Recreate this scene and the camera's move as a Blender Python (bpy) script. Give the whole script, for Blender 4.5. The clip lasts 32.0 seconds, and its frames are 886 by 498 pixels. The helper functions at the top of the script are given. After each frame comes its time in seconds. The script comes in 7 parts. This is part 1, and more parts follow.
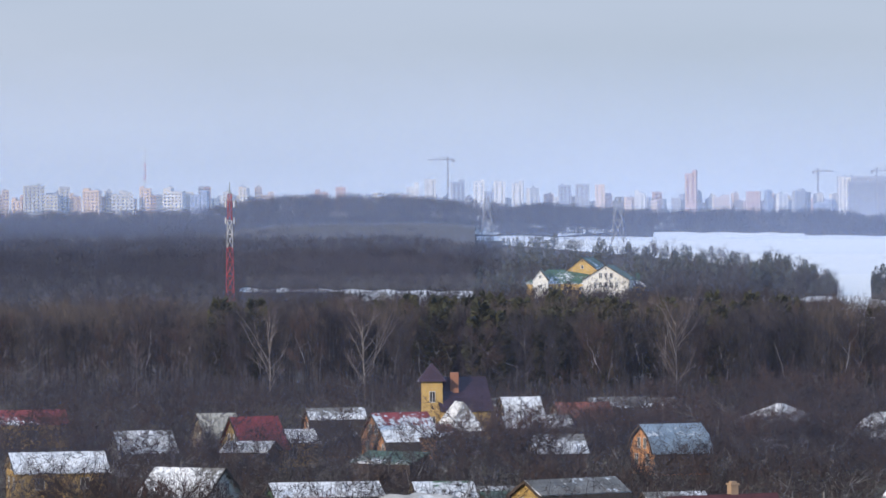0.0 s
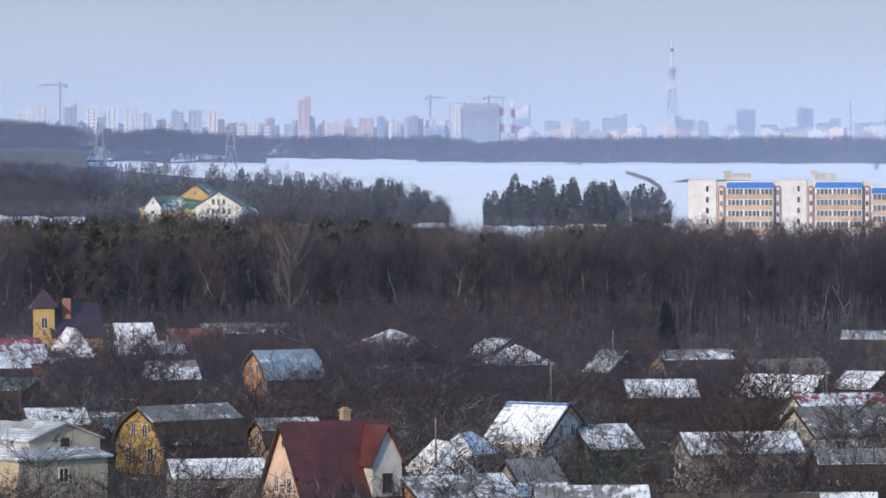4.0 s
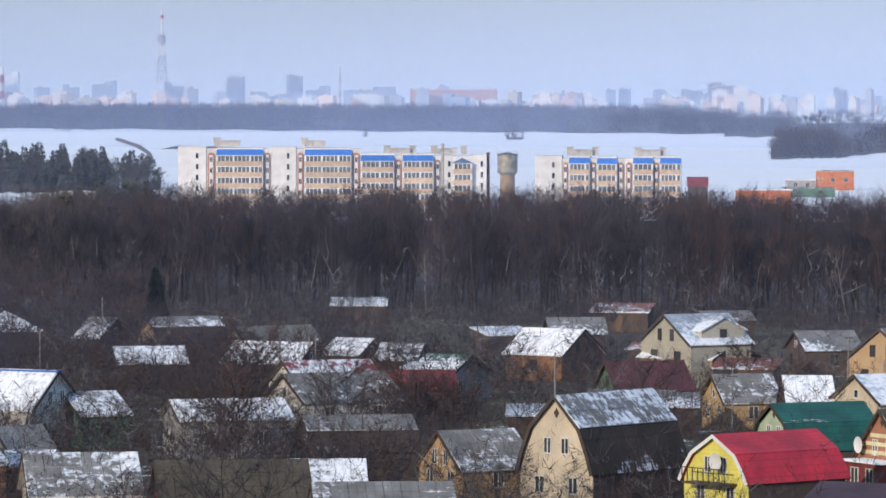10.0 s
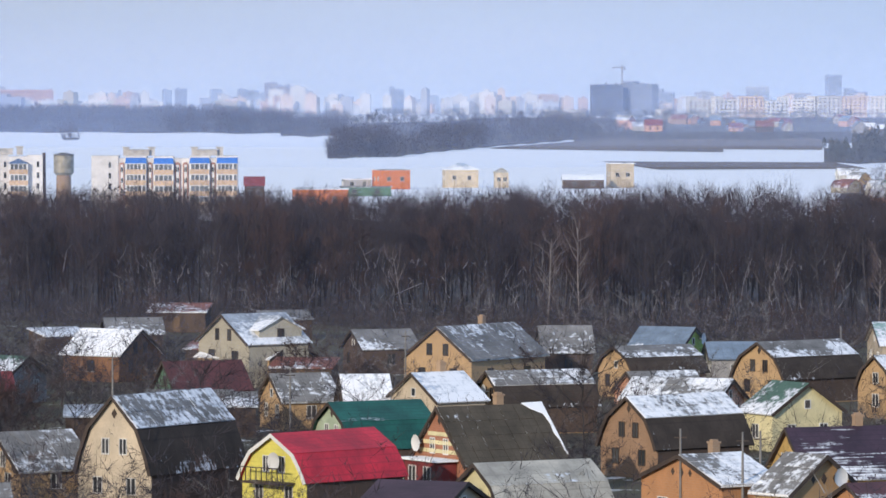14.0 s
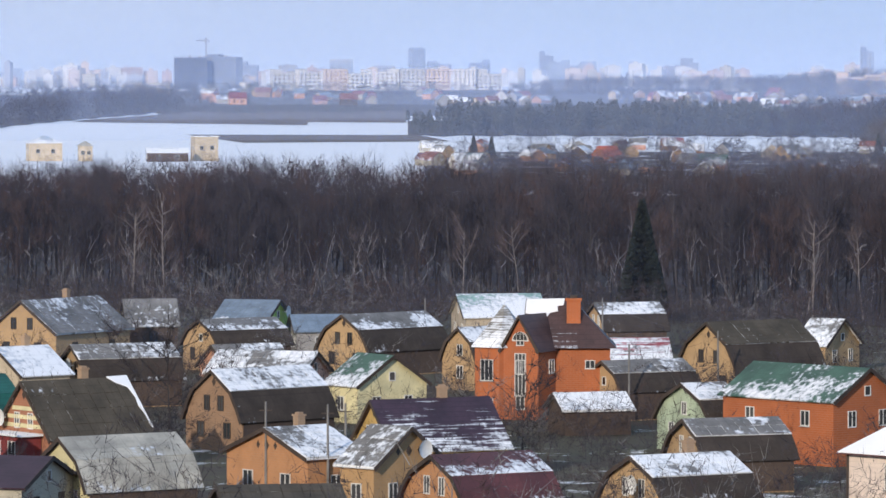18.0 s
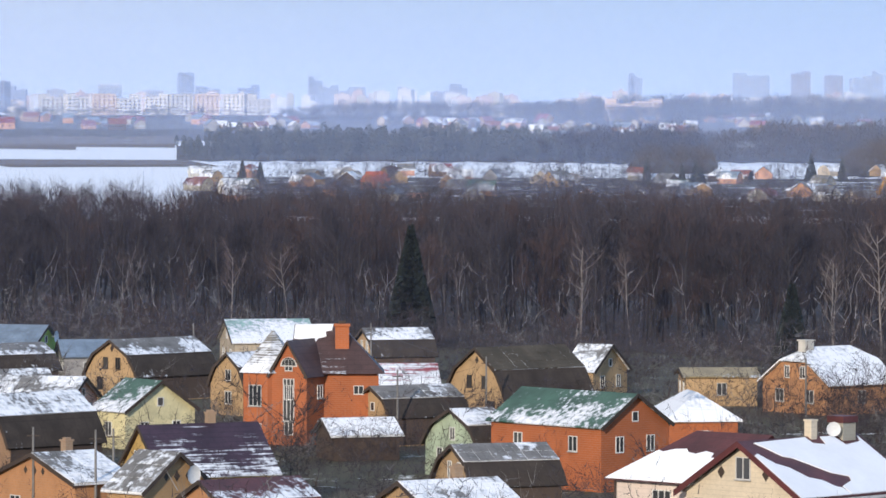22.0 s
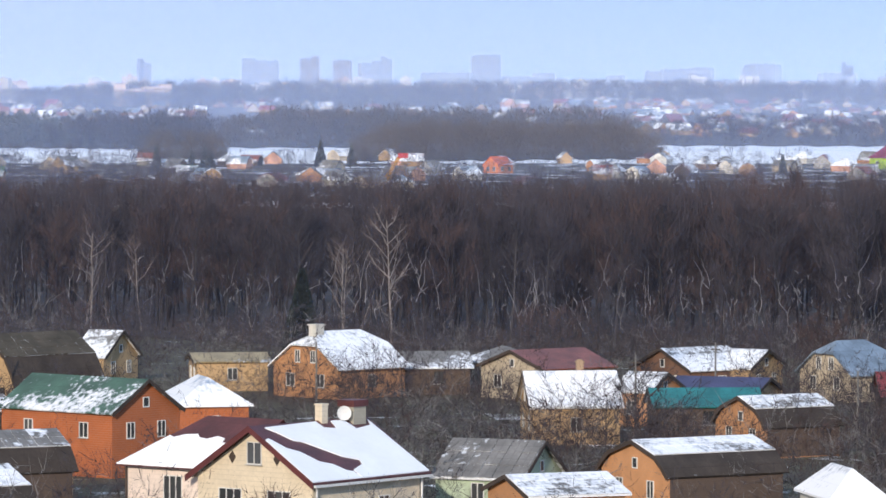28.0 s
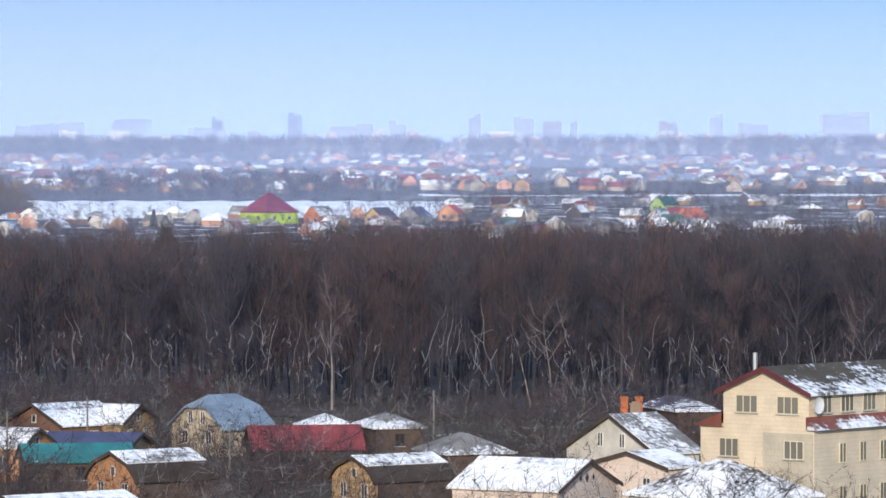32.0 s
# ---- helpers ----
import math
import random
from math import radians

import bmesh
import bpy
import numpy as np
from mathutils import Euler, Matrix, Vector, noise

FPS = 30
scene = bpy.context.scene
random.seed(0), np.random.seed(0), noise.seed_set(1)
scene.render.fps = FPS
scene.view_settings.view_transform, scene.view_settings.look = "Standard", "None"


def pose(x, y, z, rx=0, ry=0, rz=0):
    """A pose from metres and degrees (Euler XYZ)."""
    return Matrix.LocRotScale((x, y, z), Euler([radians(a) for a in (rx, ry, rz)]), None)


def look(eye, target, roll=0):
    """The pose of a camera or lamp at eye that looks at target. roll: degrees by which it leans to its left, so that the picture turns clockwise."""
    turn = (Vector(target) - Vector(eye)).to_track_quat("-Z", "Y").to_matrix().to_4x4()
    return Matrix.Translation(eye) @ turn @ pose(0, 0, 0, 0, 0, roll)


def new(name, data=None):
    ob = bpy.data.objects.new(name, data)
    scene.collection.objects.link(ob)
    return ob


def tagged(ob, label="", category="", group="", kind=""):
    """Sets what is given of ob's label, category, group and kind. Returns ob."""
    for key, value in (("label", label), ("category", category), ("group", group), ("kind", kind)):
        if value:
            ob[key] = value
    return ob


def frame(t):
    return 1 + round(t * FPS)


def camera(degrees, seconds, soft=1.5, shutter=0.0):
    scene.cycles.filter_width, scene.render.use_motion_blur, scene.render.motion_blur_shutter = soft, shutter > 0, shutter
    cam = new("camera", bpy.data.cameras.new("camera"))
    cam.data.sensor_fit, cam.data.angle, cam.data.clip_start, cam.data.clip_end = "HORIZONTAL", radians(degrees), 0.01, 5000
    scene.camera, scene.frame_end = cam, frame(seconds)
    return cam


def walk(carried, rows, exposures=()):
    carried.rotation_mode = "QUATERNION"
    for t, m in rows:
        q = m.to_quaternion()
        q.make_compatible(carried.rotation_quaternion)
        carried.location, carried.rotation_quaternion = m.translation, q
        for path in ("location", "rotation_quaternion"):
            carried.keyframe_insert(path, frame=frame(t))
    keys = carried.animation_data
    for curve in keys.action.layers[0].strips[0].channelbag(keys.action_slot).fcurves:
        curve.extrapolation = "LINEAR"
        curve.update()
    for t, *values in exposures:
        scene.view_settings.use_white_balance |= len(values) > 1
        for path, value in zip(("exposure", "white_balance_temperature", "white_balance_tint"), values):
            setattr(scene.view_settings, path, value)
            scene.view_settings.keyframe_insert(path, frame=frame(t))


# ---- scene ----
# One camera on a tall building, 28 m above a flat plain, panning slowly from left to right.
EYE = 28.0
cam = camera(9.957, 32.0, soft=1.6)


def aim(yaw, pitch, roll):
    return pose(0, 0, EYE, 90 + pitch, 0, -yaw) @ pose(0, 0, 0, 0, 0, roll)


PATH = [
    (0.0, -17.570, -0.517, -0.337),
    (0.5, -17.082, -0.578, -0.326),
    (1.0, -16.038, -0.654, -0.199),
    (1.5, -15.173, -0.700, -0.121),
    (2.0, -14.770, -0.813, -0.278),
    (2.5, -14.517, -0.953, -0.318),
    (4.5, -12.565, -1.465, -0.035),
    (5.0, -11.886, -1.508, 0.112),
    (5.5, -11.399, -1.504, 0.237),
    (6.0, -10.953, -1.474, 0.288),
    (6.5, -10.645, -1.478, 0.222),
    (7.0, -10.293, -1.464, 0.123),
    (7.5, -9.839, -1.520, 0.044),
    (8.0, -9.184, -1.594, 0.058),
    (8.5, -8.815, -1.646, -0.024),
    (9.0, -8.519, -1.725, -0.007),
    (9.5, -8.100, -1.725, 0.005),
    (10.0, -7.465, -1.744, 0.100),
    (10.5, -6.904, -1.793, 0.012),
    (11.0, -6.409, -1.851, 0.049),
    (11.5, -5.601, -1.854, 0.040),
    (12.0, -4.837, -1.779, -0.012),
    (12.5, -4.611, -1.761, -0.112),
    (13.0, -4.298, -1.752, -0.111),
    (13.5, -3.751, -1.715, -0.083),
    (14.0, -2.476, -1.745, -0.048),
    (14.5, -1.592, -1.769, -0.127),
    (16.5, -0.000, -1.887, -0.059),
    (17.0, 0.635, -1.910, -0.010),
    (17.5, 1.500, -2.000, -0.078),
    (18.0, 2.203, -2.054, -0.084),
    (18.5, 2.408, -2.023, -0.142),
    (19.0, 2.832, -1.985, -0.186),
    (19.5, 3.274, -2.025, -0.261),
    (20.0, 3.632, -2.104, -0.166),
    (20.5, 3.892, -2.102, -0.117),
    (21.0, 4.232, -1.951, -0.006),
    (21.5, 4.537, -1.830, 0.159),
    (22.0, 4.810, -1.767, 0.113),
    (22.5, 4.910, -1.738, 0.184),
    (23.0, 5.374, -1.744, 0.345),
    (23.5, 5.917, -1.777, 0.394),
    (24.0, 6.413, -1.785, 0.192),
    (24.5, 6.710, -1.852, 0.068),
    (26.5, 8.315, -2.020, 0.087),
    (27.0, 8.665, -1.991, 0.016),
    (27.5, 9.088, -1.956, 0.042),
    (28.0, 10.328, -1.928, 0.009),
    (28.5, 10.873, -1.879, 0.044),
    (29.0, 11.351, -1.767, 0.127),
    (29.5, 11.558, -1.617, 0.081),
    (30.0, 11.540, -1.564, -0.001),
    (30.5, 12.952, -1.507, -0.044),
    (31.0, 15.673, -1.305, 0.212),
    (31.5, 16.373, -1.302, 0.037),
    (32.0, 17.406, -1.314, -0.065),
]
# the clip's camera exposes a little darker in the middle of the pan
EXPOSURES = [(0, -0.04), (3, -0.1), (6, -0.18), (9, -0.19), (13, -0.15), (18, -0.17), (21, -0.06), (24, -0.03), (28, 0.06), (30, 0.12), (32, 0.12)]
walk(cam, [(t, aim(a, b, c)) for t, a, b, c in PATH], EXPOSURES)

# ---- sky and sun ----
SUN_AZ, SUN_EL = radians(-155), radians(18)
world = bpy.data.worlds.new("winter_sky")
scene.world = world
world.use_nodes = True
nt = world.node_tree
bg = nt.nodes["Background"]
sky = nt.nodes.new("ShaderNodeTexSky")
sky.sky_type, sky.sun_disc = "NISHITA", False
sky.sun_elevation, sky.sun_rotation = SUN_EL, SUN_AZ
sky.air_density, sky.dust_density, sky.ozone_density = 1.0, 0.6, 2.0
coords = nt.nodes.new("ShaderNodeTexCoord")
squash = nt.nodes.new("ShaderNodeMapping")
squash.inputs["Scale"].default_value = (3.0, 3.0, 14.0)
cloud = nt.nodes.new("ShaderNodeTexNoise")
cloud.inputs["Scale"].default_value, cloud.inputs["Detail"].default_value = 1.6, 4
veil = nt.nodes.new("ShaderNodeMapRange")
veil.inputs["From Min"].default_value, veil.inputs["From Max"].default_value = 0.35, 0.7
veil.inputs["To Min"].default_value, veil.inputs["To Max"].default_value = 0.8, 0.96
mixer = nt.nodes.new("ShaderNodeMix")
mixer.data_type = "RGBA"
cloud_tint = nt.nodes.new("ShaderNodeValToRGB")
cloud_tint.color_ramp.elements[0].position, cloud_tint.color_ramp.elements[0].color = 0.3, (5.0, 6.15, 8.4, 1)
cloud_tint.color_ramp.elements[1].position, cloud_tint.color_ramp.elements[1].color = 0.75, (6.5, 7.25, 9.0, 1)
nt.links.new(coords.outputs["Generated"], squash.inputs["Vector"])
nt.links.new(squash.outputs["Vector"], cloud.inputs["Vector"])
nt.links.new(cloud.outputs["Fac"], veil.inputs["Value"])
nt.links.new(cloud.outputs["Fac"], cloud_tint.inputs["Fac"])
nt.links.new(veil.outputs["Result"], mixer.inputs["Factor"])
nt.links.new(sky.outputs["Color"], mixer.inputs["A"])
nt.links.new(cloud_tint.outputs["Color"], mixer.inputs["B"])
# the cloud thins out to clearer blue towards the right
side = nt.nodes.new("ShaderNodeSeparateXYZ")
clear = nt.nodes.new("ShaderNodeMapRange")
clear.inputs["From Min"].default_value, clear.inputs["From Max"].default_value = -0.12, 0.33
clear.inputs["To Min"].default_value, clear.inputs["To Max"].default_value = 0.0, 0.95
bluer = nt.nodes.new("ShaderNodeMix")
bluer.data_type = "RGBA"
bluer.inputs["B"].default_value = (3.45, 6.05, 10.5, 1)
nt.links.new(coords.outputs["Generated"], side.inputs[0])
nt.links.new(side.outputs["X"], clear.inputs["Value"])
nt.links.new(clear.outputs["Result"], bluer.inputs["Factor"])
nt.links.new(mixer.outputs["Result"], bluer.inputs["A"])
nt.links.new(bluer.outputs["Result"], bg.inputs["Color"])
bg.inputs["Strength"].default_value = 0.09

sun = new("sun", bpy.data.lights.new("sun", "SUN"))
sun.data.energy, sun.data.angle, sun.data.color = 3.5, radians(0.8), (1.0, 0.88, 0.74)
sun.matrix_world = look((0, 0, 0), (-math.sin(SUN_AZ) * math.cos(SUN_EL), -math.cos(SUN_AZ) * math.cos(SUN_EL), -math.sin(SUN_EL)))
sun.location = (0, 0, 900)

# ---- materials ----


def node(tree, kind, **values):
    n = tree.nodes.new(kind)
    for key, value in values.items():
        n.inputs[key.replace("_", " ")].default_value = value
    return n


def mixed(tree, factor, a, b):
    n = tree.nodes.new("ShaderNodeMix")
    n.data_type = "RGBA"
    for slot, v in (("Factor", factor), ("A", a), ("B", b)):
        if isinstance(v, bpy.types.NodeSocket):
            tree.links.new(v, n.inputs[slot])
        else:
            n.inputs[slot].default_value = v if slot == "Factor" else (*v, 1)
    return n.outputs["Result"]


def ranged(tree, value, a, b, lo=0.0, hi=1.0):
    n = node(tree, "ShaderNodeMapRange", From_Min=a, From_Max=b, To_Min=lo, To_Max=hi)
    tree.links.new(value, n.inputs["Value"])
    return n.outputs["Result"]


def noise_of(tree, vector, scale, detail=4, rough=0.55):
    n = node(tree, "ShaderNodeTexNoise", Scale=scale, Detail=detail, Roughness=rough)
    tree.links.new(vector, n.inputs["Vector"])
    return n.outputs["Fac"]


def own_space(tree, stretch=(1, 1, 1)):
    """Object coordinates, shifted at random from thing to thing."""
    tc, info = tree.nodes.new("ShaderNodeTexCoord"), tree.nodes.new("ShaderNodeObjectInfo")
    shift = node(tree, "ShaderNodeVectorMath")
    shift.operation = "MULTIPLY_ADD"
    shift.inputs[1].default_value = stretch
    far = tree.nodes.new("ShaderNodeMath")
    far.operation = "MULTIPLY"
    far.inputs[1].default_value = 57.0
    tree.links.new(info.outputs["Random"], far.inputs[0])
    tree.links.new(tc.outputs["Object"], shift.inputs[0])
    tree.links.new(far.outputs[0], shift.inputs[2])
    return shift.outputs[0], tc.outputs["Object"], info.outputs["Random"]


MATS = {}


def surface(name, color, rough=0.85, spread=0.35, scale=0.7, grain=6.0, bump=0.15, metallic=0.0, random_tone=0.12, dirt=0.35):
    """A weathered plain surface: stains at one scale, grain at a finer one."""
    if name in MATS:
        return MATS[name]
    m = bpy.data.materials.new(name)
    m.use_nodes = True
    t = m.node_tree
    p = t.nodes["Principled BSDF"]
    vec, _, rnd = own_space(t)
    big, fine = noise_of(t, vec, scale, 3), noise_of(t, vec, grain, 4, 0.7)
    dark = tuple(c * (1 - spread) for c in color)
    pale = tuple(min(1, c * (1 + spread * 0.5)) for c in color)
    c1 = mixed(t, ranged(t, big, 0.3, 0.72), dark, pale)
    c2 = mixed(t, ranged(t, fine, 0.35, 0.7, 0, dirt), c1, tuple(c * 0.6 for c in color))
    tone = t.nodes.new("ShaderNodeHueSaturation")
    t.links.new(c2, tone.inputs["Color"])
    t.links.new(ranged(t, rnd, 0, 1, 1 - random_tone, 1 + random_tone), tone.inputs["Value"])
    t.links.new(tone.outputs["Color"], p.inputs["Base Color"])
    p.inputs["Roughness"].default_value, p.inputs["Metallic"].default_value = rough, metallic
    b = node(t, "ShaderNodeBump", Strength=bump, Distance=0.05)
    t.links.new(fine, b.inputs["Height"])
    t.links.new(b.outputs["Normal"], p.inputs["Normal"])
    MATS[name] = m
    return m


SNOW = (0.92, 0.925, 0.94)


def masonry(name, color, mortar, row=0.16, brick=0.5):
    """Coursed brick or block work."""
    if name in MATS:
        return MATS[name]
    m = surface(name, color, spread=0.16)
    t = m.node_tree
    p = t.nodes["Principled BSDF"]
    tc = t.nodes.new("ShaderNodeTexCoord")
    sep, comb = t.nodes.new("ShaderNodeSeparateXYZ"), t.nodes.new("ShaderNodeCombineXYZ")
    add = t.nodes.new("ShaderNodeMath")
    t.links.new(tc.outputs["Object"], sep.inputs[0])
    t.links.new(sep.outputs["X"], add.inputs[0])
    t.links.new(sep.outputs["Y"], add.inputs[1])
    t.links.new(add.outputs[0], comb.inputs["X"])
    t.links.new(sep.outputs["Z"], comb.inputs["Y"])
    b = node(t, "ShaderNodeTexBrick", Scale=1.0, Mortar_Size=0.02, Brick_Width=brick, Row_Height=row)
    t.links.new(comb.outputs[0], b.inputs["Vector"])
    old = p.inputs["Base Color"].links[0].from_socket
    f = ranged(t, b.outputs["Fac"], 0, 1, 0, 0.25)
    t.links.new(mixed(t, f, old, mortar), p.inputs["Base Color"])
    return m


def roofing(name, color, snow, pattern="sheet", rough=0.7):
    """A roof covering of sheets, laid in courses, with snow lying on part of it."""
    key = "%s_%d" % (name, round(snow * 20))
    if key in MATS:
        return MATS[key]
    m = bpy.data.materials.new(key)
    m.use_nodes = True
    t = m.node_tree
    p = t.nodes["Principled BSDF"]
    _, raw, rnd = own_space(t)
    geo = t.nodes.new("ShaderNodeNewGeometry")
    vec = geo.outputs["Position"]
    b = node(t, "ShaderNodeTexBrick", Scale=1.0, Mortar_Size=0.03, Brick_Width=1.1, Row_Height=1.25 if pattern == "sheet" else 0.35)
    b.offset = 0.0 if pattern == "sheet" else 0.5
    t.links.new(raw, b.inputs["Vector"])
    big, fine = noise_of(t, vec, 0.55, 3), noise_of(t, vec, 5.0, 4, 0.7)
    c = mixed(t, ranged(t, big, 0.3, 0.7), tuple(v * 0.6 for v in color), tuple(min(1, v * 1.25) for v in color))
    c = mixed(t, ranged(t, fine, 0.45, 0.75, 0, 0.5), c, tuple(v * 0.5 for v in color))
    c = mixed(t, ranged(t, b.outputs["Fac"], 0, 1, 0, 0.35), c, tuple(v * 0.35 for v in color))
    # snow: broad soft patches in bands along the courses, thinner towards the ridge
    def stretched(by):
        n = t.nodes.new("ShaderNodeVectorMath")
        n.operation = "MULTIPLY"
        n.inputs[1].default_value = by
        t.links.new(vec, n.inputs[0])
        return n.outputs[0]
    tc, up = t.nodes.new("ShaderNodeTexCoord"), t.nodes.new("ShaderNodeSeparateXYZ")
    t.links.new(tc.outputs["Generated"], up.inputs[0])
    tile = pattern != "sheet"
    terms = ((noise_of(t, vec, 0.2, 3, 0.5), 0.7 if tile else 0.85), (noise_of(t, stretched((0.3, 0.3, 8.0 if tile else 2.2)), 1.0, 3, 0.6), 0.9 if tile else 0.4),
             (noise_of(t, stretched((2.4, 2.4, 0.35)), 1.0, 3, 0.6), 0.3 if tile else 0.75), (up.outputs["Z"], -0.28), (rnd, 0.12), (b.outputs["Fac"], -0.05))
    last = None
    for sock, weight in terms:
        n = t.nodes.new("ShaderNodeMath")
        n.operation = "MULTIPLY_ADD"
        t.links.new(sock, n.inputs[0])
        n.inputs[1].default_value = weight
        if last is None:
            n.inputs[2].default_value = 0.0
        else:
            t.links.new(last, n.inputs[2])
        last = n.outputs[0]
    lift = (0.86 if tile else 0.90) + (0.5 - snow) * 0.66
    cover = ranged(t, last, lift - 0.045, lift + 0.045)
    if snow < 0.01:
        cover = 0.0
    thin = (0.54, 0.57, 0.61)
    lying = mixed(t, ranged(t, last, lift, lift + 0.2), thin, SNOW)
    seam = mixed(t, ranged(t, b.outputs["Fac"], 0, 1, 0, 0.16 if snow < 0.9 else 0.05), lying, (0.24, 0.25, 0.27))
    t.links.new(mixed(t, cover, c, seam), p.inputs["Base Color"])
    p.inputs["Roughness"].default_value = rough
    bp = node(t, "ShaderNodeBump", Strength=0.3, Distance=0.06)
    t.links.new(last if snow > 0.01 else fine, bp.inputs["Height"])
    t.links.new(bp.outputs["Normal"], p.inputs["Normal"])
    MATS[key] = m
    return m


def glass(name, color=(0.02, 0.025, 0.03)):
    if name in MATS:
        return MATS[name]
    m = bpy.data.materials.new(name)
    m.use_nodes = True
    p = m.node_tree.nodes["Principled BSDF"]
    vec, _, rnd = own_space(m.node_tree)
    m.node_tree.links.new(mixed(m.node_tree, ranged(m.node_tree, rnd, 0, 1, 0, 0.7), color, (0.12, 0.12, 0.12)), p.inputs["Base Color"])
    p.inputs["Roughness"].default_value = 0.08
    MATS[name] = m
    return m


WALLS = {
    "oc": ("ochre brick", (0.50, 0.33, 0.17), 1), "or": ("orange brick", (0.58, 0.28, 0.125), 1), "ye": ("yellow painted", (0.58, 0.39, 0.14), 0),
    "cr": ("cream plastered", (0.56, 0.47, 0.35), 0), "cream2": ("pale yellow plastered", (0.76, 0.68, 0.40), 0), "wh": ("off-white plastered", (0.70, 0.67, 0.60), 0),
    "gy": ("grey plastered", (0.36, 0.35, 0.34), 0), "br": ("dark brown timber", (0.10, 0.07, 0.055), 2), "gr": ("dull green timber", (0.12, 0.22, 0.15), 2),
    "mint": ("pale green plastered", (0.42, 0.50, 0.36), 0), "lemon": ("lemon-yellow boarded", (0.80, 0.72, 0.16), 2), "brick": ("orange brick", (0.38, 0.16, 0.09), 1),
    "brick2": ("brown brick", (0.33, 0.20, 0.12), 1), "wood": ("brown board", (0.28, 0.14, 0.07), 2), "stone": ("rough stone", (0.46, 0.42, 0.33), 3),
    "lime": ("lime-green plastered", (0.42, 0.60, 0.14), 0), "salmon": ("salmon-pink plastered", (0.72, 0.40, 0.28), 0), "tan": ("tan brick", (0.46, 0.28, 0.13), 1),
    "redbrick": ("red brick", (0.46, 0.125, 0.038), 1), "brownw": ("brown painted", (0.22, 0.12, 0.08), 2), "palepink": ("pale pink boarded", (0.74, 0.62, 0.54), 2),
    "pk": ("pinkish cream plastered", (0.72, 0.52, 0.40), 0), "rd": ("dark red boarded", (0.28, 0.05, 0.05), 2), "sand": ("pale sand boarded", (0.74, 0.63, 0.47), 2),
    "fire": ("bright orange plastered", (0.62, 0.20, 0.08), 0), "acid": ("acid-green plastered", (0.50, 0.72, 0.06), 0),
}
ROOFS = {
    "slate": ("grey slate-sheet", (0.21, 0.205, 0.20), "sheet"), "red": ("dark red metal", (0.26, 0.04, 0.04), "sheet"), "scarlet": ("scarlet metal", (0.58, 0.02, 0.035), "tile"),
    "brownred": ("brown-red metal", (0.11, 0.032, 0.03), "sheet"), "beige": ("beige metal", (0.46, 0.43, 0.36), "sheet"), "beige2": ("grey-brown sheet", (0.2, 0.18, 0.14), "sheet"),
    "green": ("green metal", (0.08, 0.17, 0.10), "sheet"), "greenl": ("green metal", (0.06, 0.13, 0.09), "sheet"), "dkgreen": ("dark green metal", (0.012, 0.10, 0.075), "tile"),
    "cocoa": ("brown tiled", (0.085, 0.047, 0.042), "tile"),
    "shade_moss": ("shade-dark mossy sheet", (0.052, 0.040, 0.033), "sheet"),
    "moss": ("mossy slate-sheet", (0.082, 0.068, 0.05), "sheet"), "violet": ("dark violet metal", (0.055, 0.028, 0.042), "tile"), "blue": ("blue metal", (0.04, 0.11, 0.42), "sheet"),
    "sky": ("pale blue metal", (0.28, 0.36, 0.44), "sheet"), "metal": ("grey metal", (0.33, 0.36, 0.40), "sheet"), "pale": ("pale grey metal", (0.42, 0.42, 0.42), "tile"),
    "paleblue": ("pale blue metal", (0.42, 0.52, 0.66), "sheet"), "bluegrey": ("blue-grey metal", (0.20, 0.26, 0.33), "sheet"), "teal": ("pale teal metal", (0.28, 0.44, 0.40), "sheet"),
    "rust": ("rust-red sheet", (0.24, 0.075, 0.05), "sheet"), "tanr": ("tan sheet", (0.38, 0.29, 0.15), "sheet"), "navy": ("navy metal", (0.06, 0.06, 0.14), "tile"),
    "tealr": ("teal metal", (0.02, 0.19, 0.19), "sheet"), "pinkred": ("pinkish red metal", (0.42, 0.08, 0.10), "tile"), "magenta": ("crimson tile", (0.22, 0.02, 0.06), "tile"),
    "beiget": ("grey-beige tile", (0.24, 0.22, 0.19), "tile"), "orange": ("orange tile", (0.65, 0.12, 0.03), "tile"),
}


def wall_material(code):
    name, color, kind = WALLS[code]
    if kind == 1:
        return masonry("wall_" + code, color, (0.35, 0.31, 0.26), 0.16, 0.5)
    if kind == 2:
        return masonry("wall_" + code, color, tuple(c * 0.45 for c in color), 0.3, 6.0)
    if kind == 3:
        return masonry("wall_" + code, color, (0.25, 0.22, 0.18), 0.45, 0.7)
    return surface("wall_" + code, color, spread=0.25)


def roof_material(code, snow):
    name, color, pattern = ROOFS[code]
    return roofing("roof_" + code, color, snow, pattern, 0.95 if code in ("slate", "moss", "shade_moss") else 0.5)


WHITE = surface("white_paint", (0.74, 0.73, 0.70), 0.5, 0.12)
DARKWOOD = surface("dark_timber", (0.07, 0.05, 0.04), 0.8)
STEM = surface("pale_stems", (0.38, 0.36, 0.37), 0.8, 0.6, 0.4, 4, 0.2)
BARK = surface("bark", (0.040, 0.036, 0.040), 0.95, 0.5, 1.2, 9, 0.5)
TWIG = surface("twigs", (0.055, 0.047, 0.058), 0.95, 0.4, 0.3, 3, 0.0, random_tone=0.3)
REDTWIG = surface("russet_twigs", (0.082, 0.052, 0.050), 0.95, 0.4, 0.3, 3, 0.0, random_tone=0.25)
FROST = surface("frosted_twigs", (0.22, 0.21, 0.21), 0.9, 0.4, 0.5, 3, 0.0)
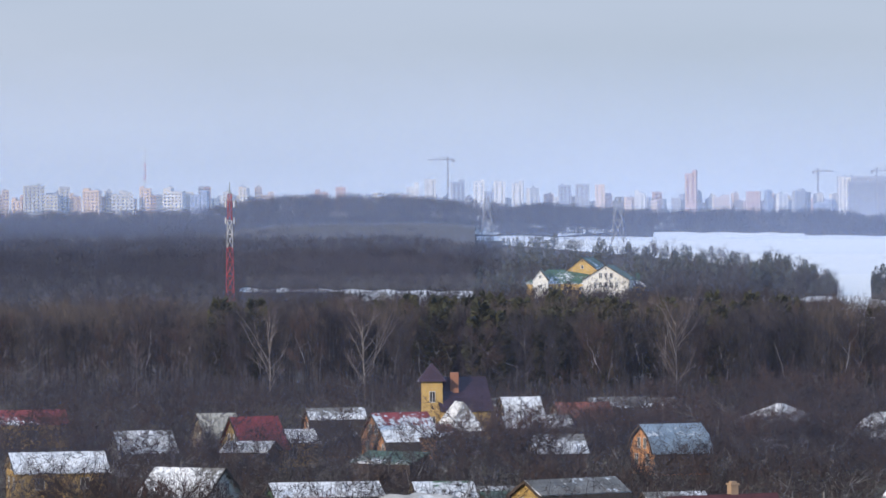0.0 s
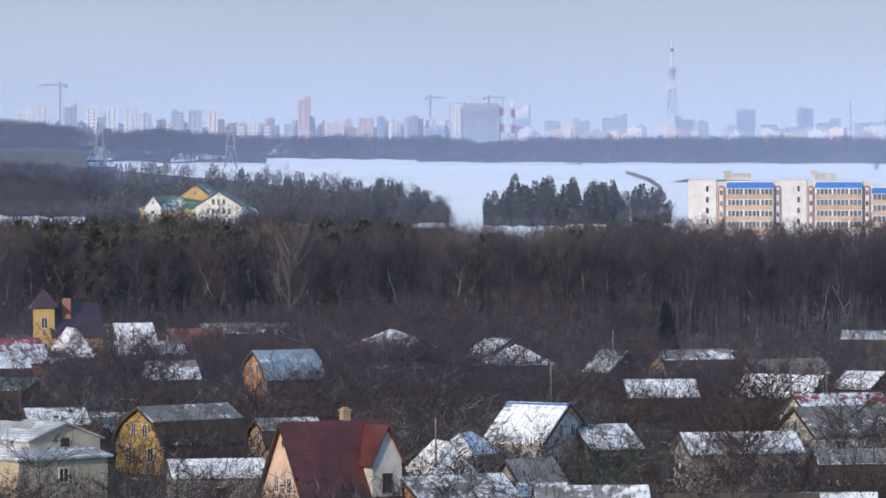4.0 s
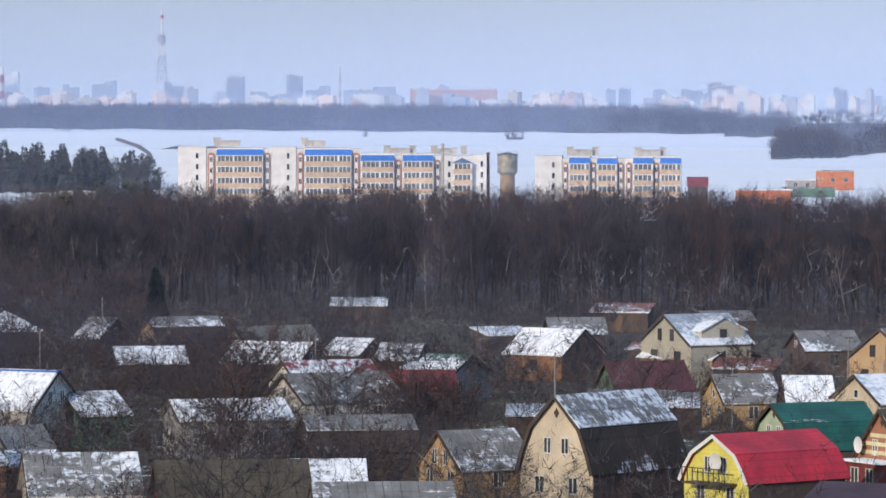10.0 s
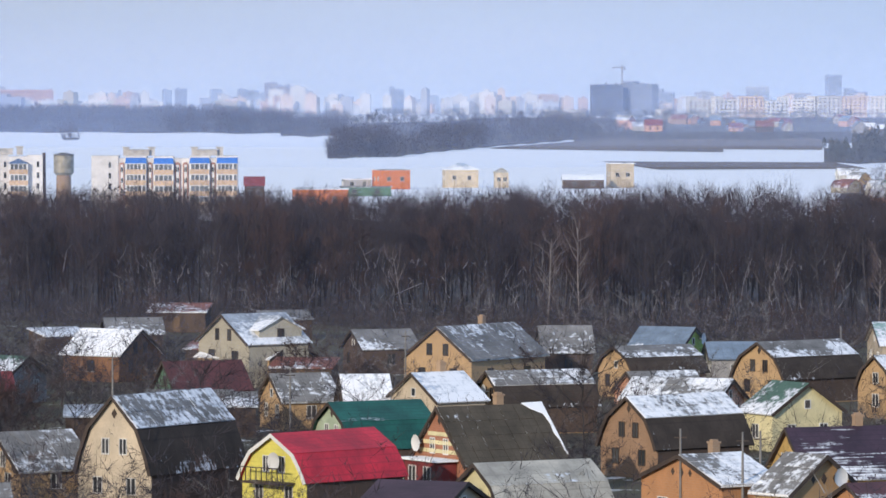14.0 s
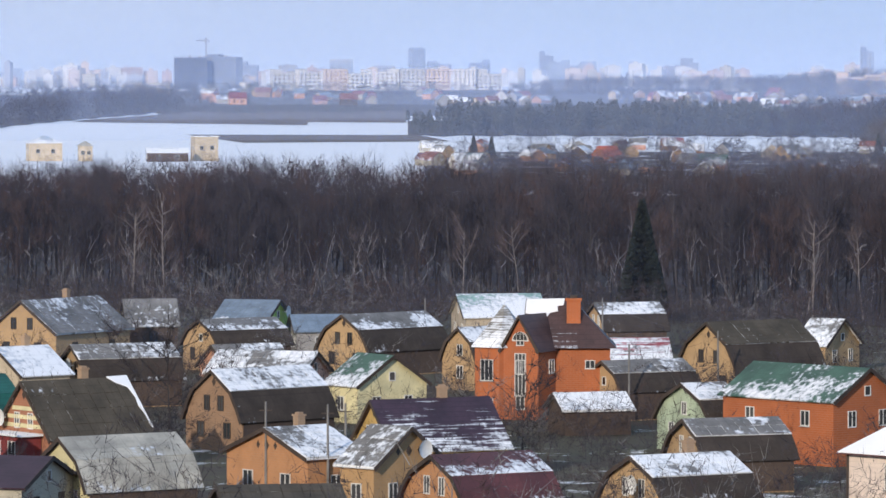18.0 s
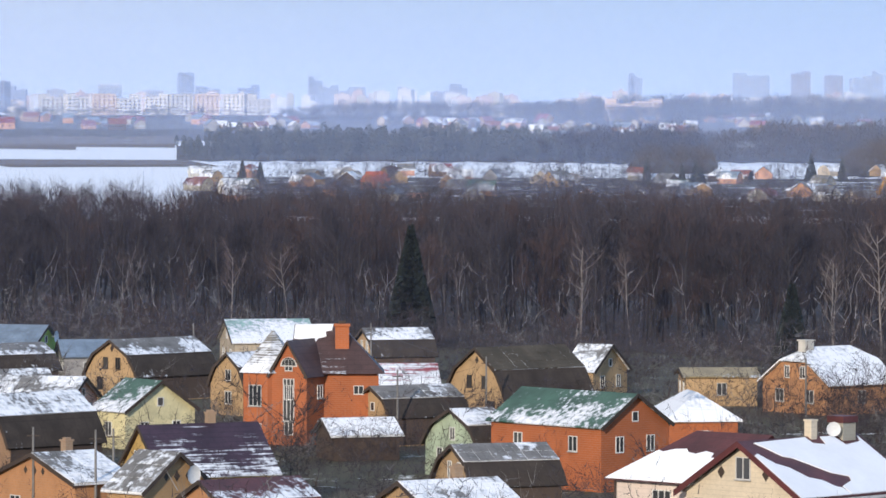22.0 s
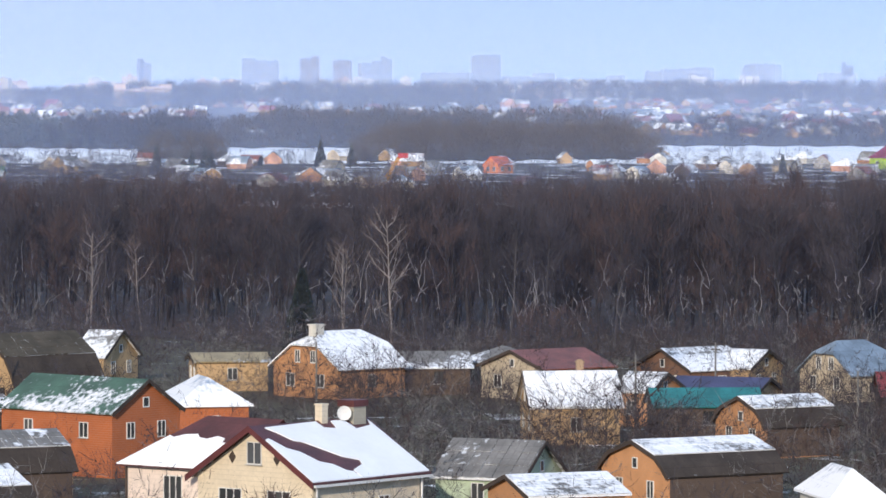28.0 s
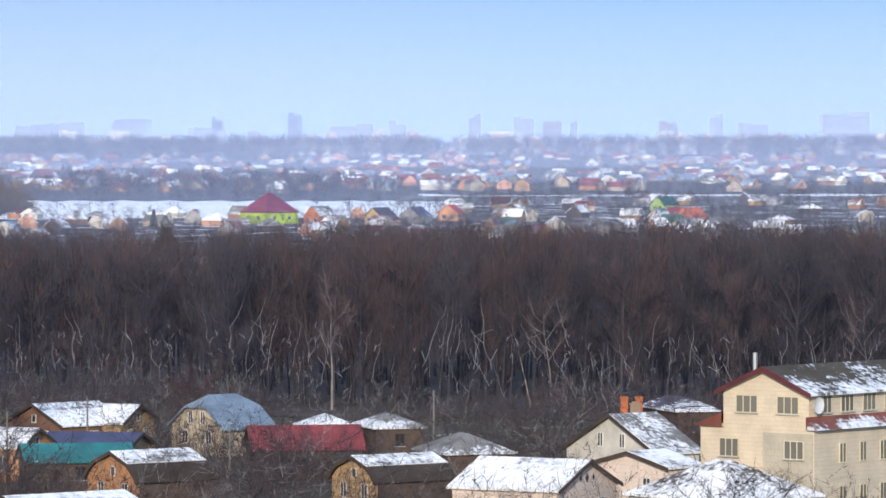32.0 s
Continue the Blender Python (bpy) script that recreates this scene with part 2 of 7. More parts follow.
GREYBARK = surface("grey_bark", (0.06, 0.055, 0.06), 0.95, 0.5, 0.8, 6, 0.4, random_tone=0.35)
BIRCHTWIG = surface("birch_twigs", (0.15, 0.115, 0.11), 0.9, 0.4, 0.5, 3, 0.0)
BIRCHBARK = surface("pale_bark", (0.28, 0.25, 0.24), 0.9, 0.45, 1.0, 6, 0.3)
TANTWIG = surface("tan_twigs", (0.105, 0.084, 0.072), 0.95, 0.4, 0.3, 3, 0.0, random_tone=0.25)
OLIVE = surface("olive_needles", (0.062, 0.062, 0.032), 0.95, 0.5, 0.4, 3, 0.0, random_tone=0.3)
SPRUCE = surface("spruce_needles", (0.016, 0.026, 0.021), 0.9, 0.5, 0.4, 3, 0.0)
# far pines and spruces: distance haze put into a paler blue-grey needle colour
HAZED_NEEDLE = surface("hazed_needles", (0.105, 0.115, 0.118), 0.9, 0.5, 0.4, 3, 0.0, random_tone=0.3)
CONCRETE = surface("concrete", (0.42, 0.41, 0.39), 0.9, 0.3)
METAL = surface("galvanised_metal", (0.45, 0.46, 0.47), 0.45, 0.2, metallic=0.6)
PANE = glass("window_glass")
DIMPANE = glass("curtained_glass", (0.20, 0.19, 0.16))
LINEN = surface("linen_paint", (0.66, 0.60, 0.42), 0.5, 0.12)

# ---- mesh helpers ----


def link_mesh(name, verts, faces, material, parent=None, label=""):
    me = bpy.data.meshes.new(name)
    me.from_pydata([tuple(v) for v in verts], [], [tuple(f) for f in faces])
    mats = material if isinstance(material, (list, tuple)) else [material]
    for m in mats:
        me.materials.append(m)
    ob = new(name, me)
    ob.parent = parent
    if label:
        ob["label"] = label
    return ob


def share(name, me, parent, m=None, label=""):
    ob = new(name, me)
    ob.parent = parent
    if m is not None:
        ob.matrix_local = m
    if label:
        ob["label"] = label
    return ob


def root_at(name, x, y, z=0.0, rot=0.0, label="", category="", group=""):
    e = new(name)
    e.matrix_world = pose(x, y, z, 0, 0, rot)
    e.empty_display_size = 0.5
    return tagged(e, label, category, group)


class Solid:
    """Collects boxes and prisms into one mesh."""

    def __init__(self):
        self.v, self.f = [], []

    def add(self, verts, faces):
        n = len(self.v)
        self.v += [tuple(p) for p in verts]
        self.f += [tuple(i + n for i in f) for f in faces]
        return self

    def box(self, x0, x1, y0, y1, z0, z1, m=None):
        vs = [Vector((x, y, z)) for z in (z0, z1) for x, y in ((x0, y0), (x1, y0), (x1, y1), (x0, y1))]
        if m is not None:
            vs = [m @ p for p in vs]
        return self.add(vs, [(3, 2, 1, 0), (4, 5, 6, 7), (0, 1, 5, 4), (1, 2, 6, 5), (2, 3, 7, 6), (3, 0, 4, 7)])

    def prism(self, outline, x0, x1):
        """A (y, z) outline, anticlockwise seen from +x, drawn out along x."""
        n = len(outline)
        vs = [(x, y, z) for x in (x0, x1) for y, z in outline]
        fs = [tuple(range(n - 1, -1, -1)), tuple(range(n, 2 * n))]
        fs += [(i, (i + 1) % n, n + (i + 1) % n, n + i) for i in range(n)]
        return self.add(vs, fs)

    def tube(self, points, radii, sides=6):
        n0 = len(self.v)
        for p, r in zip(points, radii):
            for k in range(sides):
                a = 2 * math.pi * k / sides
                self.v.append((p[0] + r * math.cos(a), p[1] + r * math.sin(a), p[2]))
        for j in range(len(points) - 1):
            for k in range(sides):
                a, b = n0 + j * sides + k, n0 + j * sides + (k + 1) % sides
                self.f.append((a, b, b + sides, a + sides))
        top = n0 + (len(points) - 1) * sides
        self.f.append(tuple(range(top, top + sides)))
        self.f.append(tuple(range(n0 + sides - 1, n0 - 1, -1)))
        return self

    def mesh(self, name, material):
        me = bpy.data.meshes.new(name)
        me.from_pydata(self.v, [], self.f)
        me.materials.append(material)
        return me

    def put(self, name, material, parent, m=None, label=""):
        return share(name, self.mesh(name, material), parent, m, label)

# ---- windows ----
SHAPES, SILLS = {}, {}


def window_part(parent, m, w, h, trim=None, pane=None, name="window", bars=1):
    """A window set on a wall: m puts its middle on the wall, x along the wall, z up, -y outwards."""
    key = (round(w, 1), round(h, 1), trim.name if trim else "", pane.name if pane else "", bars)
    if key not in SHAPES:
        w2, h2, b = w / 2, h / 2, 0.055
        xs = [-w2, -w2 + b]
        for i in range(bars):
            x = -w2 + w * (i + 1) / (bars + 1)
            xs += [x - 0.03, x + 0.03]
        xs += [w2 - b, w2]
        zs = [-h2 - 0.03, -h2 + b, h2 - b, h2]
        nx = len(xs)
        fr = Solid()
        fr.v = [(x, y, z) for y in (-0.07, 0.02) for z in zs for x in xs]

        def full(a, c):
            return 0 <= a < nx - 1 and 0 <= c < 3 and not (a % 2 and c == 1)
        for a in range(nx - 1):
            for c in range(3):
                if not full(a, c):
                    continue
                p, q, r2, t2 = c * nx + a, c * nx + a + 1, (c + 1) * nx + a + 1, (c + 1) * nx + a
                n = 4 * nx
                fr.f.append((p, q, r2, t2))
                for da, dc, e in ((0, -1, (q, p)), (0, 1, (t2, r2)), (-1, 0, (p, t2)), (1, 0, (r2, q))):
                    if not full(a + da, c + dc):
                        fr.f.append((e[0], e[1], e[1] + n, e[0] + n))
        SHAPES[key] = (fr.mesh("window_frame", trim or WHITE), Solid().box(-w2 + b, w2 - b, -0.03, 0.0, -h2 + b, h2 - b).mesh("pane", pane or PANE))
    f = share(name, SHAPES[key][0], parent, m)
    share("pane", SHAPES[key][1], f)
    if w >= 0.9 and m.translation.z > 1.0:
        if key not in SILLS:
            SILLS[key] = Solid().box(-w / 2 - 0.08, w / 2 + 0.08, -0.15, -0.073, -h / 2 - 0.06, -h / 2).mesh("sill", CONCRETE)
        share("sill", SILLS[key], f)
    return f


def on_gable(x, y, z, outward=-1):
    """On the end wall at local x; outward -1 faces -x."""
    return pose(x, y, z, 0, 0, -90 if outward < 0 else 90)


def on_side(x, y, z, side):
    """On the long wall; side +1 is the local -y wall, -1 the +y wall."""
    return pose(x, y, z, 0, 0, 0 if side > 0 else 180)


def dish_mesh():
    s = Solid()
    rings = [(0.0, 0.0), (0.25, 0.02), (0.45, 0.07), (0.6, 0.13)]
    for r, d in rings:
        for k in range(12):
            a = 2 * math.pi * k / 12
            s.v.append((r * math.cos(a), -0.35 - d, r * math.sin(a)))
    for j in range(3):
        for k in range(12):
            s.f.append((j * 12 + k, j * 12 + (k + 1) % 12, (j + 1) * 12 + (k + 1) % 12, (j + 1) * 12 + k))
    s.box(-0.03, 0.03, -0.36, 0.02, -0.05, 0.05)
    return s.mesh("satellite_dish", WHITE)


DISH = dish_mesh()
CHIMNEY = (Solid().box(-0.28, 0.28, -0.28, 0.28, -0.9, 0.75).box(-0.34, 0.34, -0.34, 0.34, 0.75, 0.87).box(-0.2, 0.2, -0.2, 0.2, 0.87, 1.0)).mesh("chimney", masonry("chimney_brick", (0.40, 0.27, 0.17), (0.3, 0.28, 0.25)))


def outline_of(style, w, he, hr):
    """Half of the gable's outline from eave to ridge, on the +y side."""
    if style == "gam":
        return [(w / 2, he), (w * 0.44, he + (hr - he) * 0.24), (w * 0.33, he + (hr - he) * 0.57), (0, hr)]
    return [(w / 2, he), (0, hr)]


def lay_sheets(root, m, half, l, side, material):
    """Separate roofing sheets on the upper slope that is seen, a little uneven."""
    (ya, za), (yb, zb) = half[-2], half[-1]
    run = math.hypot(ya - yb, zb - za) + (0.25 if len(half) == 2 else 0)
    rows, cols = max(2, round(run / 1.3)), max(3, round((l + 0.6) / 1.15))
    sw, sh = (l + 0.6) / cols, run / rows
    me = Solid().box(-sw / 2 + 0.02, sw / 2 - 0.02, -sh / 2 - 0.03, sh / 2 - 0.02, 0, 0.03).mesh("roof_sheet", material)
    pitch = math.degrees(math.atan2(zb - za, ya - yb))
    for i in range(cols):
        for j in range(rows):
            d = run * (j + 0.5) / rows
            y, z = -side * d * math.cos(radians(pitch)), zb - d * math.sin(radians(pitch))
            up = 0.18 + random.uniform(0, 0.012)
            y, z = y - side * up * math.sin(radians(pitch)), z + up * math.cos(radians(pitch))
            local = pose(-l / 2 - 0.3 + sw * (i + 0.5), y, z, side * (pitch - 1.2) + random.gauss(0, 0.35), random.gauss(0, 0.3), random.gauss(0, 0.25))
            share("roof_sheet", me, root, m @ local)


def snow_slab(root, outline):
    """A thin uneven sheet of snow lying on a roof slope."""
    n = len(outline)
    top = [p + Vector((0, 0, 0.07)) for p in outline]
    Solid().add([tuple(p) for p in top] + [tuple(p) for p in outline], [tuple(range(n))] + [(k, k + n, (k + 1) % n + n, (k + 1) % n) for k in range(n)]).put("snow_sheet", surface("lying_snow", SNOW, 0.9, 0.06, 0.4, 3.0, 0.3, random_tone=0.03, dirt=0.08), root)


def volume(root, w, l, he, hr, style, wall, roof, snow, side, extra="", cx=0.0, cy=0.0, rot=0.0, z0=0.0, far=False):
    """One block of a house: walls, roof, verge boards, windows, chimney."""
    m = pose(cx, cy, z0, 0, 0, rot)
    wm, rm = wall_material(wall), roof_material(roof, snow)
    half = outline_of(style, w, he, hr)
    x0, x1 = -l / 2, l / 2
    over, proud, thick = 0.32, 0.03, 0.11
    if style == "flat":
        Solid().box(x0, x1, -w / 2, w / 2, 0, he).put("wall", wm, root, m)
        Solid().box(x0 - 0.25, x1 + 0.25, -w / 2 - 0.25, w / 2 + 0.25, he + 0.004, he + 0.25).put("roof", rm, root, m)
    elif style == "hip":
        Solid().box(x0, x1, -w / 2, w / 2, 0, he).put("wall", wm, root, m)
        run = min(w, l) / 2 * 0.98
        a, b = w / 2 + over, l / 2 + over
        rx, ry = max(b - run - over, 0.05), max(a - run - over, 0.05)
        vs = [(-b, -a, he), (b, -a, he), (b, a, he), (-b, a, he), (-rx, -ry, hr), (rx, -ry, hr), (rx, ry, hr), (-rx, ry, hr)]
        vs = [(x, y, z - 0.1) for x, y, z in vs[:4]] + [(x, y, z + 0.05) for x, y, z in vs]
        Solid().add(vs, [(3, 2, 1, 0), (0, 1, 5, 4), (1, 2, 6, 5), (2, 3, 7, 6), (3, 0, 4, 7), (4, 5, 9, 8), (5, 6, 10, 9), (6, 7, 11, 10), (7, 4, 8, 11), (8, 9, 10, 11)]).put("roof", rm, root, m)
    elif style == "jerk":
        # gables clipped by small hips
        cut = 0.6
        yc, zc = w / 2 * (1 - cut), he + (hr - he) * cut
        Solid().prism([(w / 2, 0), (w / 2, he), (yc, zc), (-yc, zc), (-w / 2, he), (-w / 2, 0)], x0, x1).put("wall", wm, root, m)
        k = (hr - he) / (w / 2)
        ye, ze, xe = w / 2 + 0.45, he - 0.45 * k, x1 + over
        xr = xe - yc * 1.1
        top = [(-xe, -ye, ze), (xe, -ye, ze), (xe, -yc, zc), (xr, 0, hr), (-xr, 0, hr), (-xe, -yc, zc), (-xe, ye, ze), (xe, ye, ze), (xe, yc, zc), (-xe, yc, zc)]
        vs = [(x, y, z + 0.2) for x, y, z in top] + [(x, y, z + 0.06) for x, y, z in top]
        fs = [(0, 1, 2, 3, 4, 5), (7, 6, 9, 4, 3, 8), (5, 4, 9), (2, 8, 3)]
        fs += [tuple(i + 10 for i in f[::-1]) for f in fs] + [(a + 10, b + 10, b, a) for a, b in ((0, 1), (1, 2), (2, 8), (8, 7), (7, 6), (6, 9), (9, 5), (5, 0))]
        Solid().add(vs, fs).put("roof", rm, root, m)
    else:
        outline = [(w / 2, 0)] + half + [(-y, z) for y, z in half[-2::-1]] + [(-w / 2, 0)]
        Solid().prism(outline, x0, x1).put("wall", wm, root, m)
        # the roof is a bent slab that follows the outline, carried past the walls
        pts = list(half)
        dy, dz = pts[0][0] - pts[1][0], pts[0][1] - pts[1][1]
        n = math.hypot(dy, dz)
        pts[0] = (pts[0][0] + dy / n * 0.3, pts[0][1] + dz / n * 0.3)
        lower = pts + [(-y, z) for y, z in pts[-2::-1]]

        def raised(d):
            res = []
            for i, (y, z) in enumerate(lower):
                a = lower[max(i - 1, 0)]
                b = lower[min(i + 1, len(lower) - 1)]
                ty, tz = b[0] - a[0], b[1] - a[1]
                k = math.hypot(ty, tz)
                res.append((y + tz / k * d, z - ty / k * d))
            return res
        inner, outer = raised(proud), raised(proud + thick)
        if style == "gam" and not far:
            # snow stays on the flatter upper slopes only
            # lower slopes of grey roofs near black: shade and moss painted together
            steep = roof_material("shade_moss" if roof in ("slate", "moss") else roof, min(snow, 0.04))
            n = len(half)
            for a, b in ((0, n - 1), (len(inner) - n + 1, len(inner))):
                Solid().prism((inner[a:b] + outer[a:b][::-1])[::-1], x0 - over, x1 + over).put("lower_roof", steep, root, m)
            a, b = n - 2, len(inner) - n + 2
            up = raised(proud + thick + 0.03)
            Solid().prism((outer[a:b] + up[a:b][::-1])[::-1], x0 - over - 0.02, x1 + over + 0.02).put("roof", rm, root, m)
        else:
            Solid().prism((inner + outer[::-1])[::-1], x0 - over, x1 + over).put("roof", rm, root, m)
        if "S" in extra:
            # snow left along the far verge and at the end of the ridge
            (ya, za), (yb, zb) = half[-2], half[-1]
            lift = 0.26 if "P" in extra else 0.18

            def lie(x, v):
                return m @ Vector((x, -side * (ya * v + 0.05), zb + (za - zb) * v + lift))
            e = x1 + over
            ring = [(e - 1.7, 0.03), (e, 0.02), (e, 0.95), (e - 0.14, 0.93), (e - 0.12, 0.7), (e - 0.3, 0.55), (e - 0.2, 0.4), (e - 0.4, 0.22), (e - 1.2, 0.13)]
            snow_slab(root, [lie(*q) for q in (ring[::-1] if side > 0 else ring)])
        if "P" in extra:
            lay_sheets(root, m, half, l, side, rm)
        # dark boards over the long walls; those sides' shade is in their colour
        if style == "gam" and not far:
            for q in (-1, 1):
                a, b = sorted((q * (w / 2 + 0.003), q * (w / 2 + 0.05)))
                Solid().box(x0 + 0.05, x1 - 0.05, a, b, 0.1, he + 0.05).put("side_cladding", wall_material("br"), root, m)
        if "R" in extra:
            Solid().box(x0 - over - 0.05, x1 + over + 0.05, -0.36, 0.36, hr - 0.1, hr + 0.15).put("ridge_cap", surface("blue_ridge", (0.05, 0.13, 0.42), 0.4), root, m)
        if not far:
            verge = (raised(proud - 0.14) + raised(proud + thick + 0.02)[::-1])[::-1]
            Solid().prism(verge, x0 - over - 0.05, x0 - over - 0.003).put("verge_board", WHITE if "V" in extra else DARKWOOD, root, m)
    if far:
        if he > 2:
            for k in range(2 if w > 5 else 1):
                y = (k - 0.5) * w * 0.4 if w > 5 else 0
                window_part(root, m @ on_gable(x0, y, he * 0.55), 1.3, 1.3)
            for k in range(2):
                window_part(root, m @ on_side((k - 0.5) * l * 0.45, -side * w / 2, he * 0.55, side), 1.2, 1.3)
        return
    # windows of the end wall
    wide = w > 8
    trim = DARKWOOD if wall in ("br", "brick2", "wood", "gr", "stone") or (wall == "oc" and l > 7) else WHITE
    if style not in ("hip", "flat"):
        rise = hr - he
        if "G" in extra:
            for k in (-1, 0, 1):
                d = 0.26 if k else 0.36
                rhomb = [(k * 0.95, d), (k * 0.95 + d * 0.75, 0), (k * 0.95, -d), (k * 0.95 - d * 0.75, 0)]
                s = Solid()
                s.add([(-0.02, y, z) for y, z in rhomb], [(0, 1, 2, 3)]).add([(-0.02, y, z) for y, z in rhomb] + [(0.02, y, z) for y, z in rhomb], [(0, 1, 5, 4), (1, 2, 6, 5), (2, 3, 7, 6), (3, 0, 4, 7)])
                s.put("gable_vent", DARKWOOD, root, m @ pose(x0, 0, he + rise * 0.38))
        elif rise > 2.2:
            z = he + rise * (0.33 if style == "gam" else 0.3)
            if "W" in extra and w > 5.5:
                for k in (-1, 1):
                    window_part(root, m @ on_gable(x0, k * w * 0.12, z), 0.65, 1.1, trim)
            else:
                window_part(root, m @ on_gable(x0, 0, z), 0.7, 0.95, trim)
            if rise > 3:
                Solid().add([(-0.02, y, z2) for y, z2 in ((0, 0.35), (0.24, 0), (0, -0.35), (-0.24, 0))] + [(0.02, y, z2) for y, z2 in ((0, 0.35), (0.24, 0), (0, -0.35), (-0.24, 0))], [(0, 1, 2, 3), (0, 1, 5, 4), (1, 2, 6, 5), (2, 3, 7, 6), (3, 0, 4, 7)]).put("gable_vent", DARKWOOD, root, m @ pose(x0, 0, he + rise * 0.78))
        elif rise > 1.2:
            window_part(root, m @ on_gable(x0, 0, he + rise * 0.3), 0.6, 0.7, bars=0)
    storeys = 2 if he > 5.2 else 1
    if he >= 2.2:
        for s in range(storeys):
            z = (1.55 if storeys == 1 else 1.4 + s * (he / storeys)) if he < 3.4 or storeys > 1 else he - 1.3
            n = 2 if w > 5 else 1
            for k in range(n):
                y = (k - (n - 1) / 2) * w * 0.46
                window_part(root, m @ on_gable(x0, y, z), 1.1 if wide else 0.8, 1.15, trim)
            n = max(1, int(l / 4.2)) if style != "gam" else 0
            for k in range(n):
                x = x0 + l * (k + 0.5) / n
                window_part(root, m @ on_side(x, -side * w / 2, z, side), 0.9, 1.1, trim)
    if "C" in extra:
        share("chimney", CHIMNEY, root, m @ pose(l * 0.12, 0.25, hr))
    if "A" in extra:
        share("satellite_dish", DISH, root, m @ on_gable(x0 - 0.3, -w * 0.12, he + (hr - he) * 0.42))
    if "B" in extra:
        s = Solid().box(x0 - 1.2, x0 - 0.003, -w * 0.33, w * 0.33, he - 0.35, he - 0.22)
        for k in range(9):
            y = -w * 0.33 + w * 0.66 * k / 8
            s.box(x0 - 1.2, x0 - 1.14, y - 0.02, y + 0.02, he - 0.22, he + 0.7)
        s.box(x0 - 1.22, x0 - 1.12, -w * 0.33, w * 0.33, he + 0.7, he + 0.76)
        s.put("balcony", DARKWOOD, root, m)


FOOT = []


def words(n):
    return "patchy snow" if n < 0.6 else "broken snow" if n < 0.8 else "full snow"


def house(wall, roof, snow, style, x, y, rot, w, l, he, hr, side, extra="", far=False, name="cottage"):
    shape = {"gab": "gabled", "gam": "gambrel", "hip": "hipped", "flat": "flat", "jerk": "clip-gabled"}[style]
    label = "%s %s, %s %s roof" % (WALLS[wall][0], name.replace("_", " "), shape, ROOFS[roof][0])
    label += ", " + words(snow) if snow > 0.15 else ", no snow"
    r = root_at(name, x, y, 0, rot, label, "house")
    if far:
        r.location.z = ground_height(x, y)
    volume(r, w, l, he, hr, style, wall, roof, snow, side, extra, far=far)
    if "D" in extra or "T" in extra:
        # a gabled dormer on the slope that is seen; a tall one reaches up to the ridge
        tall = "T" in extra
        b = 1.15 if tall else w * 0.27
        up, top = ((hr - he) * 0.58, (hr - he) * 0.95) if tall else (1.3, 2.4)
        out = w * (0.44 if tall else 0.42)
        turn = pose(l * (0.28 if tall else 0.1), 0, he, 0, 0, 90 if side > 0 else -90)
        Solid().prism([(b, 0), (b, up), (0, top), (-b, up), (-b, 0)], -out, 0).put("dormer", wall_material("wh" if wall == "pk" else wall), r, turn)
        dm = WHITE if tall else roof_material(roof, snow)
        s = (top - up) / b
        e = Solid().prism([(b + 0.25, up - 0.25 * s), (b + 0.27, up - 0.25 * s + 0.12), (0, top + 0.2), (-b - 0.27, up - 0.25 * s + 0.12), (-b - 0.25, up - 0.25 * s), (0, top + 0.05)], -out - 0.25, 0)
        e.put("dormer_roof", roof_material(roof, snow), r, turn)
        window_part(r, turn @ on_gable(-out, 0, up * 0.55), 0.75, 1.3, DARKWOOD)
        if tall:
            window_part(r, turn @ on_gable(-out, 0, up * 0.55 - 2.4), 0.75, 1.3, DARKWOOD)
    FOOT.append((x, y, math.hypot(w, l) / 2))
    return r


def eased(v, a, b):
    u = min(max((v - a) / (b - a), 0.0), 1.0)
    return u * u * (3 - 2 * u)


def ground_height(x, y):
    """The plain rises gently far out, with a low hill on its western side."""
    d = math.hypot(x, y)
    az = math.degrees(math.atan2(x, y))
    hill = 12.0 * eased(d, 3300, 4050) * eased(az, -20.6, -19.3) * (1 - eased(az, -18.0, -14.8))
    return max(0.0, 0.006 * (d - 3000)) + (hill if y > 0 else 0.0)


def polar(az, d):
    """A point of the plain: azimuth in degrees from the middle of the view, metres."""
    a = radians(az)
    return d * math.sin(a), d * math.cos(a)

# ---- ground ----
EDGE = ((-26, 745), (-18, 712), (-8.5, 646), (3, 586), (10, 534), (17, 508), (26, 490))


def forest_edge(az):
    """Distance of the near edge of the wood at an azimuth in degrees."""
    return float(np.interp(az, [e[0] for e in EDGE], [e[1] for e in EDGE]))


